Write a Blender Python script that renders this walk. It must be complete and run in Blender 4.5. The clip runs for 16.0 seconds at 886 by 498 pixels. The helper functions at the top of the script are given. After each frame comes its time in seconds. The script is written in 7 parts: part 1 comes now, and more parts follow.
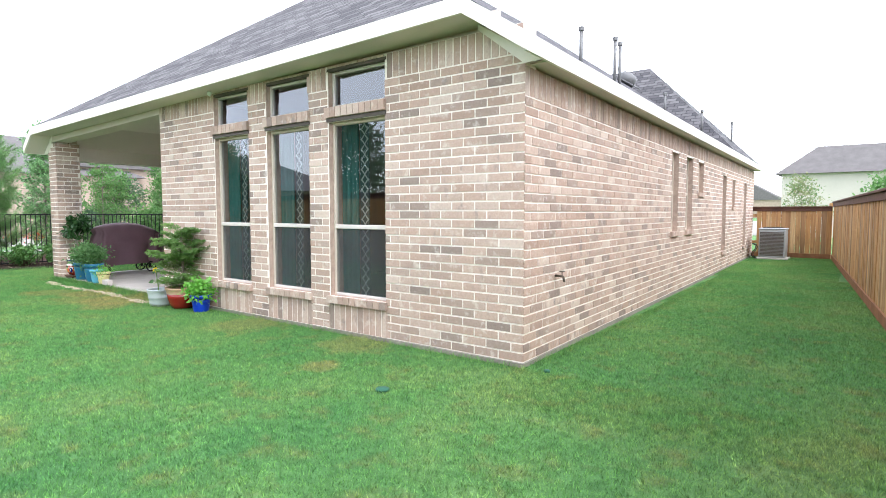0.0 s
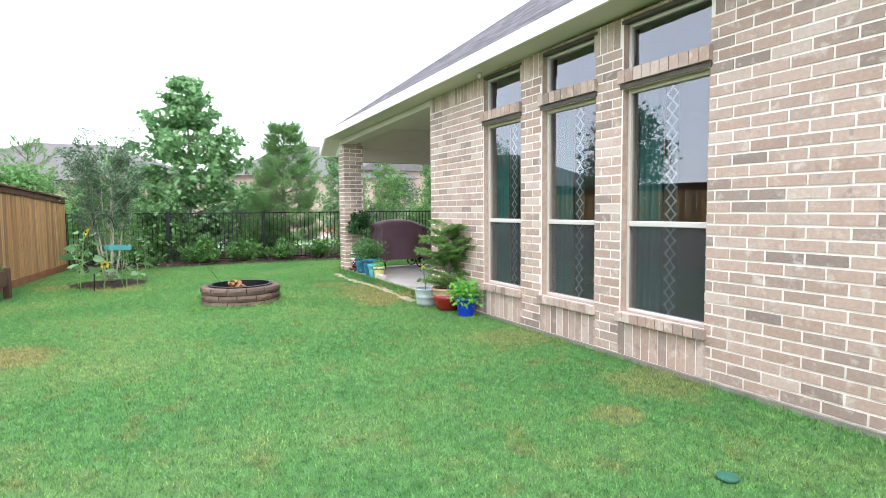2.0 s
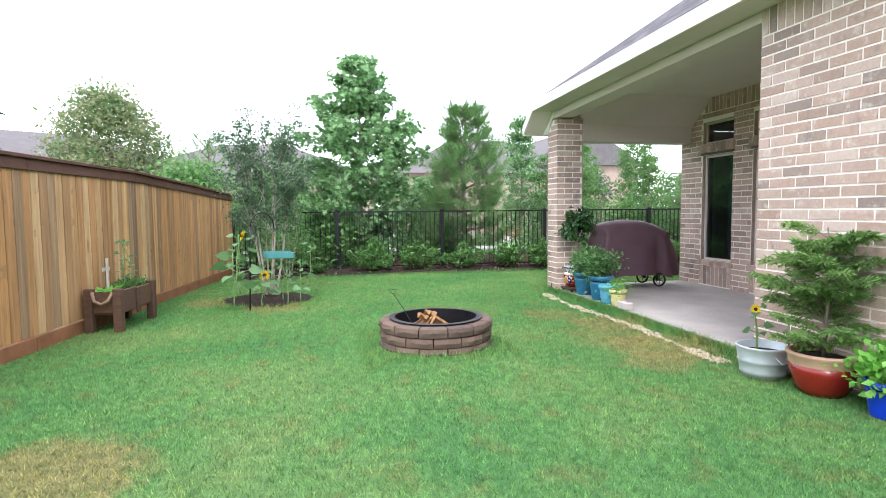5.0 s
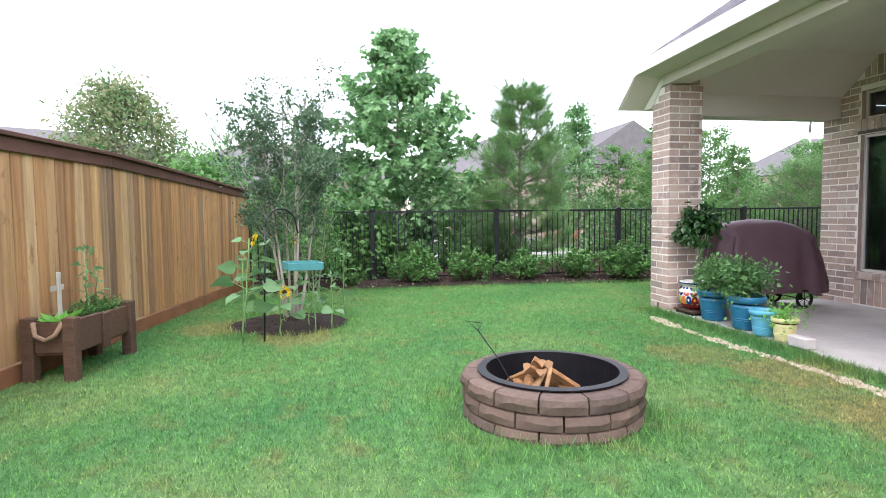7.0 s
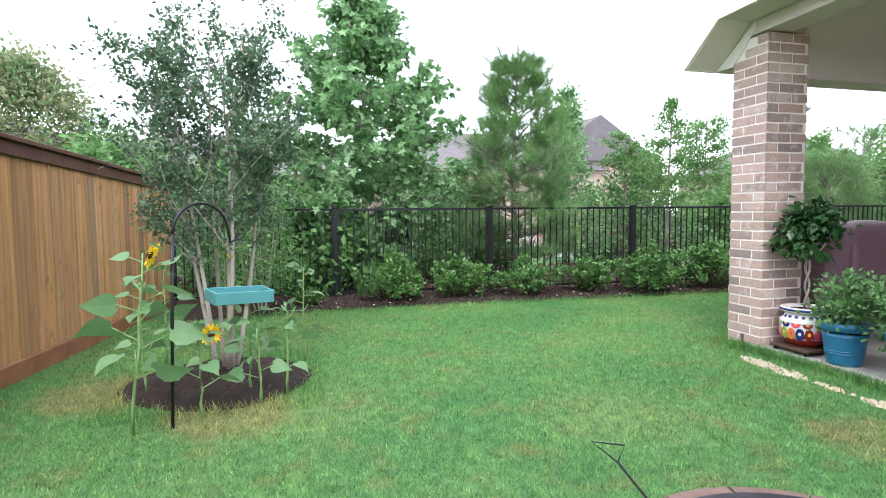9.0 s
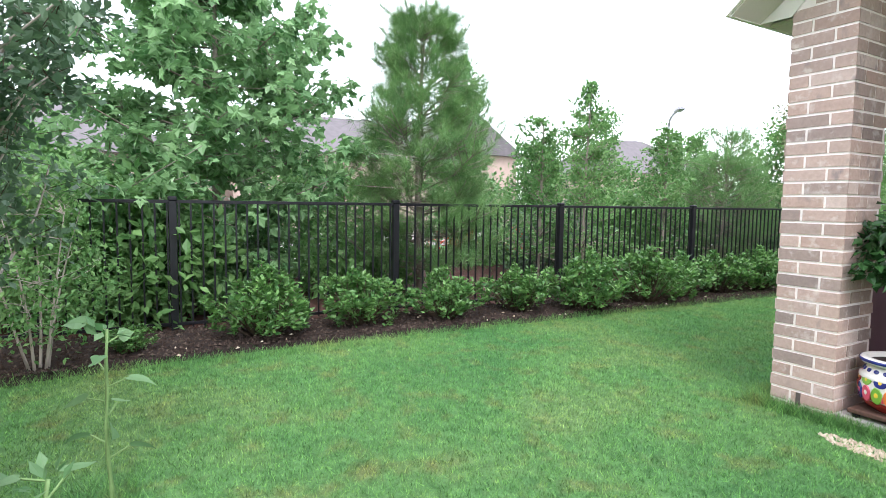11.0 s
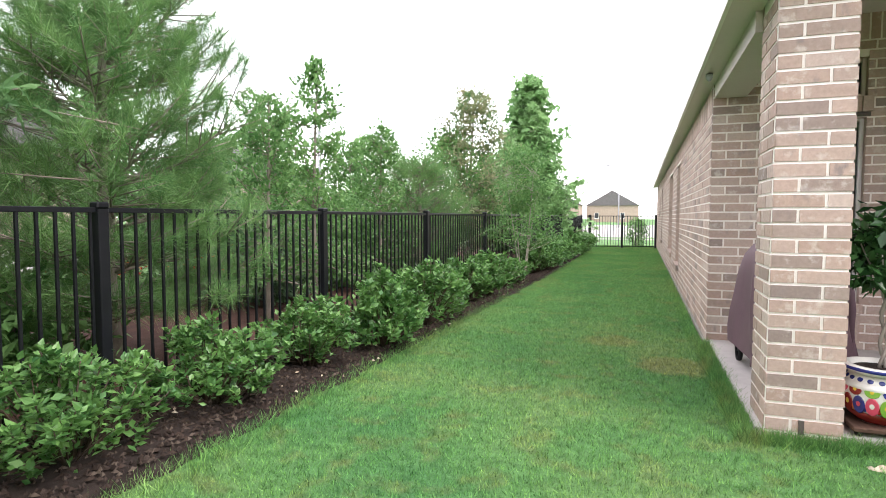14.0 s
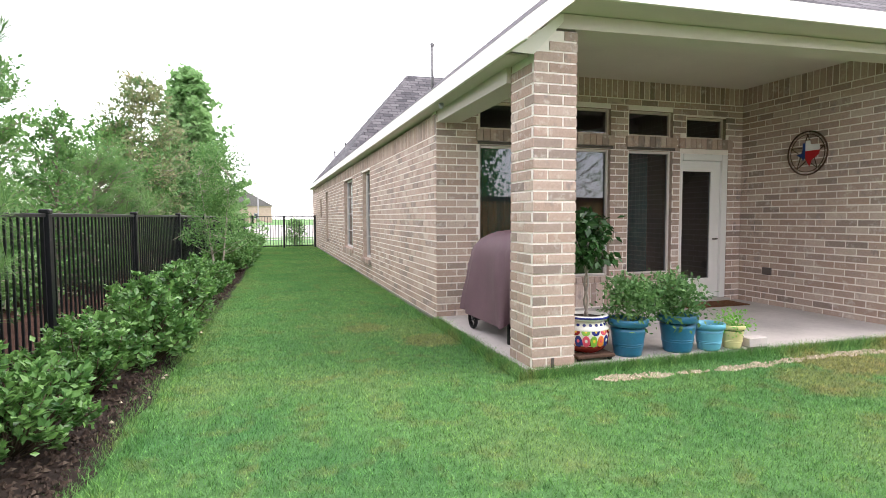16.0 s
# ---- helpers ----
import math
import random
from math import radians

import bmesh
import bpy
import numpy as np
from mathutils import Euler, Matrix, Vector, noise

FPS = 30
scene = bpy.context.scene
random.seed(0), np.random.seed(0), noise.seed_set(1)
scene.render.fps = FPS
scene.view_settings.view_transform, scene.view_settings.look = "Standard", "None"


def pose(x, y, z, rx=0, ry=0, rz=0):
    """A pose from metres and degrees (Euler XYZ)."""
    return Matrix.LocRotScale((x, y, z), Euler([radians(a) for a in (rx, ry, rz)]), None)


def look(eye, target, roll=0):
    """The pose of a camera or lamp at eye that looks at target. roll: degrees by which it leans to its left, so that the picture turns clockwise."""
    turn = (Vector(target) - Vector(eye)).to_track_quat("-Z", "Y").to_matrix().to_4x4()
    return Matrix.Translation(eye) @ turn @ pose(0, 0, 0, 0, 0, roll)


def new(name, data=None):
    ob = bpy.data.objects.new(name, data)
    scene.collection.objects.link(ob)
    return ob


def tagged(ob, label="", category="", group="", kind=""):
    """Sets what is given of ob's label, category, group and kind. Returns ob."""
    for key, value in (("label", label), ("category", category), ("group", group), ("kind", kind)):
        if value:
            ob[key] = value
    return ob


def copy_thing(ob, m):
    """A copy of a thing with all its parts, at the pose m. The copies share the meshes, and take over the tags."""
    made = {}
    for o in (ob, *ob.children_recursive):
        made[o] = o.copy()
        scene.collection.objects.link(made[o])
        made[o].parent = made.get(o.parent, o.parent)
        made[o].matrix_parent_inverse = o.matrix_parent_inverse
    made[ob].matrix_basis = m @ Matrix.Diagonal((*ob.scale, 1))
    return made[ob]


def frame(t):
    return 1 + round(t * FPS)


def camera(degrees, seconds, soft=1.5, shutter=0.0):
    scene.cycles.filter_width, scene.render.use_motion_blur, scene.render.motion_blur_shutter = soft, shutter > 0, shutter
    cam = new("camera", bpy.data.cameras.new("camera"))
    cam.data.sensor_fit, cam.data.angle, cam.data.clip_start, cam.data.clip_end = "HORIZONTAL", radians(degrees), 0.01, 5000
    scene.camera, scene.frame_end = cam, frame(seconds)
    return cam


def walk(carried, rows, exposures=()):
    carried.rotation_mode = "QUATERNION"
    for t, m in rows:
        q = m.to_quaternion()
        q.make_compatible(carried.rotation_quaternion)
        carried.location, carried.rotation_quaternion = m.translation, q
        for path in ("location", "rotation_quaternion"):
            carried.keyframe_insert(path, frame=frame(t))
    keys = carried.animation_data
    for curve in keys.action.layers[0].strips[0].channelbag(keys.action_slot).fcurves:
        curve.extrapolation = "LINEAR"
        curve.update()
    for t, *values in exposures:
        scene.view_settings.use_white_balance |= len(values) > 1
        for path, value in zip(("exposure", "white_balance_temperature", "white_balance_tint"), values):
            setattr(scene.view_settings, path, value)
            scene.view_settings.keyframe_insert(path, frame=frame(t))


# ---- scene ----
cam = camera(76.6, 16.0, soft=0.6)
PATH = [
    (0, (2.63, -4.771, 1.519), (1.429, -3.177, 1.387), 0.0),
    (0.5, (2.473, -4.529, 1.496), (1.162, -3.024, 1.366), -0.1),
    (1, (2.203, -4.409, 1.486), (0.721, -3.074, 1.345), -0.4),
    (1.5, (1.828, -4.281, 1.503), (0.202, -3.124, 1.361), -0.4),
    (2, (1.325, -4.086, 1.487), (-0.445, -3.165, 1.347), -0.5),
    (2.5, (0.762, -3.971, 1.436), (-1.083, -3.209, 1.3), -0.4),
    (3, (0.134, -3.867, 1.446), (-1.756, -3.227, 1.302), -0.7),
    (3.5, (-0.479, -3.846, 1.429), (-2.403, -3.317, 1.288), -0.6),
    (4, (-1.112, -3.904, 1.462), (-3.044, -3.411, 1.317), -0.7),
    (4.5, (-1.759, -3.97, 1.465), (-3.701, -3.512, 1.322), -0.6),
    (6.8, (-4.526, -4.126, 1.365), (-6.494, -3.791, 1.248), -0.7),
    (7, (-4.765, -4.177, 1.357), (-6.732, -3.838, 1.238), -0.6),
    (7.5, (-5.369, -4.255, 1.341), (-7.332, -3.893, 1.222), -0.6),
    (8, (-5.969, -4.307, 1.341), (-7.926, -3.916, 1.221), -0.5),
    (8.5, (-6.577, -4.354, 1.349), (-8.521, -3.898, 1.226), -0.5),
    (9, (-7.182, -4.293, 1.369), (-9.111, -3.78, 1.242), -0.5),
    (9.5, (-7.823, -4.2, 1.376), (-9.725, -3.598, 1.244), -0.7),
    (9.7, (-8.111, -4.161, 1.367), (-9.995, -3.505, 1.233), -0.3),
    (11.8, (-10.571, -4.153, 1.489), (-12.152, -2.939, 1.323), 0.7),
    (12, (-10.826, -4.081, 1.47), (-12.364, -2.813, 1.306), 0.7),
    (12.5, (-11.369, -3.963, 1.441), (-12.783, -2.557, 1.29), 0.6),
    (13, (-11.84, -3.918, 1.411), (-13.044, -2.327, 1.273), 0.6),
    (13.5, (-12.29, -3.883, 1.398), (-13.258, -2.137, 1.277), 0.4),
    (14, (-12.698, -3.932, 1.4), (-13.363, -2.049, 1.285), 0.1),
    (14.5, (-13.084, -4.0, 1.383), (-13.468, -2.04, 1.274), -0.1),
    (15, (-13.468, -4.173, 1.376), (-13.512, -2.176, 1.265), -0.2),
    (15.5, (-13.84, -4.3, 1.393), (-13.545, -2.326, 1.278), -0.1),
    (16, (-14.135, -4.443, 1.415), (-13.546, -2.536, 1.3), -0.2),
]
TONE = [(0.0, 0.0, 6150, 10), (2.0, 0.0, 6150, 11), (4.5, 0.0, 6150, 14), (9.0, 0.0, 6050, 18), (12.5, 0.0, 6300, 17), (15.0, 0.0, 6650, 17), (16.0, 0.0, 6650, 17)]
walk(cam, [(t, look(eye, target, roll)) for t, eye, target, roll in PATH], TONE)

# ---- world, sun, exposure ----
scene.view_settings.exposure = 0.0
world = bpy.data.worlds.new("overcast_sky")
scene.world = world
world.use_nodes = True
wn, wl = world.node_tree.nodes, world.node_tree.links
wbg = wn["Background"]
sky = wn.new("ShaderNodeTexSky")
sky.sky_type, sky.sun_disc = "NISHITA", False
sky.sun_elevation, sky.sun_rotation = radians(51), radians(110)
wsum = wn.new("ShaderNodeMix")
wsum.data_type, wsum.blend_type = "RGBA", "MIX"
wsum.inputs["Factor"].default_value = 0.035
wsum.inputs["A"].default_value = (1.0, 1.0, 1.02, 1)
wl.new(sky.outputs["Color"], wsum.inputs["B"])
wl.new(wsum.outputs["Result"], wbg.inputs["Color"])
wbg.inputs["Strength"].default_value = 2.75
sun_data = bpy.data.lights.new("sun", "SUN")
sun_data.energy, sun_data.angle, sun_data.color = 2.8, radians(25), (1.0, 0.96, 0.9)
sun = new("sun", sun_data)
sun.matrix_world = look((0, 0, 22), (-17, 6, 0))

# ---- materials ----
def mat_new(name, rough=0.7, metal=0.0, spec=0.3):
    m = bpy.data.materials.new(name)
    m.use_nodes = True
    b = m.node_tree.nodes["Principled BSDF"]
    b.inputs["Roughness"].default_value, b.inputs["Metallic"].default_value = rough, metal
    b.inputs["Specular IOR Level"].default_value = spec
    return m, m.node_tree.nodes, m.node_tree.links, b


def ramp(nodes, links, src, stops):
    r = nodes.new("ShaderNodeValToRGB")
    while len(r.color_ramp.elements) < len(stops):
        r.color_ramp.elements.new(0.5)
    for e, (p, c) in zip(r.color_ramp.elements, stops):
        e.position, e.color = p, (*c, 1)
    links.new(src, r.inputs["Fac"])
    return r.outputs["Color"]


def mixc(nodes, links, fac, a, b, blend="MIX"):
    n = nodes.new("ShaderNodeMix")
    n.data_type, n.blend_type = "RGBA", blend
    for key, v in (("Factor", fac), ("A", a), ("B", b)):
        if hasattr(v, "is_output"):
            links.new(v, n.inputs[key])
        else:
            n.inputs[key].default_value = v if key == "Factor" else (*v, 1)
    return n.outputs["Result"]


def pos_noise(nodes, links, scale=(1, 1, 1), detail=4.0, rough=0.6, size=1.0):
    g = nodes.new("ShaderNodeNewGeometry")
    mp = nodes.new("ShaderNodeMapping")
    mp.inputs["Scale"].default_value = scale
    links.new(g.outputs["Position"], mp.inputs["Vector"])
    n = nodes.new("ShaderNodeTexNoise")
    n.inputs["Scale"].default_value, n.inputs["Detail"].default_value = size, detail
    n.inputs["Roughness"].default_value = rough
    links.new(mp.outputs["Vector"], n.inputs["Vector"])
    return n.outputs["Fac"]


def piece_random(nodes, links):
    """One number for each piece, be it an object of its own or an island of a joined mesh."""
    o, g, a = nodes.new("ShaderNodeObjectInfo"), nodes.new("ShaderNodeNewGeometry"), nodes.new("ShaderNodeMath")
    f = nodes.new("ShaderNodeMath")
    a.operation, f.operation = "ADD", "FRACT"
    links.new(o.outputs["Random"], a.inputs[0])
    links.new(g.outputs["Random Per Island"], a.inputs[1])
    links.new(a.outputs[0], f.inputs[0])
    return f.outputs[0]


def bump(nodes, links, b, height, strength=0.3, dist=0.01):
    n = nodes.new("ShaderNodeBump")
    n.inputs["Strength"].default_value, n.inputs["Distance"].default_value = strength, dist
    links.new(height, n.inputs["Height"])
    links.new(n.outputs["Normal"], b.inputs["Normal"])


def plain(name, col, rough=0.6, metal=0.0, var=0.25, size=6.0, bumped=0.15, spec=0.3, stretch=(1, 1, 1)):
    """A surface with stains at one scale and grain at another."""
    m, n, l, b = mat_new(name, rough, metal, spec)
    big = pos_noise(n, l, stretch, 3, 0.55, size)
    fine = pos_noise(n, l, stretch, 5, 0.7, size * 14)
    dark = tuple(c * (1 - var) for c in col)
    light = tuple(min(c * (1 + var * 0.6), 1) for c in col)
    c1 = ramp(n, l, big, [(0.3, dark), (0.7, light)])
    c2 = mixc(n, l, 0.35, c1, ramp(n, l, fine, [(0.3, dark), (0.7, light)]))
    l.new(c2, b.inputs["Base Color"])
    if bumped:
        bump(n, l, b, fine, bumped, 0.004)
    return m


def pieces(name, cols, rough=0.85, smear=None, grain=(1, 1, 1), grain_size=30.0, grain_amt=0.3, bumped=0.4, smudge=None):
    """A surface of many pieces, each with a tone of its own from cols."""
    m, n, l, b = mat_new(name, rough, 0, 0.25)
    r = piece_random(n, l)
    c = ramp(n, l, r, [(i / max(len(cols) - 1, 1), col) for i, col in enumerate(cols)])
    g = pos_noise(n, l, grain, 5, 0.65, grain_size)
    c = mixc(n, l, grain_amt, c, ramp(n, l, g, [(0.25, (0.25, 0.22, 0.2)), (0.75, (1, 1, 1))]), "MULTIPLY")
    if smear:
        s2 = pos_noise(n, l, (1, 1, 1), 4, 0.65, 8.0)
        c = mixc(n, l, ramp(n, l, s2, [(0.55, (0, 0, 0)), (0.72, (0.7, 0.7, 0.7))]), c, smear)
    if smudge:
        s3 = pos_noise(n, l, (1, 1, 0.55), 4, 0.6, 9.0)
        far = pos_noise(n, l, (1, 1, 1), 2, 0.5, 1.1)
        s4 = mixc(n, l, 1.0, ramp(n, l, s3, [(0.58, (0, 0, 0)), (0.68, (0.8, 0.8, 0.8))]), ramp(n, l, far, [(0.4, (0.1, 0.1, 0.1)), (0.6, (1, 1, 1))]), "MULTIPLY")
        c = mixc(n, l, s4, c, smudge)
    l.new(c, b.inputs["Base Color"])
    bump(n, l, b, g, bumped, 0.005)
    return m


def leafy(name, dark, light, gloss=0.45, glow=0.35, var_size=0.8):
    """Leaves: each its own tone, some light let through."""
    m, n, l, b = mat_new(name, gloss, 0, 0.35)
    r = piece_random(n, l)
    c = ramp(n, l, r, [(0.0, dark), (0.55, tuple((a + c) / 2 for a, c in zip(dark, light))), (1.0, light)])
    v = pos_noise(n, l, (1, 1, 1), 2, 0.5, var_size)
    c = mixc(n, l, 0.4, c, ramp(n, l, v, [(0.3, dark), (0.7, light)]))
    l.new(c, b.inputs["Base Color"])
    t = n.new("ShaderNodeBsdfTranslucent")
    l.new(c, t.inputs["Color"])
    mx = n.new("ShaderNodeMixShader")
    mx.inputs["Fac"].default_value = glow
    out = n["Material Output"]
    l.new(b.outputs[0], mx.inputs[1])
    l.new(t.outputs[0], mx.inputs[2])
    l.new(mx.outputs[0], out.inputs["Surface"])
    return m


# dry and worn spots of the lawn: x, y, reach, strength
DRY = ((-7.6, -0.55, 0.4, 0.6), (-8.9, -0.5, 0.3, 0.6), (-7.1, -0.9, 0.25, 0.5), (-13.0, 2.6, 0.2, 0.4), (-5.75, -5.6, 0.42, 0.7), (-12.4, 1.7, 0.24, 0.5), (-9.6, -0.9, 0.3, 0.4), (-8.2, -0.75, 0.35, 0.4), (-1.6, -1.15, 0.14, 0.45), (-11.95, -5.7, 0.35, 0.55), (-11.2, -4.75, 0.3, 0.5), (-4.0, -0.42, 0.3, 0.4), (-2.0, -0.3, 0.3, 0.4))


def grass_colour(n, l):
    a = pos_noise(n, l, (1, 1, 0.2), 4, 0.6, 0.55)
    c = ramp(n, l, a, [(0.3, (0.076, 0.215, 0.08)), (0.5, (0.116, 0.258, 0.093)), (0.7, (0.186, 0.285, 0.118))])
    d = pos_noise(n, l, (1, 1, 0.2), 3, 0.6, 3.2)
    c = mixc(n, l, ramp(n, l, d, [(0.52, (0, 0, 0)), (0.75, (0.7, 0.7, 0.7))]), c, (0.2, 0.2, 0.085))
    geo = n.new("ShaderNodeNewGeometry")
    wob = pos_noise(n, l, (1, 1, 0.2), 5, 0.75, 5.0)
    for x, y, r, amt in DRY:
        sub, ln, add = n.new("ShaderNodeVectorMath"), n.new("ShaderNodeVectorMath"), n.new("ShaderNodeMath")
        sub.operation, ln.operation, add.operation = "SUBTRACT", "LENGTH", "MULTIPLY_ADD"
        sub.inputs[1].default_value = (x, y, 0.0)
        l.new(geo.outputs["Position"], sub.inputs[0])
        l.new(sub.outputs[0], ln.inputs[0])
        l.new(wob, add.inputs[0])
        add.inputs[1].default_value = -2.2 * r
        l.new(ln.outputs["Value"], add.inputs[2])
        k = ramp(n, l, add.outputs[0], [(0.0, (amt, amt, amt)), (min(0.6 * r, 0.9), (0, 0, 0))])
        c = mixc(n, l, k, c, (0.3, 0.235, 0.12))
    f = pos_noise(n, l, (1, 1, 0.2), 4, 0.7, 60.0)
    e = pos_noise(n, l, (1, 1, 0.2), 3, 0.65, 11.0)
    c = mixc(n, l, 0.85, c, ramp(n, l, e, [(0.3, (0.55, 0.64, 0.55)), (0.7, (1.28, 1.24, 1.15))]), "MULTIPLY")
    return mixc(n, l, 0.6, c, ramp(n, l, f, [(0.3, (0.4, 0.45, 0.38)), (0.7, (1.3, 1.3, 1.25))]), "MULTIPLY"), f


def grass_mat():
    m, n, l, b = mat_new("lawn_grass", 0.85, 0, 0.2)
    c, f = grass_colour(n, l)
    l.new(c, b.inputs["Base Color"])
    bump(n, l, b, f, 0.9, 0.03)
    return m


def blade_mat():
    m, n, l, b = mat_new("grass_blade", 0.6, 0, 0.3)
    c, f = grass_colour(n, l)
    r = piece_random(n, l)
    c = mixc(n, l, 0.72, c, ramp(n, l, r, [(0, (0.5, 0.6, 0.45)), (0.5, (1.55, 1.5, 1.35)), (1, (2.95, 2.6, 2.05))]), "MULTIPLY")
    l.new(c, b.inputs["Base Color"])
    t = n.new("ShaderNodeBsdfTranslucent")
    l.new(c, t.inputs["Color"])
    mx = n.new("ShaderNodeMixShader")
    mx.inputs["Fac"].default_value = 0.3
    l.new(b.outputs[0], mx.inputs[1])
    l.new(t.outputs[0], mx.inputs[2])
    l.new(mx.outputs[0], n["Material Output"].inputs["Surface"])
    return m


def glass_mat(name, tint, ior):
    m, n, l, b = mat_new(name, 0.02)
    tr, gl, fr, mx = (n.new(k) for k in ("ShaderNodeBsdfTransparent", "ShaderNodeBsdfGlossy", "ShaderNodeFresnel", "ShaderNodeMixShader"))
    tr.inputs["Color"].default_value = (*tint, 1)
    gl.inputs["Roughness"].default_value = 0.015
    gl.inputs["Color"].default_value = (0.88, 0.92, 1.0, 1)
    fr.inputs["IOR"].default_value = ior
    l.new(fr.outputs[0], mx.inputs["Fac"])
    l.new(tr.outputs[0], mx.inputs[1])
    l.new(gl.outputs[0], mx.inputs[2])
    l.new(mx.outputs[0], n["Material Output"].inputs["Surface"])
    return m


def shingle_mat():
    m, n, l, b = mat_new("asphalt_shingle", 0.95, 0, 0.15)
    uv = n.new("ShaderNodeUVMap")
    br = n.new("ShaderNodeTexBrick")
    br.offset, br.inputs["Scale"].default_value = 0.37, 1.0
    br.inputs["Brick Width"].default_value, br.inputs["Row Height"].default_value = 0.31, 0.145
    br.inputs["Mortar Size"].default_value, br.inputs["Bias"].default_value = 0.009, 0.0
    br.inputs["Color1"].default_value = (0.075, 0.073, 0.082, 1)
    br.inputs["Color2"].default_value = (0.175, 0.168, 0.178, 1)
    br.inputs["Mortar"].default_value = (0.035, 0.035, 0.04, 1)
    l.new(uv.outputs[0], br.inputs["Vector"])
    f = pos_noise(n, l, (1, 1, 1), 4, 0.7, 45)
    c = mixc(n, l, 0.5, br.outputs["Color"], ramp(n, l, f, [(0.3, (0.5, 0.5, 0.5)), (0.7, (1.3, 1.3, 1.3))]), "MULTIPLY")
    l.new(c, b.inputs["Base Color"])
    inv = n.new("ShaderNodeMath")
    inv.operation, inv.inputs[0].default_value = "SUBTRACT", 1.0
    l.new(br.outputs["Fac"], inv.inputs[1])
    bump(n, l, b, inv.outputs[0], 0.3, 0.008)
    return m


def lattice_mat():
    """Curtain cloth with one pale chain of diamonds down its middle."""
    m, n, l, b = mat_new("lattice_curtain", 0.9)
    g, sep = n.new("ShaderNodeTexCoord"), n.new("ShaderNodeSeparateXYZ")
    l.new(g.outputs["Object"], sep.inputs[0])
    ab, pp, df, out = (n.new("ShaderNodeMath") for _ in range(4))
    ab.operation, pp.operation, df.operation, out.operation = "ABSOLUTE", "PINGPONG", "SUBTRACT", "ABSOLUTE"
    pp.inputs[1].default_value = 0.062
    l.new(sep.outputs["X"], ab.inputs[0])
    l.new(sep.outputs["Z"], pp.inputs[0])
    l.new(ab.outputs[0], df.inputs[0])
    l.new(pp.outputs[0], df.inputs[1])
    l.new(df.outputs[0], out.inputs[0])
    c = ramp(n, l, out.outputs[0], [(0.011, (0.6, 0.68, 0.68)), (0.016, (0.07, 0.12, 0.13))])
    l.new(c, b.inputs["Base Color"])
    return m


BRICK = pieces("tan_brick", [(0.5, 0.36, 0.295), (0.57, 0.43, 0.36), (0.42, 0.3, 0.245), (0.64, 0.52, 0.45), (0.52, 0.385, 0.32), (0.31, 0.245, 0.215), (0.56, 0.425, 0.355), (0.47, 0.335, 0.27)], 0.9, (0.7, 0.63, 0.57), (1, 1, 1), 38, 0.3, 0.4, (0.25, 0.21, 0.2))
REVEAL = plain("brick_reveal", (0.5, 0.38, 0.315), 0.92, 0, 0.3, 14, 0.5)
MORTAR = plain("pale_mortar", (0.88, 0.82, 0.76), 0.95, 0, 0.08, 3, 0.3)
DARKCONCRETE = plain("dark_grey_concrete", (0.26, 0.24, 0.21), 0.9, 0, 0.3, 3.0, 0.4)
CONCRETE = plain("worn_concrete", (0.46, 0.425, 0.4), 0.9, 0, 0.22, 1.6, 0.3)
SHINGLE = shingle_mat()
FASCIA = plain("cream_paint", (0.82, 0.79, 0.72), 0.5, 0, 0.05, 2, 0.05)
SOFFIT = plain("beige_soffit_paint", (0.67, 0.6, 0.55), 0.6, 0, 0.06, 1.5, 0.06)
VINYL = plain("white_vinyl", (0.64, 0.6, 0.57), 0.4, 0, 0.05, 3, 0.0)
TANTRIM = plain("tan_window_trim", (0.6, 0.53, 0.45), 0.5, 0, 0.06, 3, 0.0)
DARKGAP = plain("dark_lintel_steel", (0.12, 0.1, 0.09), 0.7, 0.2, 0.3, 6, 0.1)
GLASS = glass_mat("window_glass", (0.8, 0.86, 0.84), 2.3)
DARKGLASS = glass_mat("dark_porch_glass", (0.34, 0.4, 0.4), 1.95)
SCREEN, sn, sl, sb = mat_new("screen_mesh", 0.8)
sb.inputs["Base Color"].default_value = (0.07, 0.075, 0.08, 1)
smx, stn = sn.new("ShaderNodeMixShader"), sn.new("ShaderNodeBsdfTransparent")
smx.inputs["Fac"].default_value = 0.5
sl.new(stn.outputs[0], smx.inputs[1])
sl.new(sb.outputs[0], smx.inputs[2])
sl.new(smx.outputs[0], sn["Material Output"].inputs["Surface"])
TEAL = plain("teal_curtain", (0.1, 0.34, 0.33), 0.9, 0, 0.2, 5, 0.2)
LATTICE = lattice_mat()
ROOM = plain("room_paint", (0.45, 0.4, 0.34), 0.8, 0, 0.05, 1, 0.0)
BOARD = pieces("cedar_board", [(0.6, 0.32, 0.13), (0.7, 0.43, 0.195), (0.38, 0.215, 0.11), (0.66, 0.36, 0.145), (0.29, 0.19, 0.12), (0.74, 0.5, 0.26), (0.46, 0.245, 0.1), (0.64, 0.36, 0.165)], 0.75, None, (4.5, 4.5, 0.22), 4, 0.75, 0.35, (0.25, 0.14, 0.07))
RAILWOOD = plain("dark_stained_rail", (0.11, 0.05, 0.035), 0.7, 0, 0.35, 4, 0.2, 0.3, (1, 1, 1))
KICK = plain("reddish_kickboard", (0.26, 0.115, 0.055), 0.75, 0, 0.35, 5, 0.25)
IRON = plain("black_powder_coat", (0.012, 0.013, 0.016), 0.35, 0.3, 0.2, 8, 0.05, 0.5)
GRASS = grass_mat()
BLADE = blade_mat()
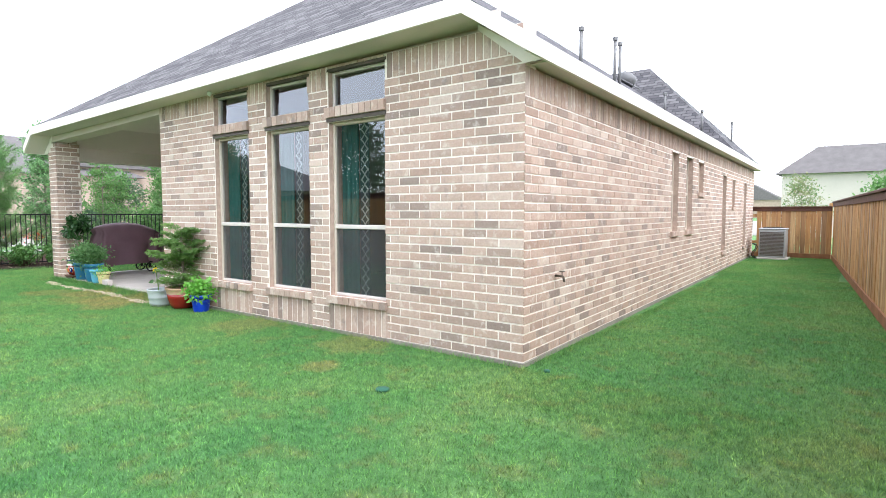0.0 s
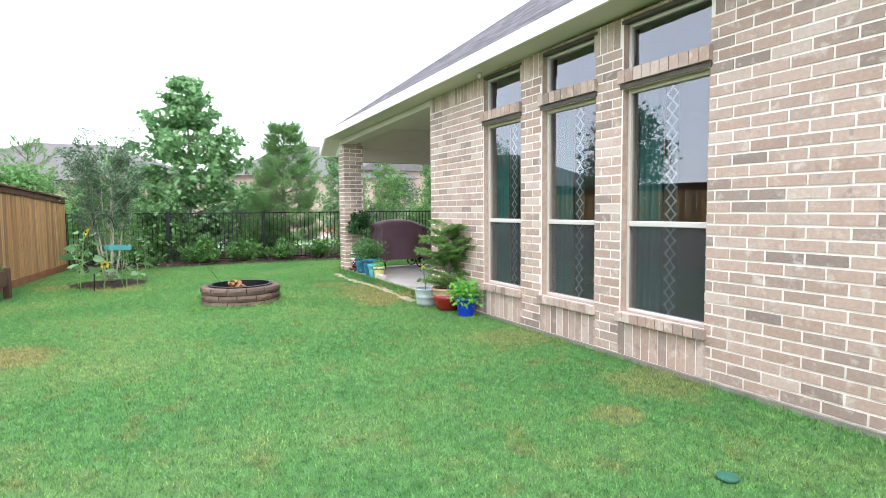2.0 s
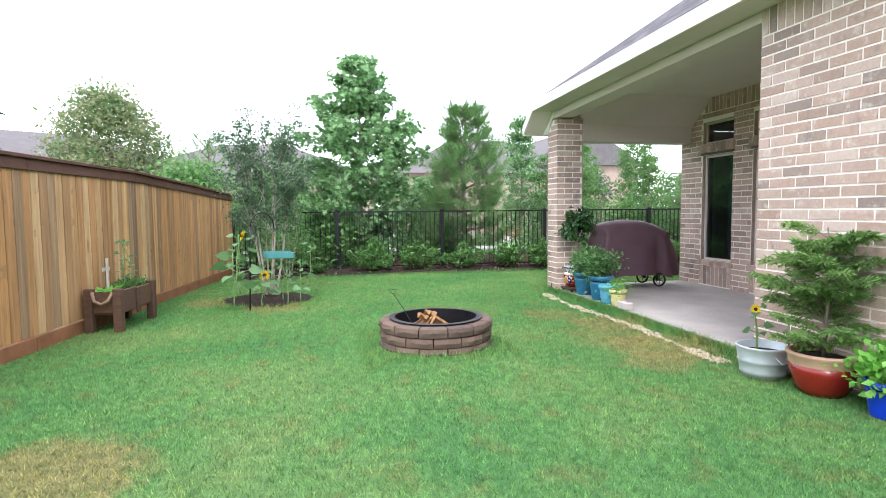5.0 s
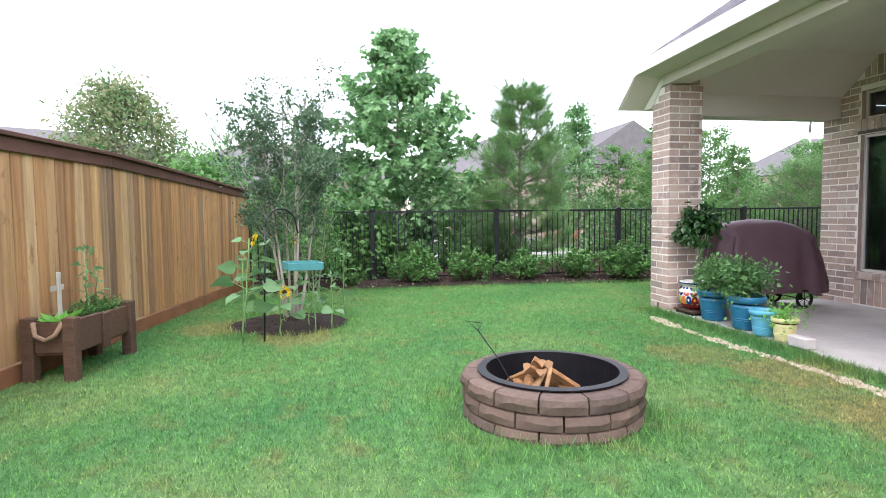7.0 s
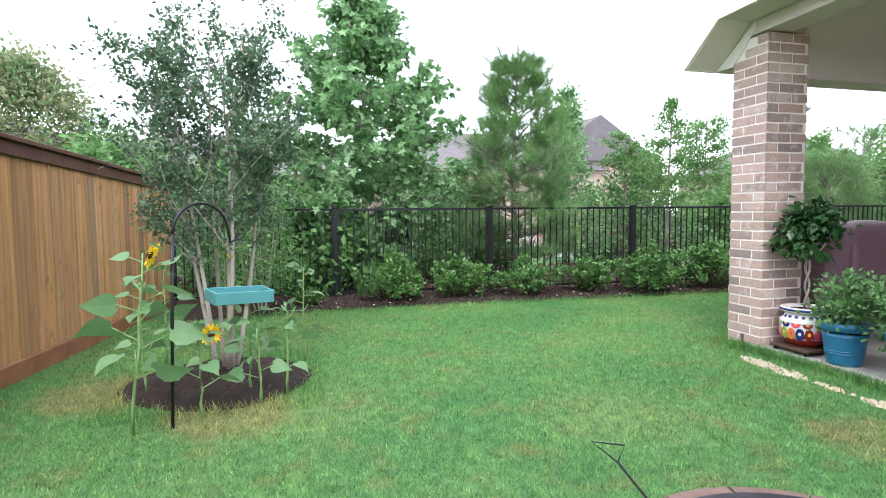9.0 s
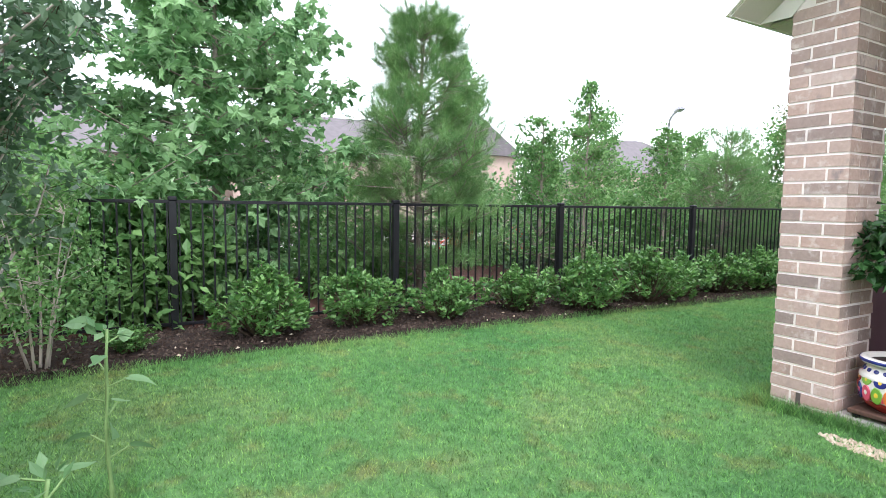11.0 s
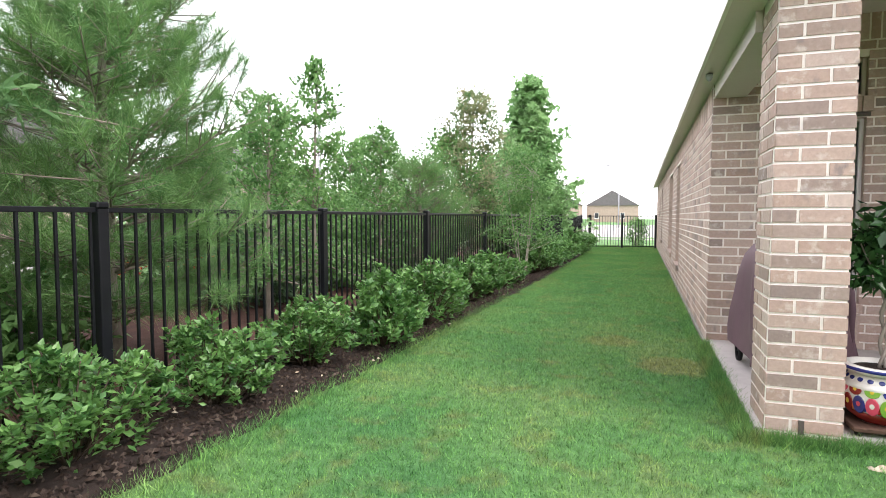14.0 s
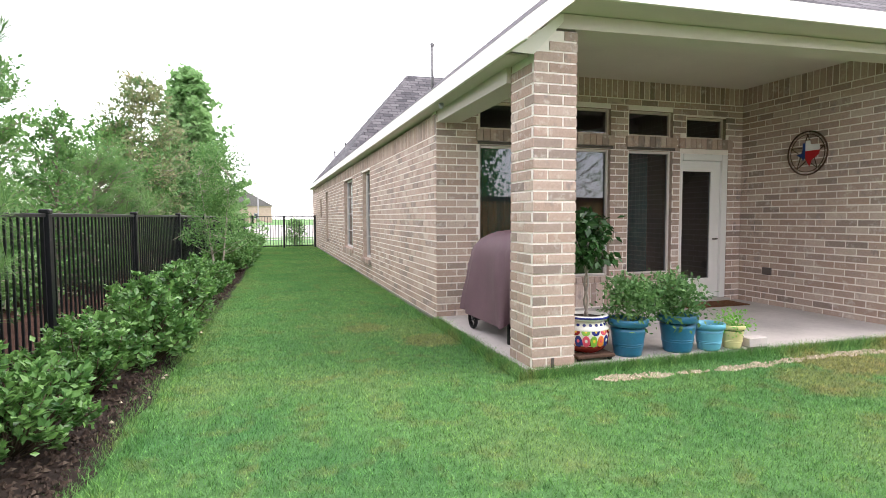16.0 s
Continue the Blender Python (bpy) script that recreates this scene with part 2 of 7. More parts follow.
MULCH = plain("dark_mulch", (0.026, 0.018, 0.014), 0.95, 0, 0.5, 9, 1.0)
# red mulch, its colour darkened for the shade under the trees
REDMULCH = plain("shaded_red_mulch", (0.075, 0.035, 0.026), 0.95, 0, 0.45, 6, 1.0)
PAVE = plain("pale_pavement", (0.3, 0.285, 0.27), 0.9, 0, 0.12, 0.8, 0.2)
CHIP = pieces("bark_chip", [(0.02, 0.014, 0.011), (0.05, 0.034, 0.025), (0.032, 0.022, 0.018), (0.11, 0.085, 0.065)], 0.95)
PEBBLE = pieces("pale_pebble", [(0.5, 0.43, 0.32), (0.62, 0.55, 0.43), (0.4, 0.32, 0.23), (0.56, 0.47, 0.34)], 0.8)
BARK = plain("grey_bark", (0.28, 0.24, 0.2), 0.9, 0, 0.4, 9, 0.6, 0.2, (1, 1, 0.3))
PALEBARK = plain("smooth_pale_bark", (0.4, 0.36, 0.31), 0.75, 0, 0.35, 7, 0.3, 0.2, (1, 1, 0.4))
LEAF_SYC = leafy("sycamore_leaf", (0.05, 0.16, 0.05), (0.37, 0.6, 0.28), 0.3, 0.42, 2.2)
LEAF_PALE = leafy("pale_tree_leaf", (0.14, 0.3, 0.1), (0.38, 0.58, 0.27), 0.4, 0.5)
LEAF_CM = leafy("myrtle_leaf", (0.045, 0.105, 0.055), (0.16, 0.26, 0.14), 0.4, 0.33)
LEAF_BUSH = leafy("shrub_leaf", (0.03, 0.115, 0.03), (0.19, 0.37, 0.1), 0.32, 0.3, 5.0)
LEAF_TREE = leafy("tree_leaf", (0.055, 0.17, 0.045), (0.25, 0.44, 0.15), 0.45, 0.45)
LEAF_RED = leafy("russet_leaf", (0.075, 0.23, 0.075), (0.42, 0.37, 0.22), 0.5, 0.45, 1.6)
NEEDLE = leafy("pine_needle", (0.06, 0.18, 0.06), (0.28, 0.47, 0.16), 0.42, 0.35, 2.5)
LEAF_SUN = leafy("sunflower_leaf", (0.08, 0.21, 0.075), (0.23, 0.38, 0.18), 0.5, 0.35, 6.0)
LEAF_BASIL = leafy("basil_leaf", (0.11, 0.38, 0.045), (0.3, 0.6, 0.13), 0.35, 0.38)
LEAF_DARK = leafy("glossy_dark_leaf", (0.014, 0.05, 0.016), (0.05, 0.13, 0.035), 0.25, 0.15)
LEAF_NORF = leafy("norfolk_needle", (0.08, 0.2, 0.05), (0.32, 0.48, 0.15), 0.5, 0.25)
STEM = plain("green_stem", (0.2, 0.33, 0.12), 0.6, 0, 0.2, 12, 0.1)
PETAL = leafy("yellow_petal", (0.82, 0.55, 0.01), (0.95, 0.74, 0.03), 0.5, 0.3)
DISC = plain("brown_seed_disc", (0.06, 0.035, 0.015), 0.9, 0, 0.4, 60, 0.6)
REDFLOWER = leafy("red_flower", (0.55, 0.03, 0.02), (0.75, 0.08, 0.04), 0.5, 0.3)
STONE = pieces("brown_block_stone", [(0.15, 0.105, 0.085), (0.2, 0.14, 0.11), (0.125, 0.092, 0.078), (0.18, 0.125, 0.1)], 0.9, None, (1, 1, 1), 20, 0.45, 0.9)
STEEL = plain("black_fire_ring", (0.018, 0.018, 0.022), 0.45, 0.5, 0.4, 5, 0.15, 0.5)
ASH = plain("grey_ash", (0.1, 0.08, 0.07), 0.95, 0, 0.5, 8, 0.8)
LOGBARK = plain("split_log_bark", (0.3, 0.15, 0.06), 0.9, 0, 0.5, 22, 0.8)
LOGWOOD = plain("fresh_split_wood", (0.36, 0.21, 0.1), 0.8, 0, 0.45, 14, 0.4)
OLDWOOD = pieces("weathered_dark_wood", [(0.1, 0.055, 0.035), (0.15, 0.085, 0.055), (0.12, 0.07, 0.05)], 0.85, None, (5, 1, 5), 9, 0.6, 0.5)
GREYWOOD = plain("bleached_wood", (0.5, 0.46, 0.4), 0.85, 0, 0.25, 8, 0.3)
ROPE = plain("brown_rope", (0.3, 0.2, 0.13), 0.95, 0, 0.3, 40, 0.5)
TEALPAINT = plain("teal_painted_wood", (0.08, 0.27, 0.27), 0.55, 0, 0.2, 8, 0.15)
BLUEPLASTIC = plain("cobalt_plastic", (0.008, 0.05, 0.62), 0.35, 0, 0.12, 5, 0.0, 0.5)
TEALPOT = plain("teal_glazed_pot", (0.025, 0.17, 0.3), 0.35, 0, 0.25, 4, 0.05, 0.5)
AQUAPOT = plain("aqua_pot", (0.12, 0.42, 0.58), 0.45, 0, 0.12, 5, 0.05, 0.5)
CREAMPOT = plain("pale_yellow_pot", (0.72, 0.66, 0.33), 0.5, 0, 0.1, 5, 0.05)
REDPOT = plain("red_glazed_pot", (0.26, 0.016, 0.012), 0.25, 0, 0.3, 4, 0.05, 0.6)
RAWCLAY = plain("raw_clay_rim", (0.55, 0.36, 0.24), 0.7, 0, 0.2, 7, 0.15)
GALV = plain("galvanised_steel", (0.6, 0.66, 0.7), 0.45, 0.35, 0.2, 5, 0.1, 0.5)
SOIL = plain("potting_soil", (0.035, 0.025, 0.02), 0.95, 0, 0.5, 40, 0.9)
COVER = plain("plum_grill_cover", (0.145, 0.082, 0.1), 0.6, 0, 0.18, 3, 0.15, 0.4)
RUBBER = plain("black_rubber", (0.015, 0.015, 0.016), 0.8, 0, 0.2, 8, 0.1)
WHITEPOT = plain("white_painted_talavera", (0.8, 0.78, 0.72), 0.25, 0, 0.06, 6, 0.0, 0.6)
COBALT = plain("cobalt_glaze", (0.02, 0.03, 0.2), 0.25, 0, 0.2, 6, 0.0, 0.6)
ORANGE = plain("orange_glaze", (0.75, 0.2, 0.04), 0.3, 0, 0.1, 6, 0.0, 0.6)
LIMEGLAZE = plain("green_glaze", (0.2, 0.42, 0.05), 0.3, 0, 0.1, 6, 0.0, 0.6)
YELLOWGLAZE = plain("yellow_glaze", (0.8, 0.55, 0.05), 0.3, 0, 0.1, 6, 0.0, 0.6)
PINKGLAZE = plain("rose_glaze", (0.7, 0.08, 0.14), 0.3, 0, 0.1, 6, 0.0, 0.6)
RUST = plain("brown_rusty_metal", (0.1, 0.055, 0.035), 0.7, 0.4, 0.35, 12, 0.3)
FLAGBLUE = plain("flag_blue_paint", (0.015, 0.05, 0.2), 0.5, 0.2, 0.2, 9, 0.1)
FLAGWHITE = plain("flag_white_paint", (0.75, 0.74, 0.72), 0.5, 0.1, 0.1, 9, 0.1)
FLAGRED = plain("flag_red_paint", (0.5, 0.02, 0.025), 0.5, 0.2, 0.2, 9, 0.1)
MAT_COIR = plain("brown_coir", (0.14, 0.06, 0.025), 0.95, 0, 0.35, 25, 0.8)
ACGREY = plain("grey_ac_metal", (0.42, 0.43, 0.45), 0.5, 0.4, 0.1, 4, 0.05)
BRASS = plain("weathered_brass", (0.12, 0.1, 0.08), 0.45, 0.8, 0.3, 20, 0.2)
FARWALL = plain("far_tan_wall", (0.56, 0.52, 0.47), 0.9, 0, 0.08, 0.6, 0.1)
FARBRICK = plain("far_brick_wall", (0.42, 0.33, 0.27), 0.9, 0, 0.18, 2.0, 0.2)
FARROOF = plain("far_grey_roof", (0.15, 0.14, 0.142), 0.95, 0, 0.2, 2.5, 0.2)
FARGLASS = plain("far_window_glass", (0.06, 0.07, 0.08), 0.1, 0, 0.2, 1, 0.0, 0.6)
PLASTICGREEN = plain("green_plastic_lid", (0.03, 0.12, 0.08), 0.5, 0, 0.15, 9, 0.1)
WHITEPAINT = plain("white_door_paint", (0.78, 0.77, 0.74), 0.35, 0, 0.04, 2, 0.0)

# ---- mesh helpers ----
def mesh_from(name, verts, faces, material, smooth=False):
    me = bpy.data.meshes.new(name)
    me.from_pydata([tuple(v) for v in verts], [], [tuple(f) for f in faces])
    me.update()
    if smooth:
        me.polygons.foreach_set("use_smooth", [True] * len(me.polygons))
    me.materials.append(material)
    return me


def put(name, me, parent=None, label="", m=None):
    ob = new(name, me)
    if parent is not None:
        ob.parent = parent
    if m is not None:
        ob.matrix_basis = m
    if label:
        ob["label"] = label
    return ob


def part(name, bm, material, parent=None, label="", smooth=False, m=None):
    me = bpy.data.meshes.new(name)
    bm.to_mesh(me)
    bm.free()
    me.materials.append(material)
    if smooth:
        me.polygons.foreach_set("use_smooth", [True] * len(me.polygons))
    return put(name, me, parent, label, m)


def thing(name, label, category, group="", kind="", at=None):
    ob = new(name)
    if at is not None:
        ob.matrix_basis = at
    return tagged(ob, label, category, group, kind)


def box(bm, x0, x1, y0, y1, z0, z1, bevel=0.0):
    g = bmesh.ops.create_cube(bm, size=1.0)
    for v in g["verts"]:
        v.co = Vector((x0 + (v.co.x + 0.5) * (x1 - x0), y0 + (v.co.y + 0.5) * (y1 - y0), z0 + (v.co.z + 0.5) * (z1 - z0)))
    if bevel:
        edges = list({e for v in g["verts"] for e in v.link_edges})
        bmesh.ops.bevel(bm, geom=edges, offset=bevel, segments=1, affect="EDGES")
    return bm


def boxed(x0, x1, y0, y1, z0, z1, bevel=0.0):
    return box(bmesh.new(), x0, x1, y0, y1, z0, z1, bevel)


def lathe(profile, seg=28, wobble=0.0, cap=True):
    """A turned shape from (radius, height) pairs."""
    bm = bmesh.new()
    rings = []
    for r, z in profile:
        rings.append([bm.verts.new((r * math.cos(2 * math.pi * i / seg), r * math.sin(2 * math.pi * i / seg), z)) for i in range(seg)])
    for a, b in zip(rings, rings[1:]):
        for i in range(seg):
            bm.faces.new((a[i], a[(i + 1) % seg], b[(i + 1) % seg], b[i]))
    if cap:
        bm.faces.new(rings[0][::-1])
        bm.faces.new(rings[-1])
    return bm


def tube_into(bm, pts, radii, seg=6):
    pts = [Vector(p) for p in pts]
    if not hasattr(radii, "__len__"):
        radii = [radii] * len(pts)
    rings = []
    for i, p in enumerate(pts):
        d = (pts[min(i + 1, len(pts) - 1)] - pts[max(i - 1, 0)]).normalized()
        q = d.to_track_quat("Z", "Y")
        rings.append([bm.verts.new(p + q @ Vector((radii[i] * math.cos(2 * math.pi * k / seg), radii[i] * math.sin(2 * math.pi * k / seg), 0))) for k in range(seg)])
    for a, b in zip(rings, rings[1:]):
        for k in range(seg):
            bm.faces.new((a[k], a[(k + 1) % seg], b[(k + 1) % seg], b[k]))
    bm.faces.new(rings[0][::-1])
    bm.faces.new(rings[-1])
    return bm


def tube(pts, radii, seg=6):
    return tube_into(bmesh.new(), pts, radii, seg)


RNG = np.random.default_rng(5)
OVAL = (np.array([(0, 0, 0), (0.27, 0.42, 0.06), (0, 1, 0), (-0.27, 0.42, 0.06)]), [(0, 1, 2), (0, 2, 3)])
NARROW = (np.array([(0, 0, 0), (0.13, 0.45, 0.03), (0, 1, 0), (-0.13, 0.45, 0.03)]), [(0, 1, 2), (0, 2, 3)])
STAR = (np.array([(0, 0.12, 0), (0.2, 0.0, 0.04), (0.42, 0.06, 0.0), (0.3, 0.26, 0.05), (0.6, 0.5, -0.08), (0.26, 0.56, 0.03), (0, 1, -0.14), (-0.26, 0.56, 0.03), (-0.6, 0.5, -0.08), (-0.3, 0.26, 0.05), (-0.42, 0.06, 0.0), (-0.2, 0.0, 0.04)]), [(0, 1, 2, 3), (0, 3, 4, 5), (0, 5, 6, 7), (0, 7, 8, 9), (0, 9, 10, 11)])
HEART_W = ((-0.06, 0.2, 0.02), (0.12, 0.42, 0.0), (0.38, 0.4, -0.05), (0.64, 0.26, -0.13), (0.86, 0.1, -0.24))
HEART = (np.array([p for y, w, z in HEART_W for p in ((-w, y, z + 0.05), (0, y + 0.06, z), (w, y, z + 0.05))] + [(0, 1.06, -0.34)]),
         [(3 * i, 3 * i + 1, 3 * i + 4, 3 * i + 3) for i in range(4)] + [(3 * i + 1, 3 * i + 2, 3 * i + 5, 3 * i + 4) for i in range(4)] + [(12, 13, 15), (13, 14, 15)])
SPIKE = (np.array([(-0.5, 0, 0), (0.5, 0, 0), (0, 1, 0)]), [(0, 1, 2)])


def scatter(name, centres, size, shape, material, lean=0.5, aim=None, width=1.0, spread=0.35):
    """One mesh of many leaves: at each centre one leaf, its tip turned outwards or along aim."""
    tpl, faces = shape
    n = len(centres)
    d = RNG.normal(size=(n, 3))
    d /= np.linalg.norm(d, axis=1)[:, None]
    if aim is not None:
        d = d * lean + aim
        d /= np.linalg.norm(d, axis=1)[:, None] + 1e-9
    up = RNG.normal(size=(n, 3)) * 0.6 + (0, 0, 1)
    side = np.cross(d, up)
    side /= np.linalg.norm(side, axis=1)[:, None] + 1e-9
    nor = np.cross(side, d)
    s = (size * (1 + spread * RNG.uniform(-1, 1, n)))[:, None, None]
    v = centres[:, None, :] + s * (tpl[None, :, :1] * width * side[:, None, :] + tpl[None, :, 1:2] * d[:, None, :] + tpl[None, :, 2:] * nor[:, None, :])
    k = len(tpl)
    fs = [tuple(i * k + j for j in f) for i in range(n) for f in faces]
    return mesh_from(name, v.reshape(-1, 3).tolist(), fs, material)


def clumps(centres, per, radius, squash=0.8):
    c = np.repeat(centres, per, axis=0)
    off = RNG.normal(size=c.shape) * radius * (1, 1, squash)
    return c + off, off / (np.linalg.norm(off, axis=1)[:, None] + 1e-6)


# ---- brick walls ----
COURSE, BRICK_LEN, JOINT = 0.0925, 0.29, 0.0175
UNIT = mesh_from("brick", [(0, 0, 0), (1, 0, 0), (1, 0, 1), (0, 0, 1), (0, 1, 0), (1, 1, 0), (1, 1, 1), (0, 1, 1)],
                 [(0, 1, 2, 3), (1, 5, 6, 2), (4, 0, 3, 7), (3, 2, 6, 7), (1, 0, 4, 5)], BRICK)


def wall_slab(name, base, length, depth, top, holes, material, z0=-0.05):
    """The wall behind the bricks, in its own frame: along x, facing -y, with true holes. top: height, or pairs of (u, height)."""
    us = sorted({0.0, length, *[h[0] for h in holes], *[h[1] for h in holes]})
    zs = sorted({z0, top, *[h[2] for h in holes], *[h[3] for h in holes]})
    solid = lambda a, b: 0 <= a < len(us) - 1 and 0 <= b < len(zs) - 1 and not any(h[0] <= (us[a] + us[a + 1]) / 2 <= h[1] and h[2] <= (zs[b] + zs[b + 1]) / 2 <= h[3] for h in holes)
    vs, fs, side = [], [], []
    def quad(*p):
        vs.extend(p)
        fs.append(tuple(range(len(vs) - 4, len(vs))))
        side.append(int(abs(p[0][1] - p[2][1]) > 0.001 and not all(q[0] in (us[0], us[-1]) for q in p)))
    for a in range(len(us) - 1):
        for b in range(len(zs) - 1):
            if not solid(a, b):
                continue
            u0, u1, w0, w1 = us[a], us[a + 1], zs[b], zs[b + 1]
            quad((u0, 0, w0), (u1, 0, w0), (u1, 0, w1), (u0, 0, w1))
            quad((u0, depth, w0), (u0, depth, w1), (u1, depth, w1), (u1, depth, w0))
            if not solid(a - 1, b): quad((u0, 0, w0), (u0, 0, w1), (u0, depth, w1), (u0, depth, w0))
            if not solid(a + 1, b): quad((u1, 0, w0), (u1, depth, w0), (u1, depth, w1), (u1, 0, w1))
            if not solid(a, b - 1): quad((u0, 0, w0), (u0, depth, w0), (u1, depth, w0), (u1, 0, w0))
            if not solid(a, b + 1): quad((u0, 0, w1), (u1, 0, w1), (u1, depth, w1), (u0, depth, w1))
    me = mesh_from(name, vs, fs, material)
    me.materials.append(REVEAL)
    me.polygons.foreach_set("material_index", side)
    ob = new(name, me)
    ob.matrix_basis = base
    return ob


def brick_rects(length, top, holes, soldier=True, slope=None, first=0.04):
    """Rectangles (u0, u1, z0, z1) of all bricks of a wall."""
    out = []
    band = top - BRICK_LEN if soldier else top
    rows = int(round((band - first) / COURSE))
    pitch = (band - first) / rows
    for k in range(rows):
        z0, z1 = first + k * pitch, first + (k + 1) * pitch
        free = [(0.0, length)]
        for h in holes:
            if min(z1, h[3]) - max(z0, h[2]) > 0.3 * pitch:
                free = [q for a, b in free for q in ((a, min(b, h[0])), (max(a, h[1]), b)) if q[1] - q[0] > 0.03]
        u = -BRICK_LEN / 2 if k % 2 else 0.0
        while u < length:
            for a, b in free:
                p, q = max(u, a), min(u + BRICK_LEN, b)
                if q - p > 0.035:
                    out.append((p, q - JOINT if q < length - 0.001 else q + 0.006, z0 + JOINT, z1))
            u += BRICK_LEN
    if soldier:
        u = 0.0
        while u < length - 0.03:
            if not any(h[0] < u + COURSE / 2 < h[1] and h[3] > band + 0.1 for h in holes):
                out.append((u, min(u + COURSE, length) - JOINT, band + JOINT, top - 0.005))
            u += COURSE
    if slope:
        out = [r for r in out if r[3] <= slope((r[0] + r[1]) / 2) + 0.03]
    return out


def lay_bricks(wall, rects, near, proud=0.006):
    """The 300 bricks nearest to the point near (u, z) as parts, the rest joined."""
    rects = sorted(rects, key=lambda r: (abs((r[0] + r[1]) / 2 - near[0]), r[2]))
    rng = random.Random(len(rects))
    for r in rects[:300]:
        p = proud + rng.uniform(-0.002, 0.002)
        put("brick", UNIT, wall, "", Matrix.Translation((r[0], -p, r[2])) @ Matrix.Diagonal((r[1] - r[0], p + 0.004, r[3] - r[2], 1)))
    vs, fs = [], []
    for r in rects[300:]:
        p, n = proud + rng.uniform(-0.002, 0.002), len(vs)
        a, b, c, d = r
        vs += [(a, -p, c), (b, -p, c), (b, -p, d), (a, -p, d), (a, 0.003, c), (b, 0.003, c), (b, 0.003, d), (a, 0.003, d)]
        fs += [tuple(n + i for i in f) for f in ((0, 1, 2, 3), (1, 5, 6, 2), (4, 0, 3, 7), (3, 2, 6, 7), (1, 0, 4, 5))]
    if vs:
        ob = put("brickwork", mesh_from("brickwork", vs, fs, BRICK), wall)
        ob["kind"] = "stuff"


def frame_of(origin, along):
    """A wall's own frame: x along the wall, -y out of it."""
    a = Vector((along[0], along[1], 0)).normalized()
    n = Vector((0, 0, 1)).cross(a)
    return Matrix(((a.x, n.x, 0, origin[0]), (a.y, n.y, 0, origin[1]), (0, 0, 1, origin[2]), (0, 0, 0, 1)))


def brick_wall(name, label, origin, along, length, top, holes=(), near=(0, 0), soldier=True, depth=0.22, slope=None, extra=()):
    base = frame_of(origin, along)
    wall = wall_slab(name, base, length + 0.003, depth, top, holes, MORTAR)
    tagged(wall, label, "brick wall", "", "structure")
    lay_bricks(wall, brick_rects(length, top, list(holes) + list(extra), soldier, slope), near)
    return wall


def sill_bricks(wall, u0, u1, z_top, below=None, proud=0.05, height=0.085):
    """A projecting rowlock sill, and soldiers below it down to the ground."""
    n = max(2, round((u1 - u0) / 0.1))
    w = (u1 - u0) / n
    for i in range(n):
        put("sill_brick", UNIT, wall, "", Matrix.Translation((u0 + i * w, -proud, z_top - height)) @ Matrix.Diagonal((w - 0.008, proud + 0.004, height, 1)))
    if below is not None:
        n = round((u1 - u0) / 0.105)
        w = (u1 - u0) / n
        for i in range(n):
            put("soldier_brick", UNIT, wall, "", Matrix.Translation((u0 + i * w, -0.004, below)) @ Matrix.Diagonal((w - 0.012, 0.008, z_top - height - 0.012 - below, 1)))


def window(name, label, base, u0, u1, z0, z1, inset=0.09, rail=None, material=None, frame_w=0.034, screen=False, grid=False, glass=None):
    """A framed window in a wall's frame. rail: the height of the meeting rail."""
    w = thing(name, label, "window", "", "structure", base)
    fm = material or VINYL
    sm = TANTRIM if rail and screen else fm
    y0, y1 = inset - 0.035, inset + 0.03
    part("window_frame", boxed(u0, u0 + frame_w, y0, y1, z0, z1, 0.006), sm, w)
    part("window_frame", boxed(u1 - frame_w, u1, y0, y1, z0, z1, 0.006), sm, w)
    part("window_frame", boxed(u0 + frame_w, u1 - frame_w, y0, y1, z1 - frame_w, z1, 0.006), sm, w)
    part("window_sill", boxed(u0 + frame_w, u1 - frame_w, y0, y1, z0, z0 + frame_w, 0.006), fm, w)
    cuts = [z0 + frame_w, z1 - frame_w]
    if rail:
        part("meeting_rail", boxed(u0 + frame_w, u1 - frame_w, y0 - 0.004, y1, rail - 0.026, rail + 0.026, 0.006), fm, w)
        cuts = [z0 + frame_w, rail, z1 - frame_w]
    for i, (a, b) in enumerate(zip(cuts, cuts[1:])):
        me = mesh_from("pane", [(u0 + frame_w, inset, a), (u1 - frame_w, inset, a), (u1 - frame_w, inset, b), (u0 + frame_w, inset, b)], [(0, 1, 2, 3)], glass or GLASS)
        p = put("pane", me, w)
        p.visible_shadow = False
        if screen and i == 0 and rail:
            sc = put("insect_screen", mesh_from("insect_screen", [(u0 + frame_w, inset - 0.02, a), (u1 - frame_w, inset - 0.02, a), (u1 - frame_w, inset - 0.02, b), (u0 + frame_w, inset - 0.02, b)], [(0, 1, 2, 3)], SCREEN), w)
            sc.visible_shadow = False
    if grid:
        um, step = (u0 + u1) / 2, (z1 - z0) / 4
        part("muntin", boxed(um - 0.012, um + 0.012, inset - 0.012, inset + 0.012, z0 + frame_w, z1 - frame_w), fm, w)
        for k in (1, 2, 3):
            part("muntin", boxed(u0 + frame_w, u1 - frame_w, inset - 0.011, inset + 0.011, z0 + k * step - 0.012, z0 + k * step + 0.012), fm, w)
    return w


# ---- the house ----
S_TOP, E_TOP, W_TOP = 3.30, 2.90, 2.78
SLAB_Z = 0.07
